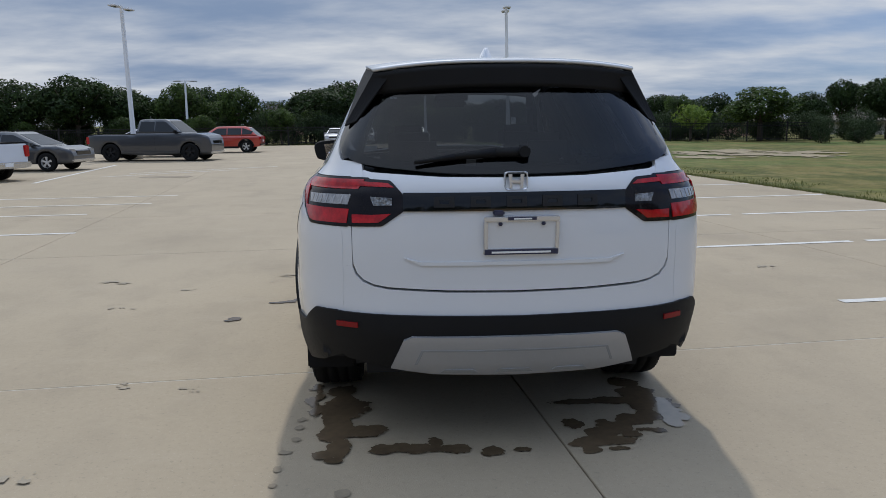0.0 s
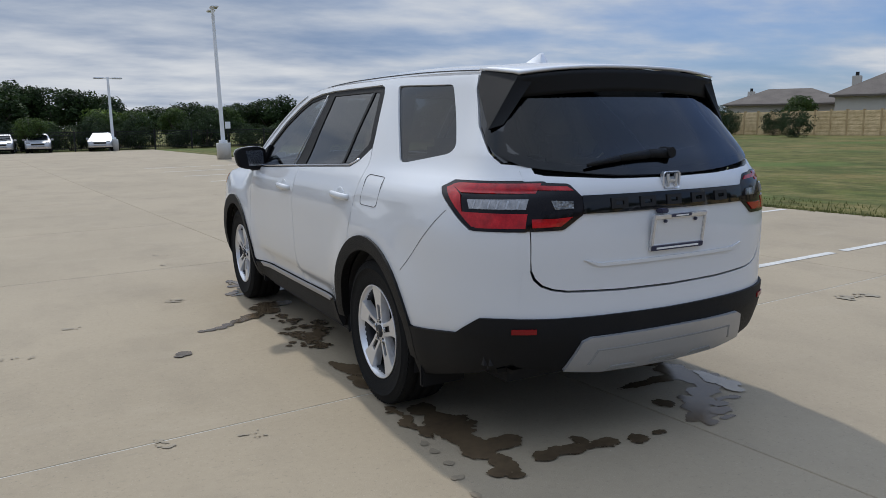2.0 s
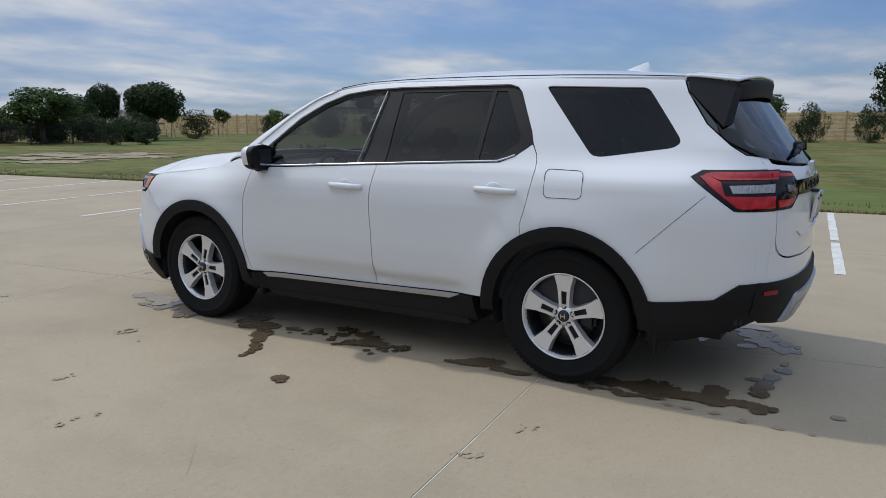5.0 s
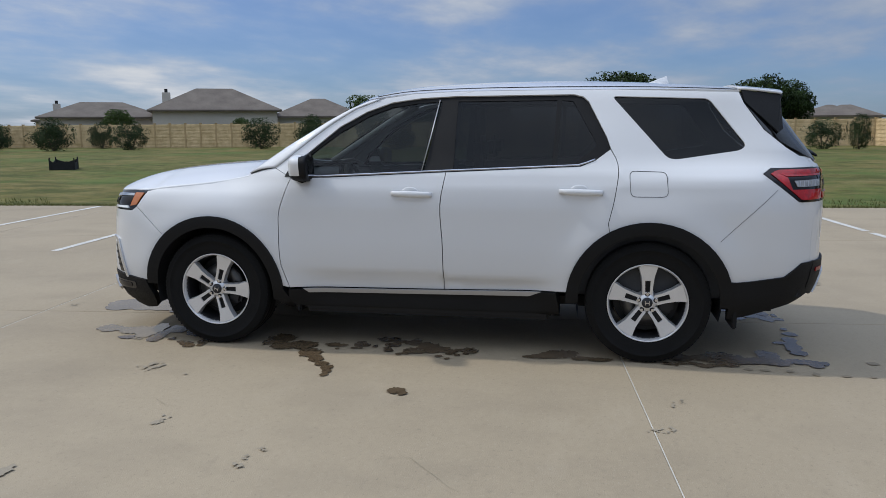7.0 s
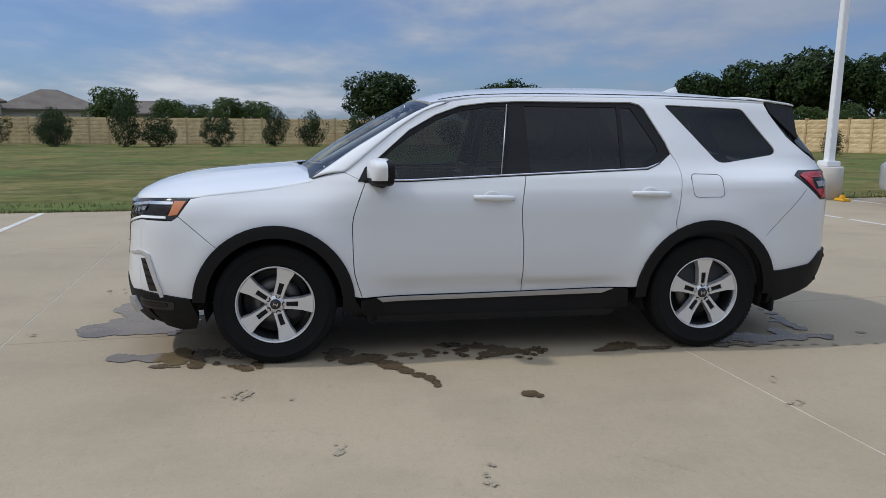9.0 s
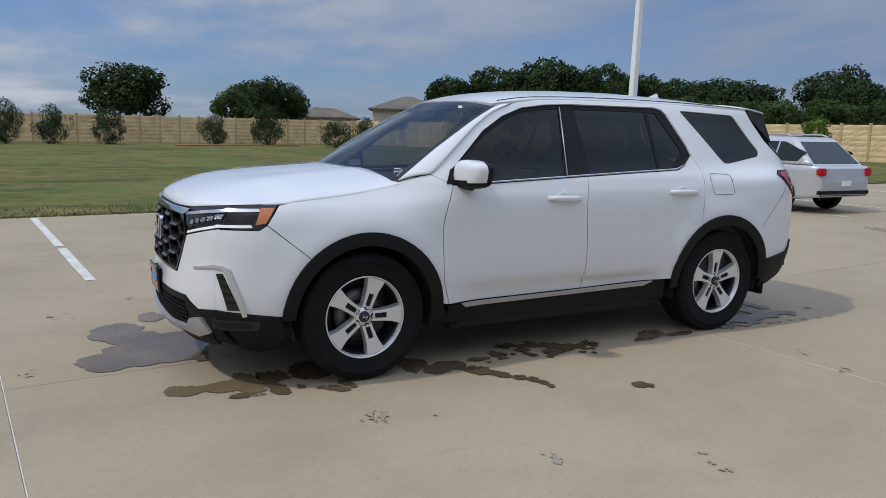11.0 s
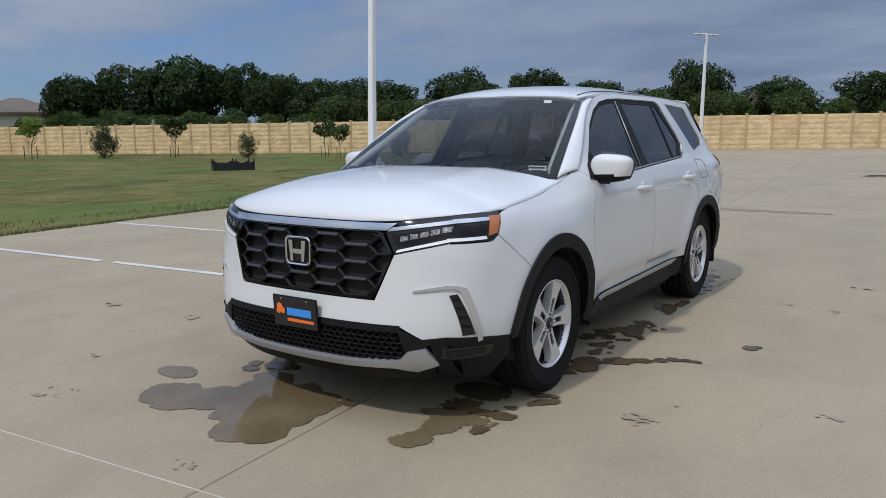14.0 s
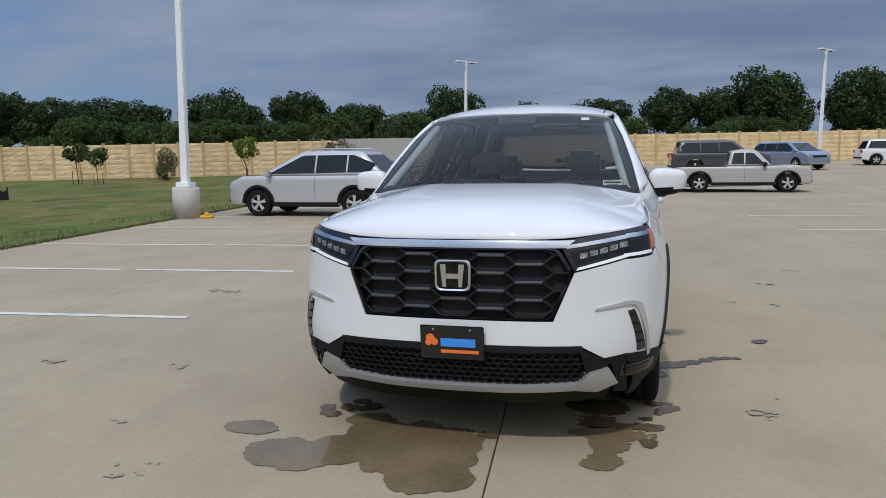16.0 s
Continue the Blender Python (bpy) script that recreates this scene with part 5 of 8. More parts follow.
        D = Vector((sgn * (side_x(-2.02, 1.645) + 0.004), -2.02, 1.645))
        bm = bmesh.new()
        a_, b_, b2, c_, c2, d_ = (bm.verts.new(v) for v in (A, B, B2, C, C2, D))
        for q in ((a_, b_, c_, d_), (b_, b2, c2, c_)):
            bm.faces.new(q)
        bmesh.ops.subdivide_edges(bm, edges=bm.edges[:], cuts=3, use_grid_fill=True)
        bmesh.ops.recalc_face_normals(bm, faces=bm.faces)
        bmesh.ops.solidify(bm, geom=bm.faces[:], thickness=0.010)
        part("spoiler_fin", bm, "black", car, "black side fin of the spoiler")
        kind = "left" if sgn < 0 else "right"
        patch("corner_pane", kind, [(-1.995, 1.70), (-2.02, 1.64), (-2.135, 1.475), (-2.265, 1.365), (-2.345, 1.315), (-2.40, 1.335), (-2.30, 1.45), (-2.20, 1.60), (-2.16, 1.70)], "gloss", car, lift=-0.006, thick=0.01, step=0.03)
    # wiper
    bm = bmesh.new()
    pts = [Vector((a, rear_y(a, z) - 0.03, z)) for a, z in ((0.050, 1.338), (-0.08, 1.336), (-0.25, 1.322), (-0.42, 1.300))]
    for p, q, r0, r1 in zip(pts, pts[1:], (0.022, 0.020, 0.014), (0.020, 0.014, 0.008)):
        tube(bm, p, q, r0, r1, 8)
    w = part("rear_wiper", bm, "black", car, "black rear wiper", True)
    bm = bmesh.new()
    tube(bm, (0.045, rear_y(0.045, 1.338) + 0.01, 1.338), (0.045, rear_y(0.045, 1.338) - 0.055, 1.34), 0.028, 0.024, 14)
    part("pivot", bm, "black", w)
    # plate with its frame
    py = rear_y(0.018, 1.0) - 0.012
    tilt = pose(0.018, py, 0.998, 8)
    plate = new("number_plate")
    plate.parent, plate.matrix_local = car, tilt
    bm = bmesh.new()
    for lo, hi in (((-0.158, -0.012, 0.062), (0.158, 0.004, 0.082)), ((-0.158, -0.012, -0.082), (0.158, 0.004, -0.056)), ((-0.158, -0.012, -0.056), (-0.142, 0.004, 0.062)), ((0.142, -0.012, -0.056), (0.158, 0.004, 0.062))):
        box(bm, lo, hi, 0.003)
    fr = part("plate_frame", bm, "hook", plate, "chrome plate frame")
    part("backing", box_bm((-0.145, -0.004, -0.06), (0.145, 0.003, 0.066)), WH, plate)
    part("text_bar", box_bm((-0.155, -0.0135, -0.080), (0.155, -0.0115, -0.058)), "ink", fr)
    part("text_bar", box_bm((-0.125, -0.015, -0.0735), (0.125, -0.013, -0.0655)), "paper", fr)
    part("text_bar", box_bm((-0.06, -0.0135, 0.068), (0.06, -0.0115, 0.081)), "ink", fr)
    part("text_bar", box_bm((-0.035, -0.015, 0.0715), (0.04, -0.013, 0.0775)), "paper", fr)
    for sx in (-1, 1):
        part("bolt", box_bm((sx * 0.09 - 0.008, -0.016, 0.045), (sx * 0.09 + 0.008, -0.002, 0.058), 0.003), "ink", plate)
    part("camera_pod", box_bm((-0.10, py - 0.02, 1.083), (-0.055, py + 0.03, 1.103), 0.005), "ink", plate).matrix_parent_inverse = tilt.inverted()
    # body colour below the gate and the bumper in black and silver
    low = [(-0.72, 0.862), (-0.696, 0.862), (-0.681, 0.826), (-0.650, 0.795), (-0.60, 0.776), (-0.54, 0.766), (-0.3, 0.755), (0, 0.750), (0.3, 0.755), (0.54, 0.766), (0.60, 0.776), (0.650, 0.795), (0.681, 0.826), (0.696, 0.862), (0.72, 0.862), (0.74, 0.645), (0.6, 0.648), (0.3, 0.648), (0, 0.645), (-0.3, 0.648), (-0.6, 0.648), (-0.74, 0.645)]
    patch("rear_apron", "rear", low, WH, car, "white rear bumper", thick=0.03)
    for sgn in (-1, 1):
        patch("corner", "rear", [(sgn * a, b) for a, b in [(0.62, 0.645), (0.692, 0.86), (0.693, 1.034), (0.76, 1.034), (0.80, 0.9), (0.80, 0.64)]], WH, car, lift=-0.001, thick=0.01)
    silver = [(-0.53, 0.425), (-0.475, 0.555), (-0.44, 0.57), (0.44, 0.57), (0.475, 0.555), (0.53, 0.425), (0.35, 0.40), (0, 0.39), (-0.35, 0.40)]
    blk = [(-0.78, 0.662), (-0.74, 0.660), (-0.6, 0.658), (-0.3, 0.656), (0, 0.652), (0.3, 0.656), (0.6, 0.658), (0.74, 0.660), (0.78, 0.662), (0.80, 0.60), (0.79, 0.50), (0.72, 0.445), (0.54, 0.415), (0.35, 0.385), (-0.35, 0.385), (-0.54, 0.415), (-0.72, 0.445), (-0.79, 0.50), (-0.80, 0.60)]
    rb = patch("rear_bumper", "rear", blk, "black", car, "black lower rear bumper", lift=0.014, thick=0.06)
    sk = patch("skid_trim", "rear", silver, "satin", rb, "silver skid trim", lift=0.030, thick=0.03)
    patch("skid_groove", "rear", [(-0.43, 0.445), (-0.40, 0.515), (0.40, 0.515), (0.43, 0.445), (0.418, 0.445), (0.391, 0.508), (-0.391, 0.508), (-0.418, 0.445)], "trim_grey", sk, lift=0.0315, thick=0.004)
    for k in range(3):
        cx = -0.24 + 0.24 * k
        patch("skid_groove", "rear", [(cx - 0.08, 0.408), (cx - 0.06, 0.424), (cx + 0.06, 0.424), (cx + 0.08, 0.408)], "trim_grey", sk, lift=0.0315, thick=0.004)
    both("bumper_side", [(-1.925, 0.31), (-1.935, 0.545), (-2.06, 0.555), (-2.25, 0.578), (-2.36, 0.658), (-2.45, 0.662), (-2.43, 0.46), (-2.30, 0.40), (-2.05, 0.335)], "black", rb, lift=0.012, thick=0.05)
    for sgn in (-1, 1):
        patch("reflector", "rear", [(sgn * a, b) for a, b in ((0.668, 0.596), (0.668, 0.618), (0.758, 0.618), (0.758, 0.596))], "dark_red", rb, "red reflector", lift=0.020, thick=0.01)
    part("underside", box_bm((-0.70, -2.30, 0.30), (0.70, 2.25, 0.42), 0.05), "cabin", car)
    part("floor_pan", box_bm((-0.90, -0.84, 0.24), (0.90, 0.86, 0.44), 0.03), "cabin", car)
    # roof fin
    bm = bmesh.new()
    base = [(-0.035, -1.62), (0.035, -1.62), (0.028, -1.45), (0.010, -1.36), (-0.010, -1.36), (-0.028, -1.45)]
    lo = [bm.verts.new((a, b, roof_z(a, b) - 0.004)) for a, b in base]
    hi = [bm.verts.new((a * 0.25, -1.60 + (b + 1.62) * 0.5, roof_z(0, -1.6) + 0.062 - 0.20 * (b + 1.62))) for a, b in base]
    for i in range(6):
        bm.faces.new((lo[i], lo[(i + 1) % 6], hi[(i + 1) % 6], hi[i]))
    bm.faces.new(hi)
    bmesh.ops.recalc_face_normals(bm, faces=bm.faces)
    part("antenna_fin", bm, WH, car, "white shark-fin antenna", True)
    # --- front
    build_front(car)
    build_mirrors(car)
    build_cabin(car)
    return car


def build_front(car):
    WH = "white_car"
    fascia = [(-0.80, 0.938), (-0.562, 0.882), (-0.468, 0.655), (0.468, 0.655), (0.562, 0.882), (0.80, 0.938), (0.80, 0.485), (0.70, 0.475), (0.60, 0.535), (-0.60, 0.535), (-0.70, 0.475), (-0.80, 0.485)]
    patch("front_bumper", "front", fascia, WH, car, "white front bumper", lift=0.0006, thick=0.012, step=0.035)
    def ey(z):
        """Where the side's chart meets the front's, at x = 0.80."""
        return front_y(0.80, z) + 0.014

    for kind in ("left", "right"):
        sidep = [(ey(0.936), 0.936), (2.10, 0.938), (2.06, 0.964)] + arc(AXLE_F, 0.40, 0.505, 47, 5, 8) + [(2.01, 0.448), (ey(0.484), 0.484)]
        patch("bumper_side", kind, sidep, WH, car, "white bumper corner", gap=0.002, thick=0.03, step=0.03)
    patch("lip_shadow_strip", "front", [(-0.60, 1.018), (0.60, 1.018), (0.80, 1.06), (0.80, 1.09), (-0.80, 1.09), (-0.80, 1.06)], "iron", car, "", lift=-0.02, thick=0.01)
    # grille: black frame, recessed back, staggered six-sided cells
    gp = rounded([(-0.485, 0.998), (-0.556, 0.886), (-0.462, 0.662), (0.462, 0.662), (0.556, 0.886), (0.485, 0.998)], 0.03, 3)
    gr = patch("grille", "front", gp, "cabin", car, "gloss black front grille with six-sided cells", lift=-0.045, thick=0.01, step=0.07)
    inner = [(a * 0.972, 0.830 + (b - 0.830) * 0.945) for a, b in gp]
    patch("grille_frame", "front", gp, "gloss", gr, "", lift=0.004, thick=0.05, holes=[inner], step=0.05)

    def limit(x, z):
        m = interp(z, [0.662, 0.886, 0.998], [0.462, 0.556, 0.485]) * 0.975
        return max(-m, min(m, x)), max(0.672, min(0.988, z))

    # tiled flat-topped cells, each with a thick sloped bar along its foot
    for col in range(-3, 4):
        for row in range(6):
            xc, zc = 0.18 * col + 0.006, 0.629 + 0.084 * row + (0.042 if col % 2 else 0.0)
            flat, point, half = 0.064, 0.116, 0.042
            hexa = [(-point, 0), (-flat, half), (flat, half), (point, 0), (flat, -half), (-flat, -half)]
            small = [(-point + 0.013, 0), (-flat + 0.004, half - 0.007), (flat - 0.004, half - 0.007), (point - 0.013, 0), (flat - 0.004, -half + 0.007), (-flat + 0.004, -half + 0.007)]
            o, i_, lo = [], [], []
            bm = bmesh.new()
            for (ax, az), (bx, bz) in zip(hexa, small):
                x, z = limit(xc + ax, zc + az)
                o.append(bm.verts.new((x, front_y(x, z) + 0.001, z)))
                x, z = limit(xc + bx, zc + bz)
                i_.append(bm.verts.new((x, front_y(x, z) - 0.005, z)))
                lo.append(bm.verts.new((x, front_y(x, z) - 0.043, z - 0.006)))
            for k in range(6):
                q = (k + 1) % 6
                bm.faces.new((o[k], o[q], i_[q], i_[k]))
                bm.faces.new((i_[k], i_[q], lo[q], lo[k]))
            bmesh.ops.remove_doubles(bm, verts=bm.verts, dist=0.0005)
            bmesh.ops.recalc_face_normals(bm, faces=bm.faces)
            if len(bm.faces) > 4:
                cell = part("cell", bm, "black", gr)
            else:
                bm.free()
                continue
            zb = zc - half
            if 0.68 < zb < 0.975 and limit(xc - 0.03, zb)[0] == xc - 0.03 and limit(xc + 0.03, zb)[0] == xc + 0.03 and not (col == 0 and 0.79 < zb < 0.95):
                bm = bmesh.new()
                rows = []
                for dx in (-0.066, -0.060, 0.060, 0.066):
                    x = limit(xc + dx, zb)[0]
                    e = 0.6 if abs(dx) > 0.062 else 1.0
                    y = front_y(x, zb)
                    rows.append([bm.verts.new((x, y + dy, zb + dz * e)) for dy, dz in ((-0.02, 0.013), (0.004, 0.008), (0.012, 0.0), (0.011, -0.006), (-0.02, -0.009))])
                for p, q in zip(rows, rows[1:]):
                    for k in range(4):
                        bm.faces.new((p[k], q[k], q[k + 1], p[k + 1]))
                bm.faces.new(rows[0])
                bm.faces.new(rows[-1])
                bmesh.ops.recalc_face_normals(bm, faces=bm.faces)
                part("cell_bar", bm, "gloss_bar", cell, "satin black bar")
    emblem(car, "front", 0.008, 0.868, 0.175, 0.152, 0.016, True)
    # chrome bar above, running into the lamps
    patch("chrome_bar", "front", [(-0.515, 0.996), (0.515, 0.996), (0.56, 1.028), (-0.56, 1.028)], "chrome", car, "chrome bar over the grille", lift=0.014, thick=0.03, step=0.05)
    for sgn, kind in ((-1, "left"), (1, "right")):
        def mx(poly):
            return [(sgn * a, b) for a, b in poly]
        lamp = new("head_lamp")
        lamp.parent = car
        tagged(lamp, "clear head lamp with amber corner and white light guide")
        patch("housing", "front", mx([(0.487, 1.030), (0.80, 1.076), (0.80, 0.940), (0.562, 0.886)]), "gloss", lamp, lift=-0.004, thick=0.03, step=0.04)
        patch("housing", kind, [(ey(1.076), 1.076), (1.992, 1.076), (2.06, 0.968), (2.10, 0.942), (ey(0.940), 0.940)], "gloss", lamp, lift=-0.004, thick=0.03, step=0.03)
        patch("upper_strip", "front", mx([(0.515, 1.008), (0.80, 1.048), (0.80, 1.030), (0.522, 0.993)]), "chrome", lamp, lift=0.006, thick=0.012, step=0.03)
        patch("upper_strip", kind, [(ey(1.050), 1.050), (2.09, 1.052), (2.09, 1.036), (ey(1.030), 1.030)], "chrome", lamp, lift=0.006, thick=0.012, step=0.03)
        patch("reflector", "front", mx([(0.540, 0.980), (0.80, 1.020), (0.80, 0.972), (0.575, 0.922)]), "smoke_lens", lamp, lift=0.0, thick=0.008, step=0.03)
        patch("reflector", kind, [(ey(1.022), 1.022), (2.10, 1.024), (2.13, 0.976), (ey(0.974), 0.974)], "smoke_lens", lamp, lift=0.0, thick=0.008, step=0.03)
        for k in range(5):
            x = 0.585 + 0.044 * k
            z = 0.946 + 0.0105 * k
            patch("lens_cell", "front", mx([(x, z), (x, z + 0.026), (x + 0.036, z + 0.030), (x + 0.036, z + 0.006)]), "lamp_facets", lamp, lift=0.003, thick=0.004)
            patch("cell_divider", "front", mx([(x + 0.037, z + 0.002), (x + 0.037, z + 0.034), (x + 0.042, z + 0.034), (x + 0.042, z + 0.004)]), "iron", lamp, lift=0.006, thick=0.006)
        patch("light_guide", "front", mx([(0.576, 0.907), (0.80, 0.962), (0.80, 0.947), (0.570, 0.893)]), "drl", lamp, lift=0.007, thick=0.012, step=0.03)
        patch("light_guide", kind, [(ey(0.962), 0.962), (2.14, 0.966), (2.135, 0.951), (ey(0.947), 0.947)], "drl", lamp, lift=0.007, thick=0.012, step=0.03)
        patch("amber_lens", kind, [(2.082, 1.058), (2.010, 1.058), (2.064, 0.976), (2.120, 0.966)], "amber_lens", lamp, lift=0.003, thick=0.008, step=0.03)
        # chrome hook round the air slot
        patch("chrome_hook", "front", mx([(0.655, 0.704), (0.66, 0.714), (0.80, 0.740), (0.80, 0.722)]), "hook", car, "chrome hook trim", lift=0.010, thick=0.02, step=0.03)
        patch("chrome_hook", kind, [(ey(0.740), 0.740), (2.288, 0.737), (2.252, 0.722), (2.168, 0.455), (2.192, 0.450), (2.276, 0.700), (2.290, 0.721), (ey(0.722), 0.722)], "hook", car, "chrome hook trim", lift=0.012, thick=0.02, step=0.03)
        patch("air_slot", kind, [(2.288, 0.695), (2.208, 0.486), (2.268, 0.486), (2.318, 0.690)], "gloss", car, "black air slot", lift=0.003, thick=0.006, step=0.03)
        for k in range(4):
            z = 0.53 + 0.045 * k
            patch("slot_rib", kind, [(2.276 + 0.010 * k, z), (2.232 + 0.016 * k, z - 0.006), (2.232 + 0.016 * k, z + 0.006), (2.276 + 0.010 * k, z + 0.012)], "black", car, lift=0.007, thick=0.006, step=0.03)
        # black lower corner and fog lamp
        patch("lower_corner", "front", mx([(0.585, 0.530), (0.70, 0.472), (0.80, 0.482), (0.80, 0.255), (0.735, 0.29), (0.75, 0.36), (0.73, 0.45), (0.63, 0.37)]), "black", car, "black lower bumper", lift=0.006, thick=0.05)
        patch("lower_corner", kind, [(ey(0.482), 0.482), (2.005, 0.446), (1.965, 0.33), (1.99, 0.235), (2.08, 0.22), (ey(0.25), 0.25)], "black", car, lift=0.010, thick=0.05)
        patch("fog_recess", "front", mx([(0.775, 0.435), (0.80, 0.435), (0.80, 0.375), (0.765, 0.375)]), "gloss", car, lift=0.008, thick=0.01)
        patch("fog_lamp", kind, rounded([(ey(0.432), 0.432), (2.10, 0.426), (2.105, 0.372), (ey(0.370), 0.370)], 0.02), "gloss", car, "small fog lamp in a black recess", lift=0.013, thick=0.01, step=0.03)
        patch("fog_lens", kind, rounded([(ey(0.418), 0.418), (2.145, 0.415), (2.145, 0.384), (ey(0.383), 0.383)], 0.015), "smoke_lens", car, lift=0.016, thick=0.006, step=0.03)
    # lower grille: honeycomb over a dark back
    lg = [(-0.60, 0.535), (0.60, 0.535), (0.645, 0.375), (0.3, 0.350), (0, 0.345), (-0.3, 0.350), (-0.645, 0.375)]
    g2 = patch("lower_grille", "front", lg, "iron", car, "black honeycomb lower grille", lift=-0.04, thick=0.01, step=0.07)
    patch("grille_brow", "front", [(-0.60, 0.540), (0.60, 0.540), (0.607, 0.505), (-0.607, 0.505)], "black", g2, lift=0.004, thick=0.04)
    bm = bmesh.new()
    for row in range(6):
        zc = 0.364 + 0.0245 * row
        for col in range(-15, 16):
            xc = 0.042 * (col + (0.5 if row % 2 else 0))
            if abs(xc) > interp(zc, [0.335, 0.372, 0.535], [0.35, 0.615, 0.575]):
                continue
            h = [(-0.0215, 0), (-0.012, 0.0135), (0.012, 0.0135), (0.0215, 0), (0.012, -0.0135), (-0.012, -0.0135)]
            ring = [(bm.verts.new((xc + a, front_y(xc + a, zc + b) + 0.0, zc + b)), bm.verts.new((xc + a * 0.74, front_y(xc + a, zc + b) - 0.002, zc + b * 0.70)), bm.verts.new((xc + a * 0.72, front_y(xc + a, zc + b) - 0.03, zc + b * 0.68))) for a, b in h]
            for k in range(6):
                p, q = ring[k], ring[(k + 1) % 6]
                bm.faces.new((p[0], q[0], q[1], p[1]))
                bm.faces.new((p[1], q[1], q[2], p[2]))
    bmesh.ops.recalc_face_normals(bm, faces=bm.faces)
    tagged(part("honeycomb", bm, "black", g2), kind="stuff")
    half = [(0.0, 0.343), (0.3, 0.347), (0.585, 0.362), (0.630, 0.412), (0.712, 0.432), (0.752, 0.352), (0.66, 0.316), (0.56, 0.331), (0.3, 0.318), (0.0, 0.314)]
    lip = half + [(-x, z) for x, z in half[-2:0:-1]]
    patch("front_skid_trim", "front", lip, "satin", car, "silver lower lip", lift=0.024, thick=0.05, step=0.05)
    patch("chin", "front", [(-0.75, 0.355), (-0.62, 0.326), (0, 0.318), (0.62, 0.326), (0.75, 0.355), (0.70, 0.25), (0.4, 0.225), (-0.4, 0.225), (-0.70, 0.25)], "black", car, "", lift=0.0, thick=0.03)
    # dealer plate: black board with plain coloured bars
    py = front_y(0, 0.55) + 0.028
    pl = new("number_plate")
    pl.parent, pl.matrix_local = car, pose(0.005, py, 0.549, -4)
    part("board", box_bm((-0.156, -0.010, -0.082), (0.156, 0.002, 0.084), 0.004), "gloss", pl, "black plate with blue and orange print")
    part("text_bar", box_bm((-0.115, 0.001, -0.018), (0.055, 0.0035, 0.022)), "blue", pl)
    part("text_bar", box_bm((-0.13, 0.001, -0.050), (0.055, 0.0035, -0.034)), "orange", pl)
    bm = bmesh.new()
    for cx, cz, r in ((0.105, 0.022, 0.022), (0.085, 0.004, 0.018), (0.115, 0.0, 0.016)):
        bmesh.ops.create_circle(bm, cap_ends=True, segments=12, radius=r, matrix=Matrix.Translation((cx, 0.004 + r * 0.02, cz)) @ Matrix.Rotation(-math.pi / 2, 4, "X"))
    part("logo_shape", bm, "orange", pl)
    for sx in (-0.09, 0.09):
        part("bolt", box_bm((sx - 0.005, 0.0, 0.062), (sx + 0.005, 0.006, 0.072), 0.002), "chrome", pl)
    part("mount", box_bm((-0.12, -0.05, -0.06), (0.12, -0.009, 0.06)), "black", pl)


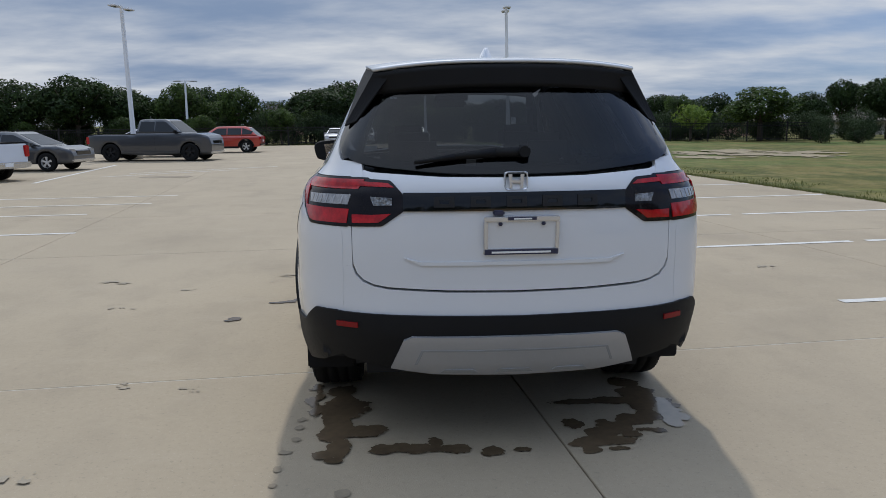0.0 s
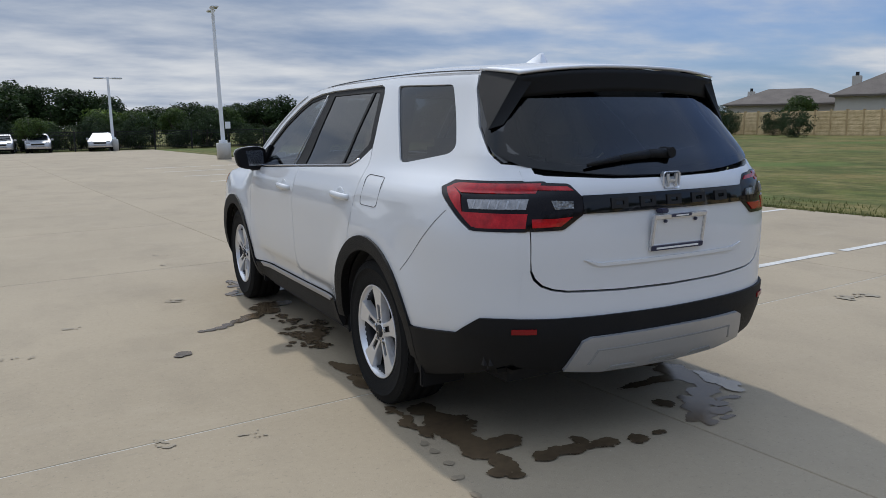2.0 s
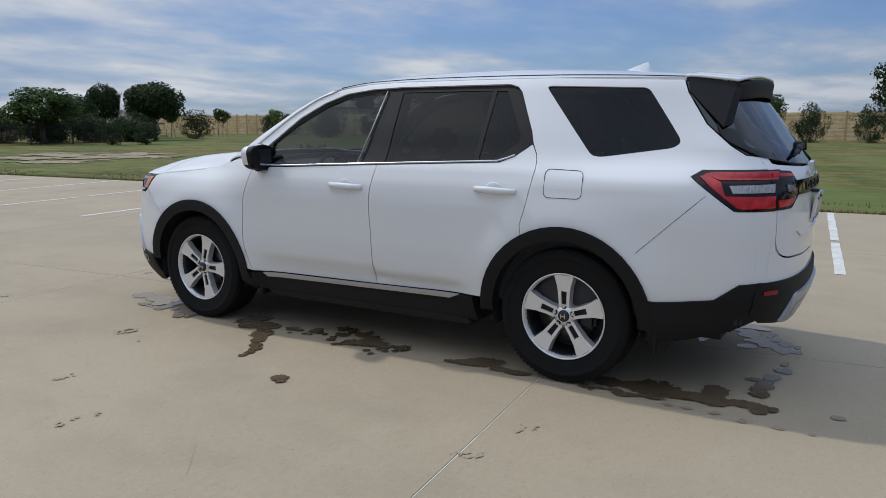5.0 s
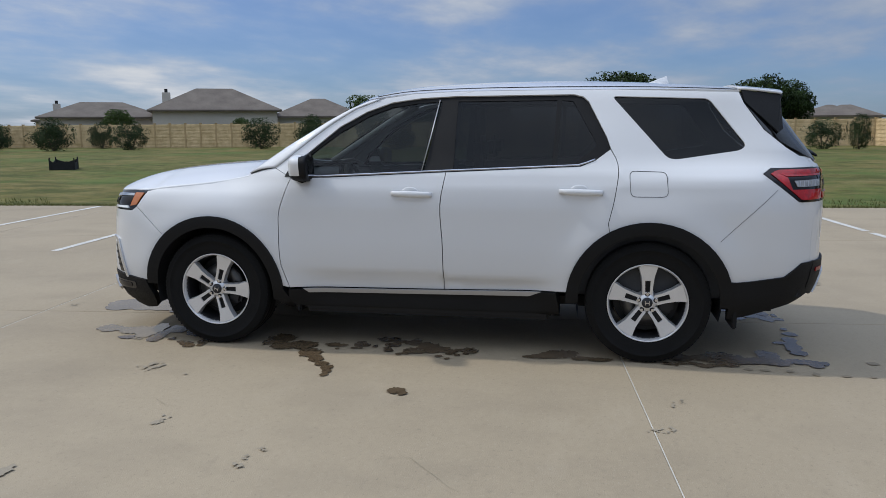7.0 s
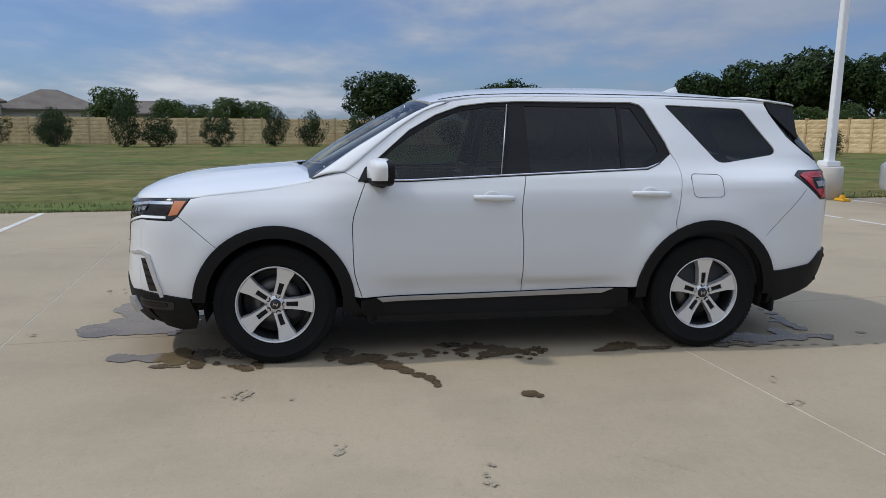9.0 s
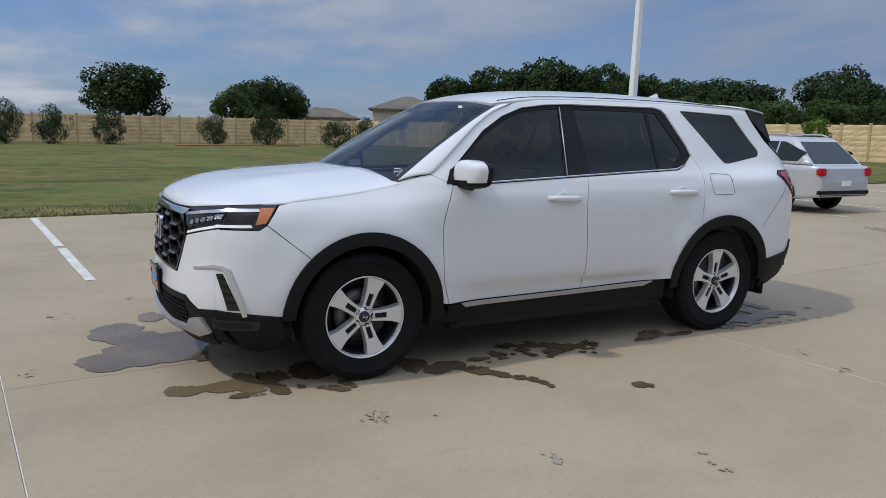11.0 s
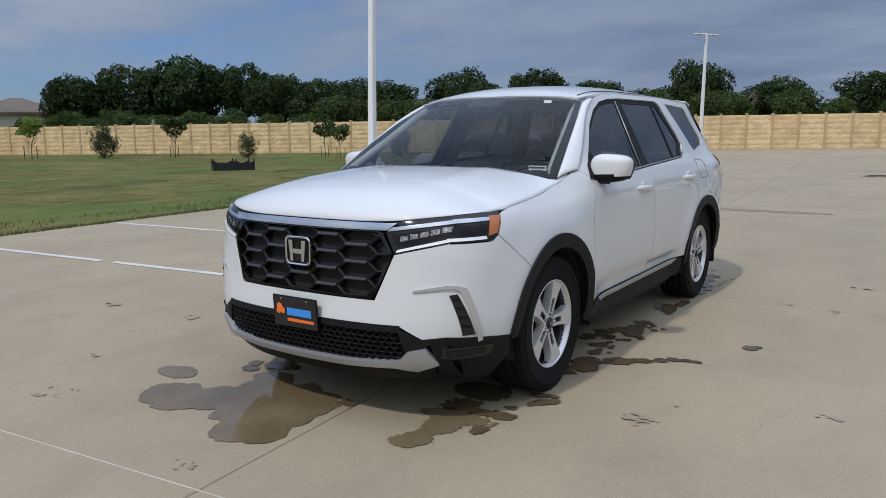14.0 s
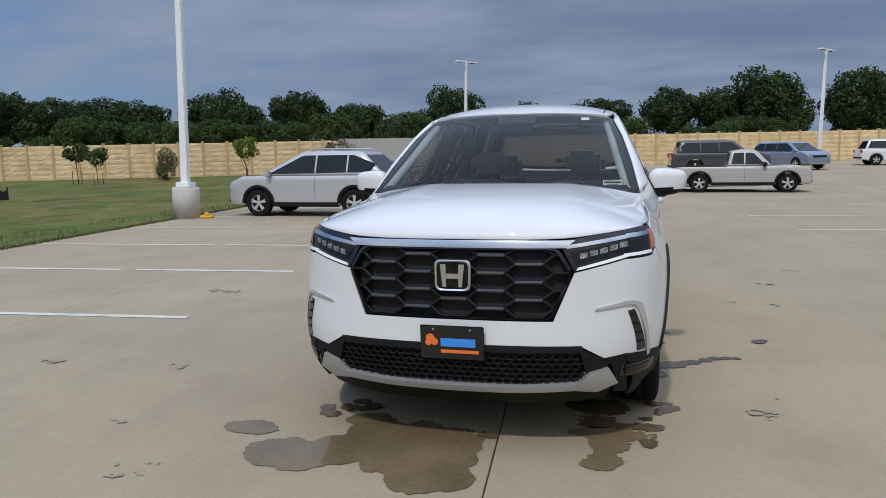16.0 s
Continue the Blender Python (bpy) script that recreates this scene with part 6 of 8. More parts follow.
def build_mirrors(car):
    for sgn in (-1, 1):
        m = new("door_mirror")
        m.parent = car
        tagged(m, "door mirror with a white cap and black foot")

        def shell(u, v, sgn=sgn, z0=0.0, z1=0.0):
            a, b = 2 * math.pi * u, math.pi * (v - 0.5)
            ca, sa, cb, sb = math.cos(a), math.sin(a), math.cos(b), math.sin(b)
            sq = lambda t, e: math.copysign(abs(t) ** e, t)
            x = 0.125 * sq(ca, 0.55) * sq(cb, 0.6)
            y = 0.085 * sq(sa, 0.7) * sq(cb, 0.6)
            z = 0.088 * sq(sb, 0.6)
            if y < -0.045:
                y = -0.045
            return x, y, z

        verts, faces = [], []
        nu, nv = 32, 16
        for j in range(nv + 1):
            for i in range(nu):
                x, y, z = shell(i / nu, j / nv)
                verts.append(Vector((sgn * (1.012 + x + 0.015 * (z / 0.09)), 0.795 + y - 0.06 * sgn * 0 - 0.10 * (x / 0.125) * 0.25, 1.238 + z * (1.0 - 0.12 * x / 0.125))))
        for j in range(nv):
            for i in range(nu):
                faces.append((j * nu + i, j * nu + (i + 1) % nu, (j + 1) * nu + (i + 1) % nu, (j + 1) * nu + i))
        up = [f for f in faces if sum(verts[i].z for i in f) / 4 > 1.198 and sum(verts[i].y for i in f) / 4 > 0.772]
        dn = [f for f in faces if f not in up]
        for nm, fs, mat, lb in (("mirror_cap", up, "white_car", "white mirror cap"), ("mirror_base", dn, "black", "black mirror base")):
            used = sorted({i for f in fs for i in f})
            idx = {i: k for k, i in enumerate(used)}
            bm = bmesh.new()
            bv = [bm.verts.new(verts[i]) for i in used]
            for f in fs:
                bm.faces.new([bv[idx[i]] for i in f])
            bmesh.ops.remove_doubles(bm, verts=bm.verts, dist=0.0005)
            bmesh.ops.recalc_face_normals(bm, faces=bm.faces)
            part(nm, bm, mat, m, lb, True)
        fr = rounded([(-0.112, -0.074), (0.112, -0.068), (0.115, 0.066), (-0.108, 0.078)], 0.035, 5)
        for nm, k, dy, mat in (("glass_frame", 1.0, 0.0, "black"), ("mirror_glass", 0.80, -0.004, "chrome")):
            bm = bmesh.new()
            face = bm.faces.new([bm.verts.new((sgn * (1.012 + a * k), 0.748 + dy - 0.025 * a, 1.238 + b * k)) for a, b in fr])
            bmesh.ops.solidify(bm, geom=[face], thickness=0.006)
            bmesh.ops.recalc_face_normals(bm, faces=bm.faces)
            part(nm, bm, mat, m)
        bm = bmesh.new()
        tube(bm, (sgn * 0.90, 0.835, 1.175), (sgn * 1.0, 0.80, 1.185), 0.032, 0.045, 12)
        part("arm", bm, "black", m, smooth=True)
        patch("sail", "left" if sgn < 0 else "right", [(0.945, 1.178), (0.90, 1.262), (0.78, 1.335), (0.765, 1.20), (0.80, 1.178)], "black", m, "", lift=0.006, thick=0.02, step=0.04)


def seat(bm, x, y, z, wide, h, rest=True):
    box(bm, (x - wide / 2, y - 0.26, z), (x + wide / 2, y + 0.26, z + 0.17), 0.05)
    lean = Matrix.Translation((x, y - 0.24, z + 0.10)) @ Matrix.Rotation(radians(-16), 4, "X") @ Matrix.Translation((-x, -(y - 0.24), -(z + 0.10)))
    box(bm, (x - wide / 2, y - 0.32, z + 0.08), (x + wide / 2, y - 0.18, z + 0.08 + h), 0.05, lean)


def build_cabin(car):
    cab = new("cabin")
    cab.parent = car
    tagged(cab, "black leather cabin")
    # dashboard
    def dash(u, v):
        a = u * 2 - 1
        y = interp(v, [0, 0.4, 0.7, 1], [1.25, 0.92, 0.80, 0.82]) - 0.12 * a * a * (1 - v)
        z = interp(v, [0, 0.4, 0.7, 1], [1.175, 1.155, 1.08, 0.75]) - 0.01 * a * a
        return Vector((a * 0.78, y, z))
    grid_mesh("dashboard", dash, 16, 10, "dash", cab, "black dashboard", 0.01)
    part("screen", box_bm((-0.14, 0.80, 1.10), (0.14, 0.83, 1.225), 0.01), "gloss", cab, "dark centre screen")
    bm = bmesh.new()
    for k in range(28):
        a, b = 2 * math.pi * k / 28, 2 * math.pi * (k + 1) / 28
        tube(bm, (0.185 * math.cos(a), 0, 0.185 * math.sin(a)), (0.185 * math.cos(b), 0, 0.185 * math.sin(b)), 0.016, 0.016, 8, False)
    tube(bm, (-0.17, 0, 0), (0.17, 0, 0), 0.018, 0.018, 8)
    tube(bm, (0, 0, 0), (0, 0, -0.17), 0.018, 0.018, 8)
    tube(bm, (0, -0.02, 0), (0, 0.25, -0.03), 0.055, 0.04, 12)
    bmesh.ops.transform(bm, matrix=pose(-0.385, 0.60, 1.06, -22), verts=bm.verts)
    part("steering_wheel", bm, "cabin", cab, "black steering wheel", True)
    for x in (-0.385, 0.385):
        for y, h, nm in ((0.12, 0.62, "front_seat"), (-0.80, 0.58, "rear_seat")):
            bm = bmesh.new()
            seat(bm, x, y, 0.55, 0.50 if y > 0 else 0.56, h)
            s = part(nm, bm, "seat", cab, "black leather seat")
            top = 0.55 + 0.08 + h
            bm = box_bm((x - 0.14, y - 0.50, top + 0.015), (x + 0.14, y - 0.39, top + 0.19), 0.045)
            part("headrest", bm, "seat", s)
    bm = bmesh.new()
    seat(bm, 0.0, -1.62, 0.60, 1.1, 0.48)
    part("third_row_seat", bm, "seat", cab)
    # linings
    grid_mesh("headliner", lambda u, v: Vector(((u * 2 - 1) * 0.60, 0.42 - 2.45 * v, roof_z((u * 2 - 1) * 0.60, 0.42 - 2.45 * v) - 0.035)), 12, 16, "trim_grey", cab, "grey headliner", 0.008)
    for sgn in (-1, 1):
        part("door_card", box_bm((min(sgn * 0.83, sgn * 0.875), -2.15, 0.42), (max(sgn * 0.83, sgn * 0.875), 0.98, 1.165), 0.02), "dash", cab)
        bm = bmesh.new()
        pts = [Vector((sgn * 0.78, 1.20, 1.20)), Vector((sgn * 0.70, 0.86, 1.40)), Vector((sgn * 0.635, 0.56, 1.58)), Vector((sgn * 0.60, 0.36, 1.67))]
        for a, b in zip(pts, pts[1:]):
            tube(bm, a, b, 0.028, 0.028, 8)
        part("inner_pillar", bm, "trim_grey", cab, "grey pillar trim", True)
        bm = bmesh.new()
        tube(bm, (sgn * 0.83, -0.13, 1.15), (sgn * 0.615, -0.18, 1.66), 0.045, 0.045, 8)
        part("inner_pillar", bm, "cabin", cab, smooth=True)
        bm = bmesh.new()
        tube(bm, (sgn * 0.76, -1.34, 1.25), (sgn * 0.59, -1.14, 1.66), 0.05, 0.05, 8)
        part("inner_pillar", bm, "cabin", cab, smooth=True)
    part("firewall", box_bm((-0.62, 0.86, 0.40), (0.62, 2.28, 1.0), 0.1), "cabin", cab)
    part("cargo_floor", box_bm((-0.84, -2.38, 0.42), (0.84, 0.9, 0.56), 0.02), "cabin", cab)
    part("mirror_inside", box_bm((-0.12, 0.60, 1.585), (0.12, 0.63, 1.645), 0.015), "cabin", cab, "inside mirror")
    # price card on the dashboard, under the glass
    t = part("windscreen_card", box_bm((-0.74, 1.155, 1.222), (-0.625, 1.160, 1.262), 0.0), "paper", cab, "white stock card with bars")
    part("text_bar", box_bm((-0.735, 1.161, 1.246), (-0.63, 1.163, 1.257)), "ink", t)
    part("text_bar", box_bm((-0.72, 1.161, 1.230), (-0.65, 1.163, 1.238)), "ink", t)
    part("sticker", box_bm((-0.50, 0.60, 1.655), (-0.445, 0.603, 1.672)), "paper", cab)


build_car()


# ---- water left under the car ----
def pool_mesh(blobs, seed, rough=0.5, cell=0.018, z=0.0042, fill=1.12, fine=1.0):
    """A flat, ragged pool: overlapping rounds with a noisy rim, cut out cell by cell."""
    x0, x1 = min(b[0] - b[2] for b in blobs) - 0.1, max(b[0] + b[2] for b in blobs) + 0.1
    y0, y1 = min(b[1] - b[3] for b in blobs) - 0.1, max(b[1] + b[3] for b in blobs) + 0.1
    nx, ny = int((x1 - x0) / cell) + 1, int((y1 - y0) / cell) + 1

    size = sum(min(b[2], b[3]) for b in blobs) / len(blobs)
    f1, f2, f3 = 0.75 * fine / size, 2.0 * fine / size, 5.0 * fine / size

    def field(x, y):
        f = max(fill - math.hypot((x - bx) / rx, (y - by) / ry) for bx, by, rx, ry in blobs)
        n = noise.noise((x * f1, y * f1, seed)) * 0.6 + noise.noise((x * f2, y * f2, seed + 9)) * 0.42 + noise.noise((x * f3, y * f3, seed + 3)) * 0.30
        return f + 1.3 * rough * n

    vals = [[field(x0 + i * cell, y0 + j * cell) for i in range(nx + 1)] for j in range(ny + 1)]
    verts, faces, seen = [], [], {}

    def vert(key, x, y):
        if key not in seen:
            seen[key] = len(verts)
            verts.append((x, y, z + 0.0003 * (seed % 14)))
        return seen[key]

    for j in range(ny):
        for i in range(nx):
            c = [(i, j), (i + 1, j), (i + 1, j + 1), (i, j + 1)]
            v = [vals[b][a] for a, b in c]
            if max(v) <= 0:
                continue
            ring = []
            for k in range(4):
                (a, b), (a2, b2) = c[k], c[(k + 1) % 4]
                if v[k] > 0:
                    ring.append(vert((a, b), x0 + a * cell, y0 + b * cell))
                if (v[k] > 0) != (v[(k + 1) % 4] > 0):
                    t = v[k] / (v[k] - v[(k + 1) % 4])
                    ring.append(vert(tuple(sorted(((a, b), (a2, b2)))), x0 + (a + (a2 - a) * t) * cell, y0 + (b + (b2 - b) * t) * cell))
            if len(ring) > 2:
                faces.append(ring)
    return verts, faces


def pieces(verts, faces):
    """The separate pools of one field, largest first, without the smallest specks."""
    root = list(range(len(verts)))

    def find(i):
        while root[i] != i:
            root[i] = root[root[i]]
            i = root[i]
        return i

    for f in faces:
        for i in f[1:]:
            root[find(i)] = find(f[0])
    sets = {}
    for f in faces:
        sets.setdefault(find(f[0]), []).append(f)
    out = []
    for fs in sorted(sets.values(), key=len, reverse=True):
        if len(fs) > 3:
            used = sorted({i for f in fs for i in f})
            idx = {i: k for k, i in enumerate(used)}
            out.append(([verts[i] for i in used], [[idx[i] for i in f] for f in fs]))
    return out


def puddle(name, blobs, mat, label, seed, rough=0.5, cell=0.018, z=0.0042):
    for v, f in pieces(*pool_mesh(blobs, seed, rough, cell, z)):
        tagged(mesh_of(name, v, f, mat), label, name.replace("_", " "), "wet marks on the paving" if name == "puddle" else "stains on the paving")


def drips(points, r, mat, label, seed):
    rnd = random.Random(seed)
    puddle("puddle", [(x, y, r * rnd.uniform(0.6, 1.5), r * rnd.uniform(0.6, 1.5)) for x, y in points], mat, label, seed, 0.6, 0.008)


def trail(a, b, n, spread, seed):
    rnd = random.Random(seed)
    return [(a[0] + (b[0] - a[0]) * k / (n - 1) + rnd.gauss(0, spread), a[1] + (b[1] - a[1]) * k / (n - 1) + rnd.gauss(0, spread)) for k in range(n)]


WETL = "dark wet patch of water on the concrete"
DRIP = "scattered drips of water on the concrete"
puddle("puddle", [(0.76, 2.72, 0.23, 0.18), (0.57, 2.62, 0.17, 0.18), (0.45, 2.44, 0.15, 0.27), (0.25, 2.51, 0.20, 0.32), (0.08, 2.54, 0.19, 0.30), (0.07, 2.81, 0.17, 0.18), (-0.02, 2.82, 0.12, 0.14), (0.56, 2.19, 0.12, 0.09)], "pool", "large shallow brown puddle on the concrete before the bumper", 1, 0.30, 0.014)
puddle("puddle", [(1.14, 2.44, 0.13, 0.09)], "pool", WETL, 2, 0.4, 0.01)
puddle("puddle", [(-0.73, 2.13, 0.18, 0.08), (-0.73, 2.25, 0.09, 0.13), (-0.72, 2.49, 0.085, 0.09), (-0.66, 2.54, 0.05, 0.04), (-0.72, 2.37, 0.05, 0.08)], "pool", WETL, 3, 0.45, 0.009)
puddle("puddle", [(-0.64, 1.72, 0.16, 0.13)], "wet", WETL, 4, 0.4, 0.009)
puddle("puddle", [(-0.66, 1.97, 0.10, 0.08), (-0.81, 2.01, 0.08, 0.045), (-0.92, 1.99, 0.07, 0.055)], "wet", WETL, 17, 0.5, 0.009)
drips([(-1.05, 1.66), (-0.92, 2.22), (-1.00, 1.70), (-0.97, 1.76), (-0.94, 1.60), (-1.01, 1.58), (-0.90, 1.86)], 0.032, "wet", DRIP, 5)
drips([(0.80, 2.15), (0.84, 2.14), (0.89, 2.05), (0.86, 2.06), (0.76, 2.03), (0.72, 2.04), (0.65, 2.03), (0.59, 1.99), (0.62, 2.0), (0.63, 1.96), (0.71, 1.92), (-0.12, 2.29), (-0.09, 2.29)], 0.036, "wet", DRIP, 6)
puddle("puddle", [(-0.96, 0.99, 0.07, 0.09), (-0.85, 1.12, 0.09, 0.05), (-0.77, 1.08, 0.10, 0.09), (-0.90, 0.87, 0.09, 0.10), (-1.06, 0.76, 0.08, 0.07), (-1.15, 0.70, 0.05, 0.045), (-1.22, 0.65, 0.045, 0.045), (-1.29, 0.59, 0.04, 0.04), (-1.36, 0.53, 0.045, 0.035), (-1.43, 0.51, 0.04, 0.024), (-1.50, 0.50, 0.028, 0.022)], "wet", WETL, 7, 0.5, 0.009)
drips([(-0.86, 0.65), (-0.87, 0.60), (-0.84, 0.43), (-0.82, 0.47), (-0.68, 0.34), (-0.67, 0.27), (-0.72, 0.20), (-0.75, 0.14), (-0.78, 0.08), (-0.75, 0.02), (-0.84, 0.04), (-0.86, -0.03), (-0.82, -0.08), (-0.85, -0.13), (-0.89, -0.12), (-0.88, -0.18), (-0.86, -0.29), (-0.87, -0.33), (-0.93, 0.09), (-0.94, 0.05), (-0.80, 0.24), (-0.70, 0.10), (-0.78, -0.02), (-0.92, -0.06)], 0.043, "wet", DRIP, 8)
drips(trail((-0.90, 0.60), (-0.95, -0.32), 20, 0.05, 3), 0.02, "wet", DRIP, 18)
puddle("puddle", [(-0.84, -0.93, 0.08, 0.09), (-0.86, -0.86, 0.06, 0.08), (-0.91, -0.80, 0.04, 0.10), (-0.92, -0.72, 0.03, 0.05), (-0.91, -1.05, 0.035, 0.07), (-0.92, -1.15, 0.035, 0.09)], "wet", WETL, 9, 0.5, 0.009)
puddle("puddle", [(-1.71, -0.01, 0.045, 0.045), (-1.74, -0.05, 0.035, 0.028)], "wet", WETL, 10, 0.5, 0.007)
puddle("puddle", [(-0.79, -1.68, 0.07, 0.08), (-0.78, -1.82, 0.06, 0.08), (-0.78, -1.94, 0.13, 0.12), (-0.88, -1.95, 0.05, 0.05), (-0.79, -2.10, 0.07, 0.10), (-0.79, -2.25, 0.07, 0.13), (-0.64, -2.25, 0.10, 0.06), (-0.76, -2.42, 0.05, 0.11), (-0.81, -2.50, 0.05, 0.04), (-0.78, -2.56, 0.04, 0.03)], "wet", WETL, 11, 0.5, 0.009)
drips(trail((-0.93, -1.60), (-0.94, -1.95), 9, 0.02, 4), 0.026, "wet", DRIP, 12)
puddle("puddle", [(-0.55, -2.46, 0.07, 0.05), (-0.48, -2.45, 0.05, 0.045)], "wet", WETL, 13, 0.45, 0.007)
puddle("puddle", [(-0.40, -2.47, 0.06, 0.05), (-0.34, -2.47, 0.04, 0.035)], "wet", WETL, 19, 0.45, 0.007)
drips([(-0.25, -2.48), (-0.21, -2.48), (-0.09, -2.53), (-0.06, -2.52), (0.07, -2.51), (-0.32, -2.40)], 0.032, "wet", DRIP, 20)
puddle("puddle", [(0.78, -1.68, 0.08, 0.07), (0.80, -1.84, 0.09, 0.09), (0.65, -1.95, 0.13, 0.045), (0.48, -1.95, 0.15, 0.035), (0.80, -2.01, 0.08, 0.14), (0.79, -2.16, 0.08, 0.07), (0.68, -2.21, 0.09, 0.07), (0.56, -2.29, 0.08, 0.06), (0.48, -2.36, 0.08, 0.06), (0.41, -2.46, 0.09, 0.06), (0.38, -2.55, 0.05, 0.03)], "wet", WETL, 14, 0.5, 0.009)
puddle("puddle", [(0.54, -2.46, 0.07, 0.04), (0.61, -2.39, 0.05, 0.035)], "wet", WETL, 21, 0.5, 0.007)
drips([(0.69, -2.34), (0.75, -2.36), (0.50, -2.54), (0.36, -2.22), (0.37, -2.25), (0.51, -2.22), (0.92, -1.98), (0.95, -2.05)], 0.03, "wet", DRIP, 15)
puddle("puddle", [(0.88, -2.12, 0.06, 0.10), (0.90, -2.0, 0.03, 0.06), (0.86, -2.26, 0.04, 0.06), (0.93, -2.20, 0.03, 0.05)], "film", "thin film of clear water drying on the concrete", 22, 0.4, 0.008)
drips([(-0.97, -2.07), (-0.97, -2.31), (-0.97, -2.17), (-1.01, -2.62), (-1.01, -2.77), (-0.94, -1.85), (-1.0, -2.45), (-0.72, -2.86)], 0.022, "damp", "small damp spots on the concrete", 16)
# scuffs and stains: grey smudges broken into flecks
sv, sf = [], []
for k, (x, y, rx, ry) in enumerate(((-1.52, 1.67, 0.09, 0.08), (-1.62, 1.37, 0.04, 0.05), (-0.02, 3.29, 0.07, 0.05), (-2.08, -1.45, 0.08, 0.08), (-2.36, 1.10, 0.06, 0.06), (-1.66, -1.56, 0.07, 0.07), (-1.35, 3.49, 0.05, 0.07), (1.41, 3.10, 0.13, 0.10), (2.22, 1.49, 0.09, 0.08), (-1.58, 1.62, 0.08, 0.06), (1.89, 2.54, 0.07, 0.04), (3.22, 1.55, 0.18, 0.10), (3.43, -1.15, 0.19, 0.18), (-3.18, 1.54, 0.16, 0.16), (-2.75, 0.45, 0.12, 0.07), (-2.2, -2.6, 0.14, 0.08), (-1.3, 4.2, 0.10, 0.08), (-3.0, 3.1, 0.10, 0.06), (1.9, -3.2, 0.16, 0.10), (-2.6, -3.6, 0.12, 0.08))):
    v, f = pool_mesh([(x, y, rx * 1.9, ry * 1.9), (x + rx, y - ry * 0.6, rx * 0.8, ry * 0.6)], 40 + k, 0.85, 0.007, 0.0042, 0.12, 1.6)
    sf += [[i + len(sv) for i in q] for q in f]
    sv += v
tagged(mesh_of("scuff_marks", sv, sf, "scuff"), "faint grey scuff flecks scattered over the concrete", "scuff marks", kind="stuff")
puddle("stain", [(-2.6, -21.8, 1.9, 0.55), (-1.4, -22.4, 1.0, 0.3)], "damp", "faint dark stain on the concrete", 71, 0.5, 0.06, 0.14)
puddle("puddle", [(1.0, -9.4, 1.9, 0.18), (2.0, -9.2, 0.8, 0.14)], "damp", "long damp streak on the concrete", 72, 0.5, 0.04)
puddle("stain", [(-7.0, 16.5, 0.7, 0.35)], "damp", "faint dark stain on the concrete", 73, 0.4, 0.04)


for v, f in pieces(*pool_mesh([(12.9, 26.8, 1.5, 2.2), (15.3, 28.6, 1.8, 2.4), (14.8, 25.0, 1.9, 2.2), (15.8, 23.8, 1.5, 2.0), (11.6, 23.5, 1.1, 1.5), (17.5, 26.5, 1.5, 1.6)], 73, 1.1, 0.07, 0.012, 0.75, 2.2))[:14]:
    tagged(mesh_of("bare_soil", v, f, "sand"), "bare sandy patch showing through the thin lawn", "bare soil", "bare patches in the lawn")
# hairline cracks in the slabs
def crack(x, y, a, length, seed):
    rnd = random.Random(seed)
    verts, faces = [], []
    n = int(length / 0.05)
    for i in range(n + 1):
        a += rnd.gauss(0, 0.35)
        a *= 0.97
        x, y = x + 0.05 * math.cos(a), y + 0.05 * math.sin(a)
        w = rnd.uniform(0.0003, 0.0009)
        verts += [(x - math.sin(a) * w, y + math.cos(a) * w, 0.0041), (x + math.sin(a) * w, y - math.cos(a) * w, 0.0041)]
    for i in range(n):
        faces.append((2 * i, 2 * i + 1, 2 * i + 3, 2 * i + 2))
    tagged(mesh_of("crack", verts, faces, "damp"), "hairline crack across the concrete", "crack", "cracks in the paving")


for k, c in enumerate(((-2.1, 1.0, 2.2, 0.7), (-2.9, -0.6, 0.2, 0.6))):
    crack(*c, k)


# ---- trees ----
def leaf_cloud(lobes, count, size, seed, flat=0.6):
    """Many small leaf clumps spread through overlapping lobes, denser at their rims."""
    rnd = random.Random(seed)
    verts, faces = [], []
    weight = [l[3] * l[4] * l[5] for l in lobes]
    for _ in range(count):
        x, y, z, rx, ry, rz = rnd.choices(lobes, weight)[0]
        d = Vector((rnd.gauss(0, 1), rnd.gauss(0, 1), rnd.gauss(0, 1))).normalized()
        r = rnd.uniform(0.45, 1.0) ** 0.5
        k = 1 + 0.28 * noise.noise((d.x * 2.2 + seed, d.y * 2.2, d.z * 2.2 + x))
        p = Vector((x + d.x * rx * r * k, y + d.y * ry * r * k, z + d.z * rz * r * k))
        if noise.noise((p.x * 1.1, p.y * 1.1, p.z * 1.1 + seed)) < -0.28:
            continue
        s = size * rnd.uniform(0.5, 1.25)
        nrm = (d + Vector((rnd.gauss(0, 0.6), rnd.gauss(0, 0.6), rnd.gauss(0, 0.6) + 0.3))).normalized()
        q = nrm.to_track_quat("Z", "Y").to_matrix() @ Matrix.Rotation(rnd.uniform(0, 6.28), 3, "Z")
        i = len(verts)
        for a, b, c in ((-s, -s * 0.1, 0), (-s * 0.05, -s * flat, s * 0.12), (s, s * 0.1, -s * 0.1), (s * 0.1, s * flat, s * 0.1)):
            verts.append(p + q @ Vector((a, b, c)))
        faces.append((i, i + 1, i + 2, i + 3))
    return verts, faces


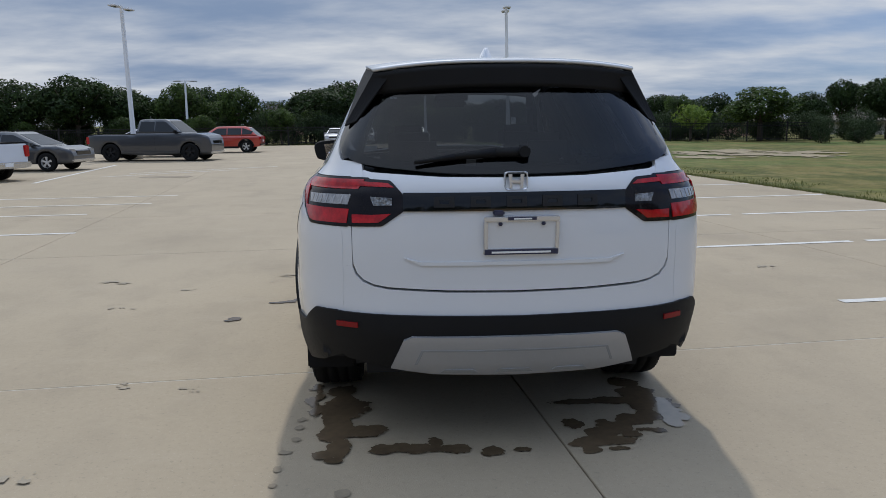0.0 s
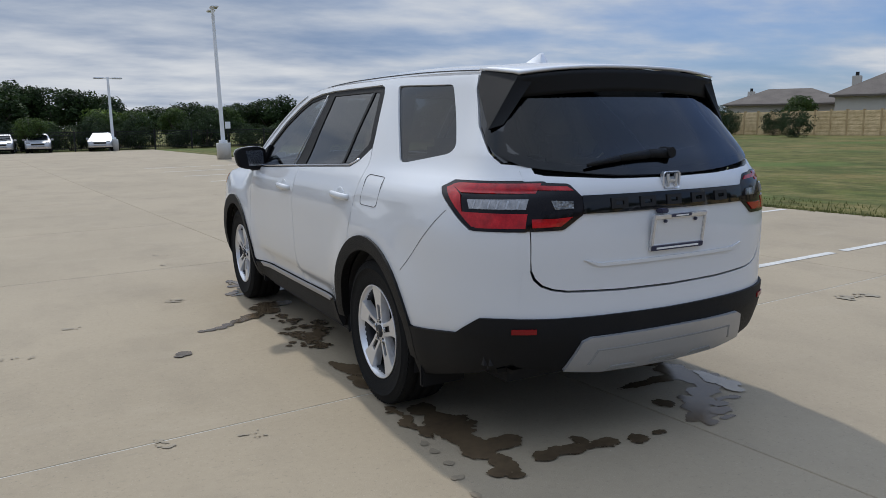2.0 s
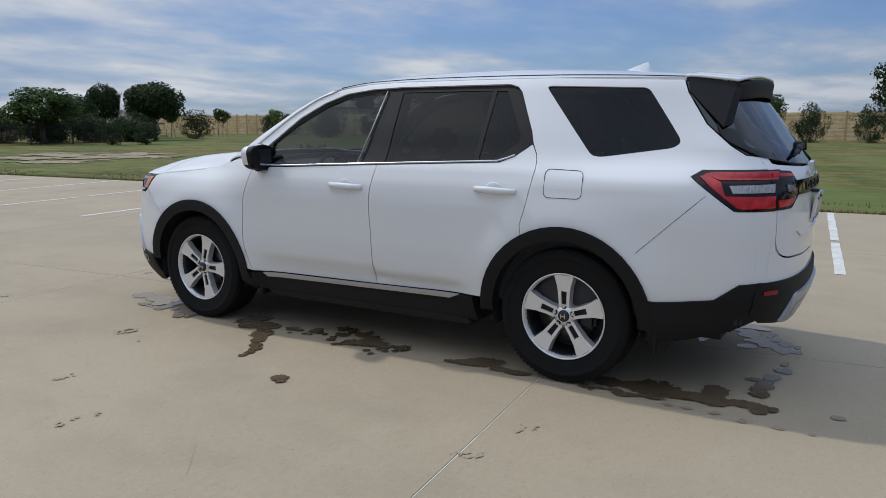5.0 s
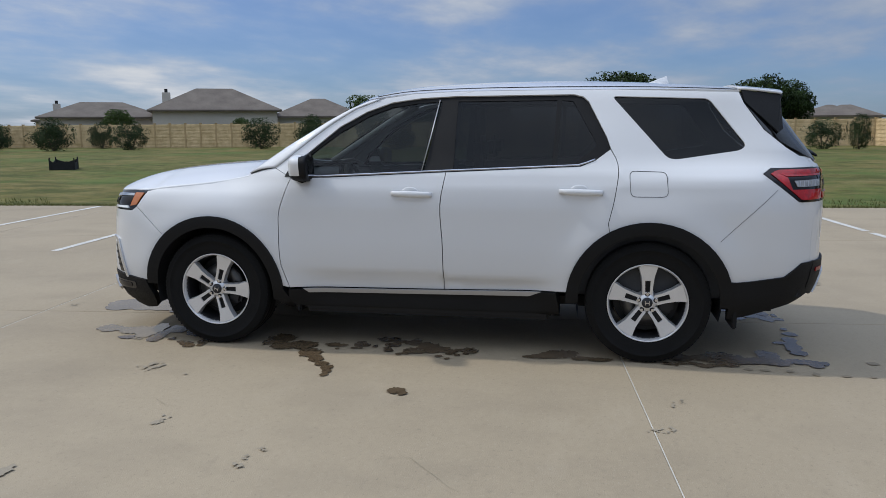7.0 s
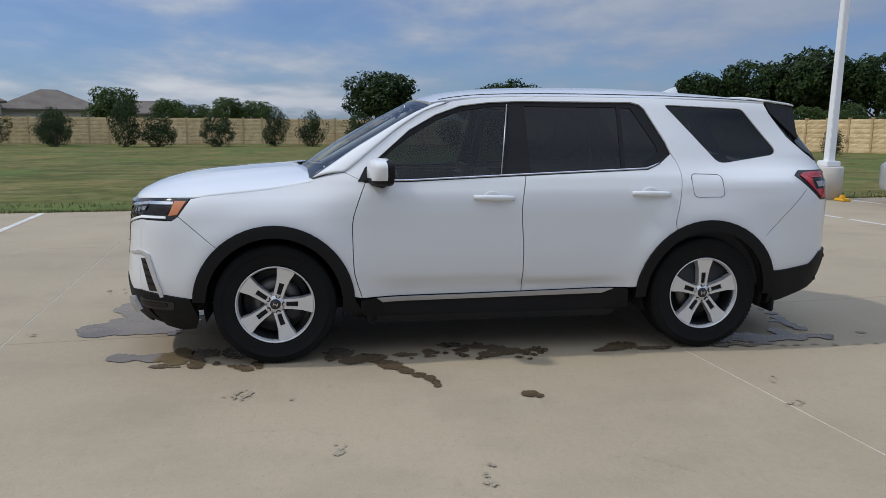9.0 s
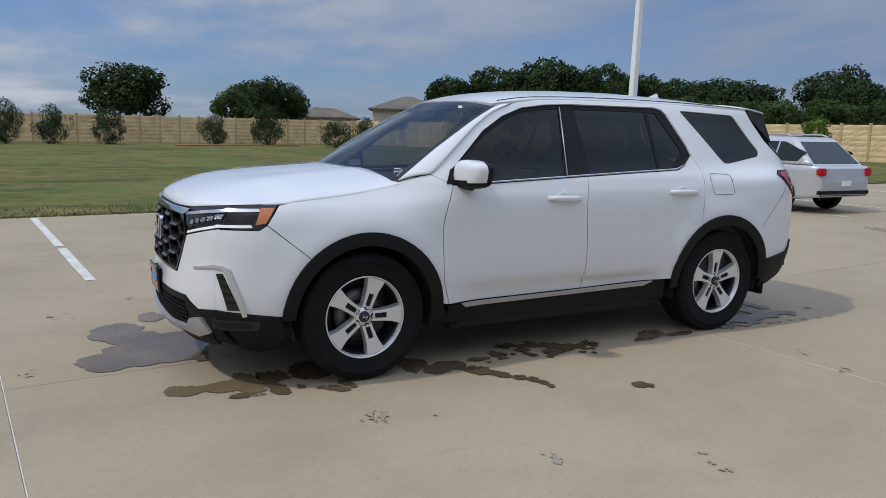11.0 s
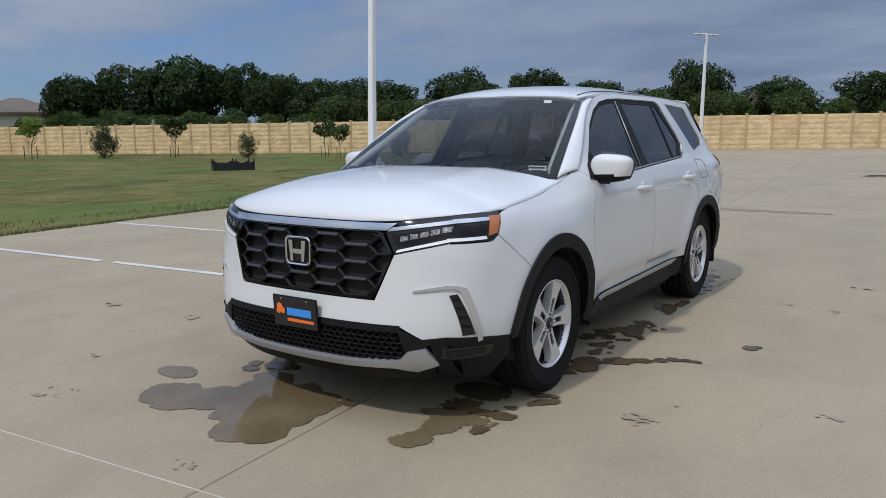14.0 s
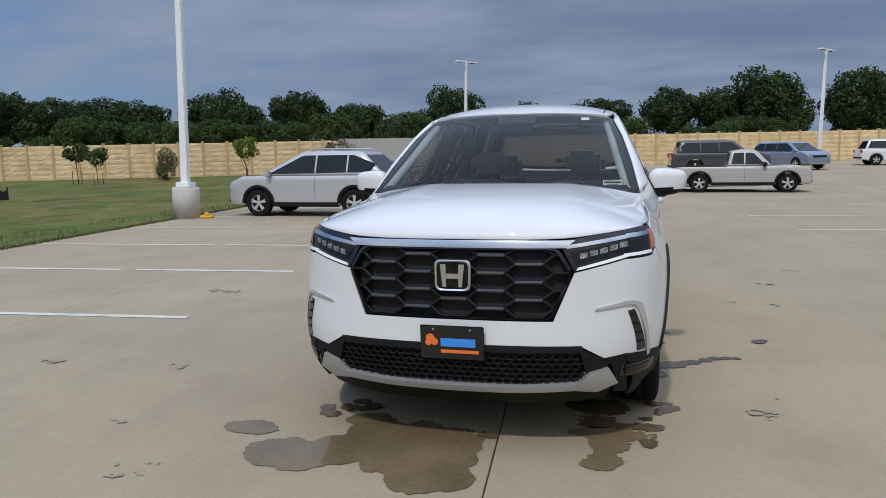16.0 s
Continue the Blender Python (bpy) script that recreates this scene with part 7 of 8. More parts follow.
def limbs(bm, base, height_, r, n, seed, spread):
    rnd = random.Random(seed)
    top = Vector((rnd.gauss(0, 0.15), rnd.gauss(0, 0.15), height_ * 0.62))
    tube(bm, base, (0.05, 0, height_ * 0.3), r, r * 0.75, 9)
    tube(bm, (0.05, 0, height_ * 0.3), top, r * 0.75, r * 0.35, 8)
    for k in range(n):
        a = 2.4 * k + rnd.uniform(-0.4, 0.4)
        z0 = height_ * rnd.uniform(0.22, 0.5)
        p = Vector((0.05, 0, z0))
        e = Vector((math.cos(a) * spread * rnd.uniform(0.5, 0.9), math.sin(a) * spread * rnd.uniform(0.5, 0.9), z0 + height_ * rnd.uniform(0.18, 0.38)))
        mid = p.lerp(e, 0.5) + Vector((0, 0, -0.05 * height_))
        tube(bm, p, mid, r * 0.4, r * 0.28, 6)
        tube(bm, mid, e, r * 0.28, r * 0.1, 6)


def tree(kind, tall, wide, seed, label, leaf="leaf", count=3800, size=0.17):
    rnd = random.Random(seed)
    t = empty(kind, pose(0, 0, 0), label, "tree")
    bm = bmesh.new()
    limbs(bm, (0, 0, -0.15), tall, max(0.05, 0.035 * tall), 7, seed, wide * 0.5)
    part("trunk", bm, "bark", t, smooth=True)
    R = wide / 2
    lobes = [(0, 0, tall * 0.62, R * 0.72, R * 0.72, tall * 0.30)]
    for k in range(9):
        a = 2 * math.pi * k / 9 + rnd.uniform(-0.3, 0.3)
        d = R * rnd.uniform(0.42, 0.68)
        z = tall * rnd.uniform(0.42, 0.80)
        s = rnd.uniform(0.26, 0.42)
        lobes.append((d * math.cos(a), d * math.sin(a), z, R * s, R * s, min(tall * 0.2, R * s * 0.85)))
    v, f = leaf_cloud(lobes, count, size, seed)
    mesh_of("crown", v, f, leaf, t)
    return t


def shrub(tall, wide, seed, label, leaf="leaf4", count=5200):
    t = empty("shrub", pose(0, 0, 0), label, "shrub")
    bm = bmesh.new()
    for k in range(5):
        a = k * 1.26
        tube(bm, (0, 0, -0.1), (math.cos(a) * wide * 0.25, math.sin(a) * wide * 0.25, tall * 0.6), 0.04, 0.012, 6)
    part("stem", bm, "bark", t)
    R = wide * 0.62
    rnd = random.Random(seed)
    lobes = [(0, 0, tall * 0.28, R * 0.70, R * 0.70, tall * 0.28), (0.08 * R, 0, tall * 0.60, R * 0.55, R * 0.55, tall * 0.28)]
    # upright sprays of different heights break the outline
    for k in range(15):
        a, d = k * 2.4 + rnd.random() * 0.5, R * rnd.uniform(0.25, 0.78)
        z = tall * rnd.uniform(0.18, 0.86 - 0.35 * d / R)
        lobes.append((d * math.cos(a), d * math.sin(a), z, R * rnd.uniform(0.14, 0.27), R * rnd.uniform(0.14, 0.27), tall * rnd.uniform(0.10, 0.19)))
    v, f = leaf_cloud(lobes, count, 0.088, seed, 0.34)
    mesh_of("foliage", v, f, leaf, t)
    return t


def young_tree(tall, wide, seed, label, leaf="leaf2"):
    t = empty("young_tree", pose(0, 0, 0), label, "tree")
    bm = bmesh.new()
    limbs(bm, (0, 0, -0.1), tall, 0.03, 6, seed, wide * 0.45)
    part("trunk", bm, "bark", t, smooth=True)
    R = wide / 2
    rnd = random.Random(seed)
    lobes = [(0, 0, tall * 0.68, R * 0.7, R * 0.7, tall * 0.22)]
    for k in range(5):
        a = k * 1.25 + rnd.random()
        lobes.append((R * 0.5 * math.cos(a), R * 0.5 * math.sin(a), tall * rnd.uniform(0.52, 0.85), R * 0.45, R * 0.45, tall * 0.12))
    v, f = leaf_cloud(lobes, 1700, 0.09, seed, 0.5)
    mesh_of("crown", v, f, leaf, t)
    for sx in (-0.45, 0.45):
        bm = bmesh.new()
        tube(bm, (sx, 0.05, -0.1), (sx, 0.05, 0.75), 0.025, 0.025, 6)
        part("stake", bm, "bark", t, "wooden stake")
    return t


def bare_tree(tall, seed):
    t = empty("bare_tree", pose(0, 0, 0), "leafless grey tree with thin branches", "tree")
    rnd = random.Random(seed)

    def grow(bm, p, d, length, r, depth):
        q = p + d * length
        tube(bm, p, q, r, r * 0.65, 5 if depth else 7)
        if depth < 4:
            for _ in range(3 if depth < 2 else 2):
                e = (d + Vector((rnd.gauss(0, 0.5), rnd.gauss(0, 0.5), rnd.gauss(0.1, 0.3)))).normalized()
                grow(bm, q if rnd.random() < 0.6 else p.lerp(q, 0.7), e, length * rnd.uniform(0.55, 0.8), r * 0.6, depth + 1)

    bm = bmesh.new()
    grow(bm, Vector((0, 0, -0.1)), Vector((0, 0, 1)), tall * 0.36, 0.09, 0)
    part("trunk", bm, "deadwood", t)
    return t


def put(ob, x, y, scale=1.0, turn=0.0, z=None, squash=1.0):
    m = Matrix.Translation((x, y, height(x, y) - 0.03 if z is None else z)) @ Matrix.Rotation(turn, 4, "Z")
    c = copy_thing(ob, m)
    c.scale = (scale, scale, scale * squash)
    return c


def plant_trees():
    rnd = random.Random(33)
    OAK = "broad dark green oak standing beyond the boundary"
    oaks = [tree("tree", 7.5, 8.0, 100 + k, OAK, "leaf", 9500, 0.185) for k in range(4)]
    elms = [tree("tree", 5.2, 5.0, 120 + k, "mid-green tree with an airy crown", "leaf2", 4600, 0.135) for k in range(2)]
    light = [tree("tree", 3.2, 3.4, 130, "small tree with bright yellow-green leaves", "leaf3", 2200, 0.11)]
    # east: single oaks behind the wall and houses
    rows = [(69, -3.9, 7.3, 8.0, 0), (72.7, -16.6, 6.6, 6.5, 1), (74.2, -20.1, 6.4, 5, 2), (65.7, -34.8, 7.2, 7.0, 3), (63.5, -38.8, 8.4, 8, 0), (60.6, -43.5, 9.2, 9.5, 1), (57, -47.5, 8.6, 8, 2), (52, -46.5, 7.1, 6.5, 3), (47.5, -48.5, 6.6, 7, 0), (42.9, -49, 6.4, 6.5, 2), (34.5, -52, 6.8, 6.0, 1), (28.5, -55.5, 6.8, 6, 3), (23, -55.5, 5.6, 5.5, 0), (25.5, -60, 5.6, 5.5, 2), (15.0, -57.1, 6.8, 5.6, 1), (8.8, -57, 5.2, 5.5, 3), (3.0, -60.5, 5.6, 6.5, 0), (-2.6, -60.5, 6.4, 5.6, 2), (-6.5, -61, 6.2, 5, 3), (-10.2, -60.4, 7.5, 7.2, 1), (-16.5, -60, 7.4, 6.5, 0), (-22.5, -62, 7.2, 7, 2), (39.0, -47.5, 5.9, 6.6, 3), (31.5, -50.5, 5.9, 5.5, 1), (56, -52, 7.5, 7, 3), (64, -45.5, 8.0, 8, 2), (19, -61, 5, 6, 1), (11, -62, 5.0, 6, 2), (77, -18, 6.2, 5.2, 3)]
    for x, y, top, wide, k in rows:
        put(oaks[k], x, y, wide / 8.0, rnd.uniform(0, 6.28), None, (top / 7.5) / (wide / 8.0))
    # low growth that closes the gaps under the crowns
    for k in range(46):
        t = k / 45
        x, y = 66 - 92 * t + rnd.gauss(0, 1.5), -31 - 32 * t + rnd.gauss(0, 1.0)
        put(elms[k % 2], x, y, rnd.uniform(0.55, 0.85), rnd.uniform(0, 6.28))
    for x, y, s in ((67.5, 15.4, 0.8), (68.6, 10.5, 0.85), (66, 13, 0.7), (70, 8, 0.8), (61.4, 18.7, 0.95), (60.5, 30.5, 0.55), (62, 44, 0.75), (70, 50, 0.8), (68.8, -13.2, 1.0)):
        put(elms[0], x, y, s, rnd.uniform(0, 6.28))
    # north: a thick wood behind the iron fence
    wood = [(-30, 50, 5.2, 6, 0), (-26.5, 51, 5.0, 5.5, 1), (-23.2, 52, 5.5, 6.5, 2), (-20, 53, 4.3, 5, 3), (-5.3, 54.5, 4.6, 6.4, 1), (-7.2, 59, 4.6, 5, 2), (-4.0, 59.6, 5.3, 5.6, 3), (-1.0, 59.7, 4.9, 5.6, 0), (2.2, 60, 4.4, 5.0, 1), (6.0, 61.5, 3.4, 5, 2), (9.2, 61.5, 3.7, 5, 3), (11.6, 55, 3.5, 4.0, 0), (13.9, 54, 3.9, 4.4, 1), (16.0, 54.5, 3.3, 4.0, 2), (18.6, 55, 3.2, 4, 3), (21, 54, 3.8, 4.0, 0), (25.4, 55.5, 3.7, 4.5, 1), (31.7, 52, 3.8, 3.6, 2), (36.2, 55, 4.9, 3.6, 3), (39, 53, 5.0, 3.8, 0), (34.5, 46.5, 4.8, 5.2, 2), (-35, 49, 5.4, 6, 3), (-40, 46, 5.4, 6.5, 1)]
    for x, y, top, wide, k in wood:
        put(oaks[k], x, y, wide / 8.0, rnd.uniform(0, 6.28), None, (top / 7.5) / (wide / 8.0))
    for x, y, top, wide, k in ((-16.4, 54.2, 5.0, 4.8, 0), (-11.8, 53.2, 4.6, 3.8, 1), (-14, 56, 3.6, 4, 0), (-18, 56, 4, 4, 1), (24.0, 44.0, 3.9, 5.4, 0), (21.0, 50.5, 3.6, 3, 1)):
        put(elms[k], x, y, wide / 5.0, rnd.uniform(0, 6.28), None, (top / 5.2) / (wide / 5.0))
    for k in range(40):
        x = -38 + 66 * k / 39 + rnd.gauss(0, 0.6)
        put(elms[k % 2], x, 52.5 + rnd.gauss(0, 1.6) + (3 if x > 0 else 0), rnd.uniform(0.38, 0.62), rnd.uniform(0, 6.28))
    put(light[0], 19.8, 45.4, 0.86, 1.0)
    dead = bare_tree(4.3, 4)
    put(dead, -9.6, 54.5, 1.0, 0.3)
    put(dead, 10.8, -53.5, 1.15, 1.3)
    put(dead, 46.5, -30.5, 0.42, 1.3)
    # shrubs along the east wall
    SH = "rounded dark green cedar shrub by the wall"
    sh = [shrub(3.0, 3.0, 140 + k, SH) for k in range(3)]
    for k, (x, y, top, wide) in enumerate(((45.5, 38.5, 2.9, 3.2), (48.5, 34.0, 2.6, 3.0), (51.0, 24.3, 2.9, 3.2), (52.6, 20.6, 3.1, 2.6), (49.3, 19.4, 2.9, 2.5), (48.7, 14.7, 3.8, 2.3), (49.2, 12.7, 2.7, 2.9), (49.8, 8.8, 2.7, 2.8), (50.2, 5.0, 3.4, 2.0), (50.3, 2.3, 3.0, 2.2), (52.2, -1.1, 3.0, 2.5), (52.5, -8.3, 2.6, 2.2), (51.5, -11.9, 3.5, 2.9), (48, -16, 2.35, 2.6), (47.3, -18, 2.7, 1.6), (41.2, -22.2, 2.75, 1.8), (32.6, -26.1, 1.8, 1.3), (24.5, -30.4, 2.2, 1.3), (15.5, -33, 2.6, 1.9), (25.6, 39.4, 2.0, 1.8), (27.3, 38.4, 1.7, 1.9), (43.5, 42.5, 2.6, 3.0), (39, 47, 2.8, 3.0), (16.1, -46.0, 3.6, 3.6), (13.6, -44.0, 1.4, 1.5))):
        put(sh[k % 3], x, y, wide / 3.0, rnd.uniform(0, 6.28), None, (top / 3.0) / (wide / 3.0))
    # low thicket that closes the wood's foot
    for k in range(70):
        x = -40 + 72 * k / 69 + rnd.gauss(0, 0.5)
        y = 51.6 + rnd.gauss(0, 0.7) if x < 8 else 51.5 - 0.30 * (x - 8) + rnd.gauss(0, 0.8)
        put(sh[k % 3], x, y + (1.5 if x < -20 else 0), rnd.uniform(0.7, 1.1), rnd.uniform(0, 6.28), None, rnd.uniform(0.6, 0.95))
    yt = [young_tree(2.7, 1.7, 150 + k, "young staked tree with fresh green leaves on the lawn", "leaf2" if k else "leaf3") for k in range(3)]
    for k, (x, y, s) in enumerate(((44.4, -19.4, 1.05), (37.2, -24.4, 1.0), (28.3, -28.2, 0.9), (19.2, -29.7, 0.92), (26.5, -27.5, 0.75))):
        put(yt[k % 3], x, y, s, rnd.uniform(0, 6.28))
    for ob in oaks + elms + light + sh + yt + [dead]:
        ob.matrix_world = Matrix.Translation((0, 0, 0))
    # the first of each kind stands in the wood too, out in the field
    for k, ob in enumerate(oaks + elms + light + [dead]):
        ob.location = (-34 + 6 * k, 58 + 2 * (k % 2), -0.03)
        if ob in oaks:
            ob.scale = (0.65, 0.65, 0.65)
        elif ob in elms:
            ob.scale = (0.7, 0.7, 0.7)
    for k, ob in enumerate(sh):
        ob.location = (53.5, 40 + 5 * k, -0.03)
        ob.scale = (0.85, 0.85, 0.85)
    for k, ob in enumerate(yt):
        ob.location = (47 - 2.4 * k, 46 + 4 * k, -0.03)


plant_trees()


# ---- houses ----
def house(x, y, turn, wide, deep, eave, ridge, base=-0.1, wall="siding", chimney=None, windows=2, label="one-storey house with a brown shingle hip roof behind the wall"):
    h = empty("house", pose(x, y, base, 0, 0, turn), label, "house", "houses beyond the wall")
    w, d = wide / 2, deep / 2
    part("wall", box_bm((-w, -d, 0), (w, d, eave), 0.02), wall, h, "pale house wall")
    bm = bmesh.new()
    o = 0.45
    lo = [bm.verts.new(p) for p in ((-w - o, -d - o, eave - 0.1), (w + o, -d - o, eave - 0.1), (w + o, d + o, eave - 0.1), (-w - o, d + o, eave - 0.1))]
    l2 = [bm.verts.new((v.co.x, v.co.y, eave + 0.06)) for v in lo]
    k = max(0.15, w - d)
    rd = [bm.verts.new((-k, 0, ridge)), bm.verts.new((k, 0, ridge))]
    bm.faces.new(lo[::-1])
    for i in range(4):
        bm.faces.new((lo[i], lo[(i + 1) % 4], l2[(i + 1) % 4], l2[i]))
    bm.faces.new((l2[0], l2[1], rd[1], rd[0]))
    bm.faces.new((l2[2], l2[3], rd[0], rd[1]))
    bm.faces.new((l2[1], l2[2], rd[1]))
    bm.faces.new((l2[3], l2[0], rd[0]))
    bmesh.ops.recalc_face_normals(bm, faces=bm.faces)
    roof = part("roof", bm, "roof", h, "brown shingle roof")
    part("fascia", box_bm((-w - o - 0.02, -d - o - 0.03, eave - 0.12), (w + o + 0.02, -d - o, eave + 0.08)), "whitetrim", h)
    for i in range(windows):
        cx = -w + wide * (i + 0.5) / windows + 0.3
        win = part("window", box_bm((cx - 0.6, -d - 0.05, eave - 1.35), (cx + 0.6, -d + 0.05, eave - 0.25)), "whitetrim", h, "white framed window")
        for q in (-1, 1):
            part("pane", box_bm((cx - 0.52, -d - 0.06, eave - 0.80 + q * 0.27 - 0.22), (cx + 0.52, -d - 0.045, eave - 0.80 + q * 0.27 + 0.22)), "pane", win)
    if chimney:
        cx, top = chimney
        part("chimney", box_bm((cx - 0.38, -0.9, eave), (cx + 0.38, -0.1, top), 0.03), "siding", roof, "pale chimney")
        bm = bmesh.new()
        tube(bm, (cx, -0.5, top), (cx, -0.5, top + 0.35), 0.16, 0.16, 10)
        part("chimney_cap", bm, "iron", roof)
    for q in (-0.25, 0.15):
        part("roof_vent", box_bm((k * q, -0.62, ridge - 0.42), (k * q + 0.35, -0.3, ridge - 0.1), 0.03), "whitetrim", roof)
    return h


house(66.5, 36.0, 90 + 28, 11.5, 8.0, 3.45, 5.7, chimney=(4.6, 5.3))
house(65.8, 48.2, 90 + 35, 11.0, 7.0, 2.9, 4.5)
house(75.0, 28.2, 90 + 20, 9.0, 7.5, 2.9, 4.9)
house(72.0, 55.0, 90 + 35, 9.0, 6, 2.7, 3.9, chimney=(2.5, 4.6))
house(78.0, 19.5, 90 + 10, 8, 6.5, 2.6, 4.0)
house(74.0, -33.8, 90 - 25, 7.5, 6.5, 3.6, 5.1, wall="siding")
house(87.0, -29, 90 - 20, 7, 6, 2.6, 3.9)
house(82.5, -26.0, 90 - 15, 6.5, 6, 2.6, 3.8)
house(30.0, 64.0, 155, 8.5, 6, 1.3, 2.2, wall="brick", label="low house with a brown roof among the trees")
house(43.0, 62.5, 145, 7.0, 6, 1.3, 2.6, label="low house with a brown roof among the trees")
house(-15.5, 104, 170, 7, 6, 2.8, 4.0, wall="brick", label="far brick building between the trees")


# ---- iron fence in front of the wood ----
def iron_fence(a, b, tall):
    a, b = Vector(a), Vector(b)
    n = int((b - a).length / 2.4)
    f = empty("iron_fence", pose(0, 0, 0), "black iron picket fence in front of the wood", "fence")
    d = (b - a).normalized()
    ang = math.atan2(d.y, d.x)
    for i in range(n + 1):
        p = a.lerp(b, i / n)
        o = part("post", box_bm((-0.035, -0.035, -0.1), (0.035, 0.035, tall + 0.06)), "iron", f)
        o.matrix_local = Matrix.Translation((p.x, p.y, 0)) @ Matrix.Rotation(ang, 4, "Z")
        if i < n:
            q = a.lerp(b, (i + 0.5) / n)
            bm = bmesh.new()
            L = (b - a).length / n
            for z in (0.15, tall - 0.25, tall - 0.08):
                box(bm, (-L / 2, -0.015, z), (L / 2, 0.015, z + 0.035))
            for k in range(18):
                xx = -L / 2 + L * (k + 0.5) / 18
                box(bm, (xx - 0.008, -0.008, 0.05), (xx + 0.008, 0.008, tall))
            o = part("panel", bm, "iron", f)
            o.matrix_local = Matrix.Translation((q.x, q.y, 0)) @ Matrix.Rotation(ang, 4, "Z")


iron_fence((-44, 43.5, 0), (7, 49.5, 0), 1.25)
iron_fence((7, 49.5, 0), (27.5, 42.0, 0), 1.25)
bm = box_bm((0, 0, 0), (0.22, 0.08, 0.30), 0.01)
ob = part("meter_box", bm, "pole")
ob.location = (5.05, 29.68, 1.35)
tagged(ob, "small grey electrical box on the light pole", "electrical box")


# ---- silt barriers on the lawn ----
def silt_fence(x, y, turn):
    s = empty("silt_fence", pose(x, y, height(x, y), 0, 0, turn), "sagging black silt cloth on stakes round a drain", "silt fence", "drain guards")
    rnd = random.Random(int(x * 10))
    pts = [(-0.75, -0.45), (-0.1, -0.5), (0.75, -0.42), (0.8, 0.4), (-0.05, 0.5), (-0.78, 0.42)]
    for i in range(6):
        (ax, ay), (bx, by) = pts[i], pts[(i + 1) % 6]
        top = [0.36 - 0.10 * math.sin(math.pi * t / 8) + rnd.uniform(-0.02, 0.02) for t in range(9)]
        verts, faces = [], []
        for t in range(9):
            x_, y_ = ax + (bx - ax) * t / 8, ay + (by - ay) * t / 8
            for dy in (-0.006, 0.006):
                verts += [(x_, y_ + dy, -0.05), (x_, y_ + dy, top[t])]
        for t in range(8):
            k = 4 * t
            faces += [(k, k + 4, k + 5, k + 1), (k + 2, k + 3, k + 7, k + 6), (k + 1, k + 5, k + 7, k + 3)]
        mesh_of("cloth", verts, faces, "silt", s)
        bm = box_bm((ax - 0.02, ay - 0.02, -0.1), (ax + 0.02, ay + 0.02, 0.45))
        part("stake", bm, "silt", s)


silt_fence(21.4, 19.5, 30)
silt_fence(21.7, -15.6, 60)
ob = part("flower_bed", box_bm((-4.6, -0.45, -0.05), (4.6, 0.45, 0.07), 0.04), "flower")
ob.matrix_world = pose(50.5, -9.6, 0, 0, 0, 100)
tagged(ob, "bed of red-brown mulch on the lawn by the shrubs", "flower bed")
bm = box_bm((-0.16, -0.1, 0), (0.16, 0.1, 0.06), 0.02)
box(bm, (-0.05, -0.05, 0.05), (0.05, 0.05, 0.13), 0.02)
ob = part("yellow_cap", bm, "yellow")
ob.location = (9.05, -9.75, 0.0)
tagged(ob, "small yellow plastic block on the paving", "block")


# ---- other vehicles on the lot ----
def car_wheel_meshes():
    tyre = lathe([(0.20, -0.10), (0.27, -0.11), (0.31, -0.10), (0.325, -0.08), (0.328, 0.0), (0.325, 0.08), (0.31, 0.10), (0.27, 0.11), (0.20, 0.10)], 32)
    a = bpy.data.meshes.new("tyre")
    tyre.to_mesh(a)
    a.materials.append(M["rubber"])
    a.shade_smooth()
    bm = lathe([(0.205, -0.09), (0.212, 0.085), (0.224, 0.095), (0.222, 0.10), (0.205, 0.09), (0.19, 0.05), (0.19, -0.09)], 32)
    for k in range(5):
        for dx in (-0.13, 0.13):
            m = Matrix.Rotation(2 * math.pi * k / 5 + dx, 4, "X")
            box(bm, (0.055, -0.017, 0.04), (0.088, 0.017, 0.205), 0.004, m)
    tube(bm, (0.02, 0, 0), (0.092, 0, 0), 0.055, 0.045, 14)
    b = bpy.data.meshes.new("rim")
    bm.to_mesh(b)
    bm.free()
    bm = lathe([(0.0, 0.0), (0.195, 0.0)], 24)
    c = bpy.data.meshes.new("rim_back")
    bm.to_mesh(c)
    bm.free()
    c.materials.append(M["iron"])
    return a, b, c


TYRE, RIM, RIM_BACK = car_wheel_meshes()
RIMS = {}


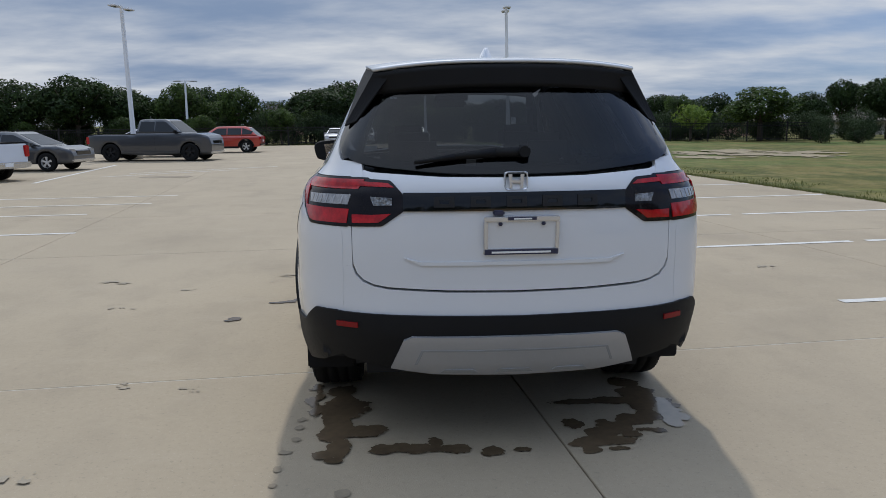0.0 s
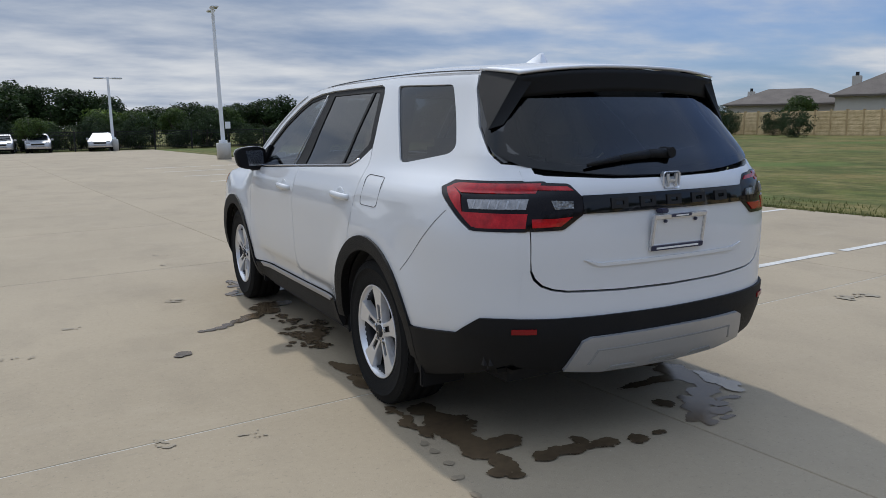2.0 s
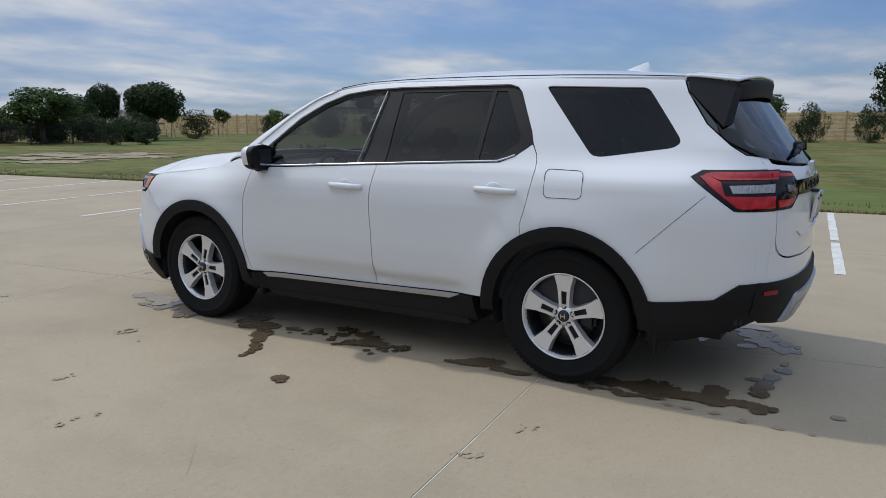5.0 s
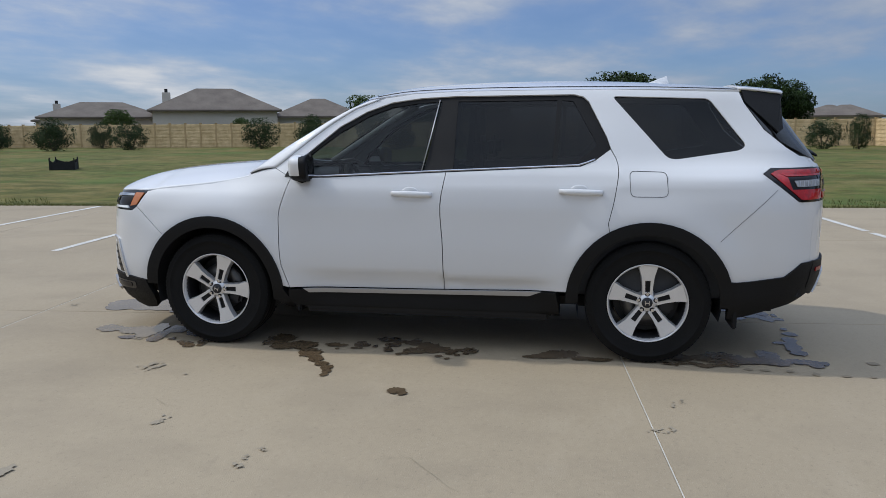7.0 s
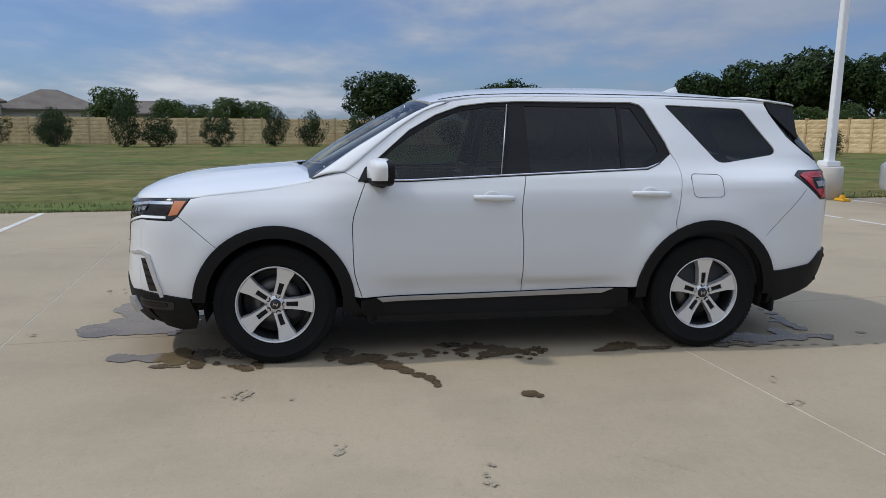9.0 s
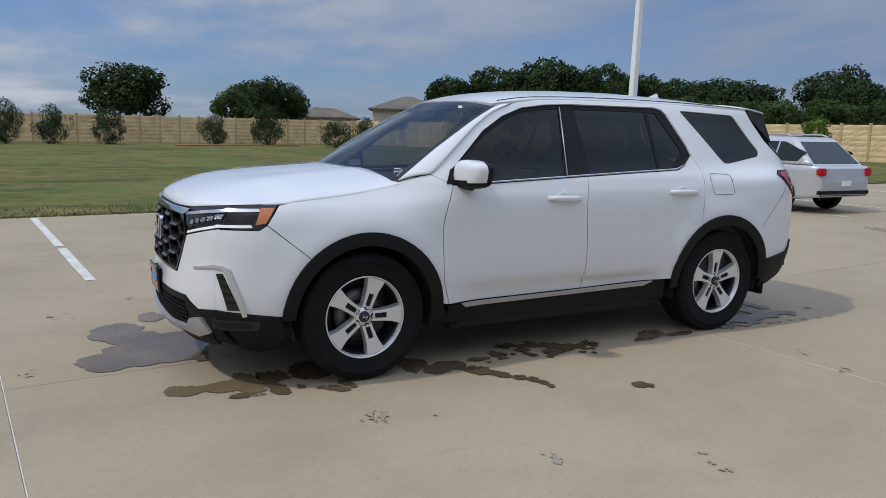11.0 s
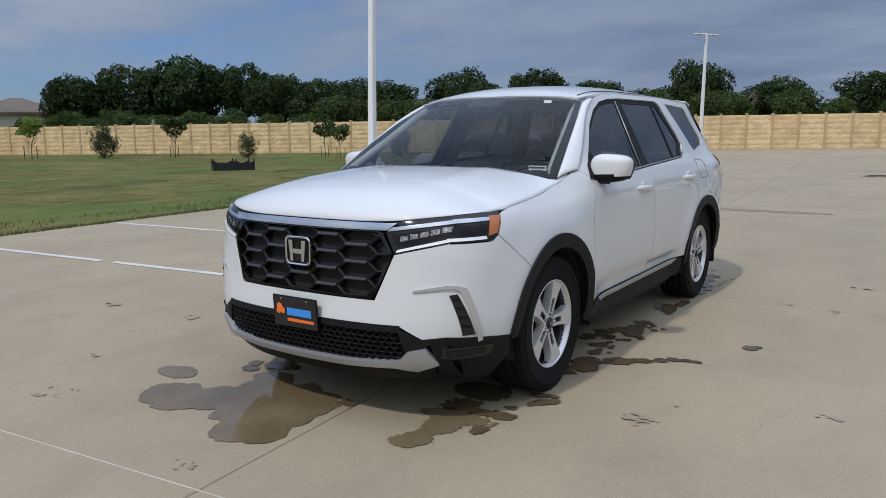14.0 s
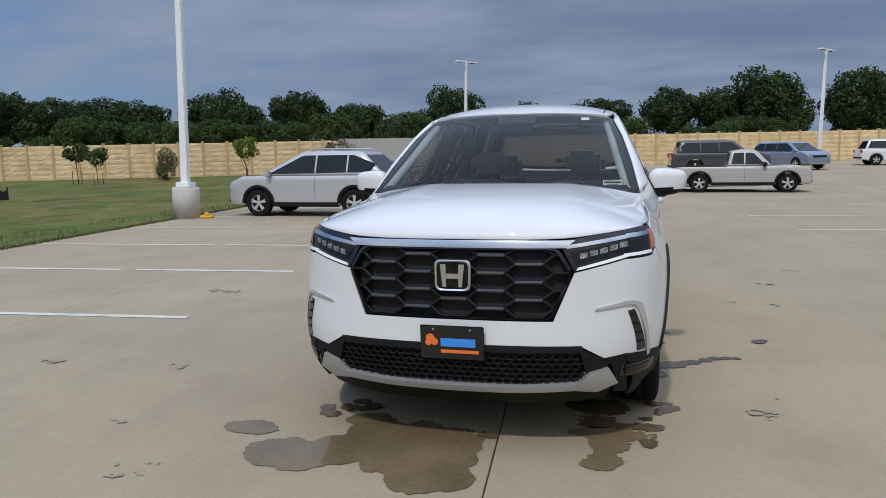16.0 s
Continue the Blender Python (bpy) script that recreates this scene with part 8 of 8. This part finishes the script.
def slab_between(name, outline, hw, mat, parent, label="", soft=0.03, shrink=0.03):
    """A solid with the given side outline; its flanks bulge as hw(z, y) says and its long edges are softened."""
    ring = []
    for p, q in zip(outline, outline[1:] + outline[:1]):
        p, q = Vector(p), Vector(q)
        n = max(1, int((q - p).length / 0.14))
        ring += [p.lerp(q, k / n) for k in range(n)]
    n = len(ring)
    sign = 1 if sum(p.x * q.y - q.x * p.y for p, q in zip(ring, ring[1:] + ring[:1])) > 0 else -1
    inner = []
    for i, p in enumerate(ring):
        d = ring[(i + 1) % n] - ring[i - 1]
        inner.append(p + Vector((-d.y, d.x)).normalized() * shrink * sign if d.length > 1e-6 else p)
    poly = [tuple(p) for p in inner]
    flat = list(inner)
    y = min(p.x for p in inner) + 0.06
    while y < max(p.x for p in inner):
        z = min(p.y for p in inner) + 0.05
        while z < max(p.y for p in inner):
            if in_poly(y, z, poly) and min((y - p.x) ** 2 + (z - p.y) ** 2 for p in inner) > 0.003:
                flat.append(Vector((y, z)))
            z += 0.1
        y += 0.14
    vs, _, fs, *_ = geometry.delaunay_2d_cdt(flat, [(i, (i + 1) % n) for i in range(n)], [], 0, 1e-6)
    keep = [t for t in fs if in_poly(sum(vs[i].x for i in t) / len(t), sum(vs[i].y for i in t) / len(t), poly)]
    bm = bmesh.new()
    rims = []
    for sgn in (-1, 1):
        side = [bm.verts.new((sgn * hw(p.y, p.x), p.x, p.y)) for p in vs]
        for t in keep:
            bm.faces.new([side[i] for i in t]).smooth = True
        rims.append((side, [bm.verts.new((sgn * (hw(p.y, p.x) - soft), p.x, p.y)) for p in ring]))
    for side, rim in rims:
        for i in range(n):
            q = (i + 1) % n
            if side[i] != side[q]:
                bm.faces.new((side[i], side[q], rim[q], rim[i])).smooth = True
    for i in range(n):
        q = (i + 1) % n
        bm.faces.new((rims[0][1][i], rims[0][1][q], rims[1][1][q], rims[1][1][i]))
    bmesh.ops.delete(bm, geom=[v for v in bm.verts if not v.link_faces], context="VERTS")
    bmesh.ops.recalc_face_normals(bm, faces=bm.faces)
    return part(name, bm, mat, parent, label)


def vehicle(kind, label, x, y, heading, paint, L=4.6, W=1.84, H=1.68, wb=2.70, front=0.92, R=0.345, belt=1.0, hood=0.98, nose=0.72, cab=(-1.95, -1.75, 0.45, 1.25), bed=None, cladding=True, rim="alloy", glass_side="glass_dark", group="cars parked on the lot", split=(-0.25,), roof_rail=False, lamp_tall=0.14, size=1.0, rise=0.04):
    """heading: degrees that the nose turns to the left from +y. cab: rear base, rear top, front top, front base along the car."""
    v = empty(kind, pose(x, y, height(x, y), 0, 0, heading), label, "pickup" if bed else "car", group)
    v.scale = (size, size, size)
    yf = wb / 2 + front
    yr = yf - L
    clear = 0.26

    def hw(z, yy):
        w = W / 2
        if z > belt:
            w -= 0.30 * (z - belt) / (H - belt) * 0.8 + 0.03
        else:
            w -= 0.06 * ((z - 0.72 * belt) / (0.72 * belt)) ** 2 + 0.012 * math.exp(-(((z - 0.52) / 0.09) ** 2))
        e = max(0.0, abs(yy - (yf + yr) / 2) / (L / 2) - 0.82) / 0.18
        return w - 0.13 * e * e

    arcs = arc(wb / 2, R, R + 0.055, -8, 188, 12)
    arcr = arc(-wb / 2, R, R + 0.055, -8, 188, 12)
    top_rear = bed if bed else belt
    outline = [(yr + 0.03, clear + 0.12), (yr, 0.50), (yr + 0.01, 0.70), (yr + 0.05, top_rear - 0.06), (yr + 0.10, top_rear)]
    if bed:
        outline += [(cab[0] - 0.02, bed), (cab[0], belt)]
    outline += [(cab[3], belt), (cab[3] + 0.1, belt - 0.01), ((cab[3] + yf) / 2, (belt + hood) / 2 + 0.02), (yf - 0.32, hood - 0.025), (yf - 0.17, hood - 0.075), (yf - 0.07, (hood + nose) / 2 - 0.01), (yf - 0.02, nose), (yf, nose - 0.1), (yf, 0.5), (yf - 0.04, clear + 0.06)]
    outline += arcs + [(0.0, clear)] + arcr
    body = slab_between("body", outline, hw, paint, v)
    slab_between("underside", [(yr + 0.1, 0.42), (yr + 0.1, 0.6), (yf - 0.1, 0.6), (yf - 0.1, 0.34), (wb / 2 + R + 0.1, 0.25), (-wb / 2 - R, 0.3)], lambda z, yy: W / 2 - 0.17, "cabin", v)
    green = [(cab[0], belt + 0.002), (cab[1], H - 0.07), (cab[1] + 0.15, H - 0.02), ((cab[1] + cab[2]) / 2, H), (cab[2] - 0.15, H - 0.015), (cab[2], H - 0.055), (cab[3], belt + 0.002)]
    slab_between("cabin_roof", green, hw, paint, v, soft=0.05)
    # panes
    zb, zt = belt + 0.045, H - 0.12
    t0, t1 = (zb - belt) / (H - 0.06 - belt), (zt - belt) / (H - 0.06 - belt)
    r0, r1 = cab[0] + (cab[1] - cab[0]) * t0 + 0.10, cab[0] + (cab[1] - cab[0]) * t1 + 0.09
    f0, f1 = cab[3] + (cab[2] - cab[3]) * t0 - 0.16, cab[3] + (cab[2] - cab[3]) * t1 - 0.10
    cuts = sorted(split)
    edges = [(r0, r1)] + [(c, c) for c in cuts] + [(f0, f1)]
    for sgn in (-1, 1):
        for k, ((a0, a1), (b0, b1)) in enumerate(zip(edges, edges[1:])):
            za, zf = (zb + rise * (f0 - p) / (f0 - r0) for p in (a0, b0))
            q = [(a0 + 0.025, za), (b0 - 0.025, zf), (b1 - 0.025, zt), (a1 + 0.025, zt)]
            if k == 0 and not bed and len(cuts) > 1:
                # the last pane runs out to a point
                q = [(a0 + 0.22, za), (b0 - 0.025, zf), (b1 - 0.025, zt), (a1 + 0.20, zt - 0.01), (a0 + 0.08, za * 0.55 + zt * 0.45)]
            if k == len(edges) - 2:
                q = q[:2] + [(b1 - 0.06, zt - 0.03), (b1 - 0.16, zt)] + q[3:]
            bm = bmesh.new()
            o = [bm.verts.new((sgn * (hw(z, yy) + 0.012), yy, z)) for yy, z in q]
            i = [bm.verts.new((sgn * (hw(z, yy) - 0.03), yy, z)) for yy, z in q]
            bm.faces.new(o)
            for e in range(len(q)):
                bm.faces.new((o[e], o[(e + 1) % len(q)], i[(e + 1) % len(q)], i[e]))
            bmesh.ops.recalc_face_normals(bm, faces=bm.faces)
            part("side_window", bm, "pane", v, "dark side window")
        # mirror, handles
        part("door_mirror", box_bm((min(sgn * (W / 2 - 0.03), sgn * (W / 2 + 0.17)), f0 - 0.12, belt - 0.02), (max(sgn * (W / 2 - 0.03), sgn * (W / 2 + 0.17)), f0 + 0.02, belt + 0.13), 0.03), paint if kind != "pickup" else "black", v)
        for c in list(cuts)[:2]:
            part("handle", box_bm((min(sgn * (W / 2 - 0.02), sgn * (W / 2 + 0.006)), c + 0.05, belt - 0.14), (max(sgn * (W / 2 - 0.02), sgn * (W / 2 + 0.006)), c + 0.22, belt - 0.105), 0.008), paint, v)
            curve_tube("door_gap", [(sgn * (hw(z, c) - 0.002), c, z) for z in np.linspace(clear + 0.16, belt - 0.01, 10)], 0.005, "iron", v, "", 5)
        if cladding:
            for cy in (wb / 2, -wb / 2):
                ring = arc(cy, R, R + 0.115, 0, 180, 14) + arc(cy, R, R + 0.045, 180, 0, 14)
                bm = bmesh.new()
                o = [bm.verts.new((sgn * (hw(z, yy) + 0.012), yy, z)) for yy, z in ring]
                i = [bm.verts.new((sgn * (hw(z, yy) - 0.06), yy, z)) for yy, z in ring]
                n = len(ring)
                for e in range(n):
                    bm.faces.new((o[e], o[(e + 1) % n], i[(e + 1) % n], i[e]))
                for e in range(14):
                    bm.faces.new((o[e], o[e + 1], o[n - 2 - e], o[n - 1 - e]))
                bmesh.ops.recalc_face_normals(bm, faces=bm.faces)
                part("arch_cladding", bm, "black", v)
            part("sill", box_bm((min(sgn * (W / 2 - 0.1), sgn * (W / 2 - 0.008)), -wb / 2 + R + 0.06, clear), (max(sgn * (W / 2 - 0.1), sgn * (W / 2 - 0.008)), wb / 2 - R - 0.06, clear + 0.14), 0.02), "black", v)
        # lamps
        hx = W / 2 - 0.30
        part("head_lamp", box_bm((min(sgn * (hx - 0.14), sgn * (hx + 0.20)), yf - 0.30, nose - 0.02), (max(sgn * (hx - 0.14), sgn * (hx + 0.20)), yf - 0.045, nose + lamp_tall), 0.03), "clear_lens", v)
        tz = top_rear - (0.42 if bed else 0.22)
        part("tail_lamp", box_bm((min(sgn * (W / 2 - 0.26), sgn * (W / 2 - 0.075)), yr - 0.012, tz), (max(sgn * (W / 2 - 0.26), sgn * (W / 2 - 0.075)), yr + 0.22, tz + (0.34 if bed else 0.17)), 0.02), "red_lens", v)
        if roof_rail:
            curve_tube("roof_rail", [(sgn * (W / 2 - 0.33), yy, H + (0.035 if abs(k - 4) < 4 else -0.02)) for k, yy in enumerate(np.linspace(cab[1] + 0.15, cab[2] - 0.25, 9))], 0.018, "satin", v)
    hwf = hw(belt + 0.2, (cab[2] + cab[3]) / 2) - 0.06
    hwt = hw(H - 0.1, cab[2]) - 0.08
    for nm, a, b in (("windscreen", (cab[3], belt), (cab[2], H - 0.055)), ("rear_window", (cab[0], belt), (cab[1], H - 0.07))):
        s = 1 if nm == "windscreen" else -1
        p0, p1 = Vector(a).lerp(Vector(b), 0.06), Vector(a).lerp(Vector(b), 0.90)
        nrm = Vector((s * abs(b[1] - a[1]), abs(b[0] - a[0]))).normalized() * 0.008
        bm = bmesh.new()
        q = [(-hwf, *(p0 + nrm)), (hwf, *(p0 + nrm)), (hwt, *(p1 + nrm)), (-hwt, *(p1 + nrm))]
        o = [bm.verts.new(c) for c in q]
        i = [bm.verts.new((c[0] * 0.98, c[1] - s * 0.04, c[2] - 0.02)) for c in q]
        bm.faces.new(o)
        for e in range(4):
            bm.faces.new((o[e], o[(e + 1) % 4], i[(e + 1) % 4], i[e]))
        bmesh.ops.recalc_face_normals(bm, faces=bm.faces)
        part(nm, bm, "pane", v, "dark window glass")
    part("grille", box_bm((-W / 2 + 0.42, yf - 0.12, nose - 0.20), (W / 2 - 0.42, yf - 0.005, nose + 0.06), 0.02), "gloss", v, "black grille")
    part("front_bumper", box_bm((-W / 2 + 0.14, yf - 0.2, 0.33), (W / 2 - 0.14, yf + 0.02, 0.47), 0.04), "black" if cladding and not bed else "chrome", v)
    part("rear_bumper", box_bm((-W / 2 + 0.10, yr - (0.10 if bed else 0.02), 0.40), (W / 2 - 0.10, yr + 0.2, 0.56), 0.04), "chrome" if bed else "black", v)
    part("number_plate", box_bm((-0.15, yr - 0.108 if bed else yr - 0.028, 0.44 if bed else 0.62), (0.15, yr - 0.09 if bed else yr - 0.008, 0.54 if bed else 0.74)), "paper", v)
    if bed:
        # an open load bed behind the cab
        part("bed_rim", box_bm((-W / 2 + 0.06, yr + 0.06, bed - 0.02), (W / 2 - 0.06, yr + 0.12, bed + 0.02), 0.01), "black", v)
        for sgn in (-1, 1):
            part("bed_rail", box_bm((sgn * (W / 2 - 0.06) - 0.03, yr + 0.1, bed - 0.01), (sgn * (W / 2 - 0.06) + 0.03, cab[0] - 0.02, bed + 0.018), 0.008), "black", v)
        part("bed_floor", box_bm((-W / 2 + 0.14, yr + 0.14, bed - 0.02), (W / 2 - 0.14, cab[0] - 0.08, bed + 0.006)), "black", v)
    for sgn in (-1, 1):
        for cy in (wb / 2, -wb / 2):
            w = new("wheel")
            w.parent = v
            s = R / 0.328
            w.matrix_local = Matrix.Translation((sgn * (W / 2 - 0.115), cy, R)) @ (Matrix.Rotation(math.pi, 4, "Z") if sgn < 0 else Matrix.Identity(4)) @ Matrix.Diagonal((1, s, s, 1))
            for me, nm in ((TYRE, "tyre"), (RIM_BACK, "rim_back")):
                o = new(nm, me)
                o.parent = w
            if rim not in RIMS:
                RIMS[rim] = RIM.copy()
                RIMS[rim].materials.append(M[rim])
            o = new("rim", RIMS[rim])
            o.parent = w
    return v


LOT_DEG = math.degrees(LOT)
vehicle("suv", "silver-white crossover parked beside the lawn", 6.74, -11.03, -91, "silver_car", 4.65, 1.84, 1.69, 2.70, 0.92, 0.355, 1.06, 1.00, 0.76, (-2.15, -1.55, 0.20, 1.30), split=(-0.28, -1.15), roof_rail=True, size=0.9)
vehicle("pickup", "old cream-white extended-cab pickup parked across the lot", -3.85, -20.85, 89, "cream_car", 4.95, 1.72, 1.58, 3.05, 0.85, 0.345, 0.98, 0.98, 0.72, (-0.55, -0.42, 0.48, 0.98), bed=0.96, split=(0.05,), rim="alloy", cladding=True, size=0.87)
vehicle("suv", "large dark grey sport-utility car parked before the wall", -4.3, -33.5, 95, "grey_car", 5.2, 2.0, 1.86, 2.95, 0.98, 0.40, 1.18, 1.15, 0.86, (-2.45, -2.25, 0.55, 1.30), split=(-0.25, -1.2), roof_rail=True, cladding=False, size=0.88)
vehicle("minivan", "blue-grey minivan parked with its nose to the lot", -8.2, -38.5, 35, "blue_car", 4.9, 1.95, 1.72, 2.95, 0.95, 0.35, 1.08, 1.05, 0.80, (-2.3, -2.0, 0.7, 1.65), split=(-0.2, -1.2), cladding=False, size=0.85)
vehicle("suv", "white car parked by the boundary wall", -14.5, -43.0, 92, "white_car", 4.4, 1.8, 1.62, 2.6, 0.9, 0.34, 1.0, 0.98, 0.74, (-1.95, -1.7, 0.45, 1.2), cladding=False, size=0.9)
vehicle("pickup", "dark grey double-cab pickup with black wheels", -10.2, 27.1, -96.6, "grey_car", 5.8, 2.02, 1.92, 3.70, 0.98, 0.41, 1.28, 1.22, 0.86, (-0.62, -0.50, 0.85, 1.52), bed=1.22, split=(0.25,), rim="iron", cladding=False, size=0.89)
vehicle("sedan", "dark grey four-door sedan", -12.85, 20.9, -97, "grey_car", 4.85, 1.84, 1.45, 2.82, 0.95, 0.34, 0.92, 0.88, 0.66, (-1.85, -0.85, 0.25, 1.25), split=(-0.3,), cladding=False, size=0.9)
vehicle("pickup", "white pickup with a chrome bumper parked facing away", -13.2, 16.2, 72, "white_car", 5.5, 1.98, 1.85, 3.5, 0.95, 0.39, 1.2, 1.15, 0.82, (-0.6, -0.45, 0.85, 1.5), bed=1.12, split=(0.25,), cladding=False, size=0.92)
vehicle("suv", "orange-red crossover parked by the iron fence", -9.2, 35.5, 90, "red_car", 4.4, 1.82, 1.55, 2.67, 0.88, 0.36, 0.98, 0.95, 0.72, (-2.0, -1.45, 0.4, 1.2), split=(-0.25, -1.1), size=0.88)
vehicle("sedan", "silver sedan parked behind the grey pickup", -11.5, 31.0, -95, "silver_car", 4.7, 1.82, 1.46, 2.8, 0.92, 0.34, 0.92, 0.88, 0.66, (-1.8, -0.85, 0.25, 1.25), cladding=False, size=0.9)
for x, y, h, p in ((-4.3, 48.8, 178, "silver_car"), (-2.3, 48.8, 178, "silver_car"), (1.3, 48.8, 172, "silver_car")):
    vehicle("sedan", "far sedan parked nose-on by the iron fence", x, y, h, p, 4.6, 1.75, 1.40, 2.75, 0.92, 0.33, 0.90, 0.86, 0.64, (-1.8, -0.85, 0.25, 1.2), cladding=False, size=0.82)


def cargo_trailer(x, y, heading):
    t = empty("cargo_trailer", pose(x, y, height(x, y), 0, 0, heading), "plain white enclosed cargo trailer parked by the lawn", "trailer")
    part("box", box_bm((-0.95, -2.1, 0.45), (0.95, 2.1, 2.05), 0.04), "cream_car", t, "white trailer box")
    for sgn in (-1, 1):
        part("corner_trim", box_bm((sgn * 0.955 - 0.02, -2.11, 0.45), (sgn * 0.955 + 0.02, -2.05, 2.05)), "satin", t)
        part("fender", box_bm((sgn * 0.95 - 0.10, -0.62, 0.55), (sgn * 0.95 + 0.14, 0.32, 0.62), 0.02), "satin", t)
        w = new("wheel")
        w.parent = t
        w.matrix_local = Matrix.Translation((sgn * 0.97, -0.15, 0.30)) @ (Matrix.Rotation(math.pi, 4, "Z") if sgn < 0 else Matrix.Identity(4)) @ Matrix.Diagonal((1, 0.92, 0.92, 1))
        for me, nm in ((TYRE, "tyre"), (RIMS["alloy"], "rim"), (RIM_BACK, "rim_back")):
            o = new(nm, me)
            o.parent = w
    bm = bmesh.new()
    tube(bm, (0.5, 2.1, 0.45), (0, 2.95, 0.45), 0.04, 0.04, 8)
    tube(bm, (-0.5, 2.1, 0.45), (0, 2.95, 0.45), 0.04, 0.04, 8)
    part("tongue", bm, "iron", t)
    part("chassis", box_bm((-0.7, -1.95, 0.33), (0.7, 1.95, 0.45)), "iron", t)
    part("rear_lamp", box_bm((0.6, -2.125, 0.6), (0.75, -2.1, 0.68)), "red_lens", t)


cargo_trailer(13.9, -34.9, 115)
bm = box_bm((-0.12, -0.12, 0), (0.12, 0.12, 0.2), 0.03)
tube(bm, (0, 0, 0.15), (0, 0, 0.95), 0.03, 0.03, 8)
ob = part("pipe_stand", bm, "black")
ob.location = (11.7, -43.0, height(11.7, -43.0))
tagged(ob, "short black pipe standing by the paving edge", "pipe")
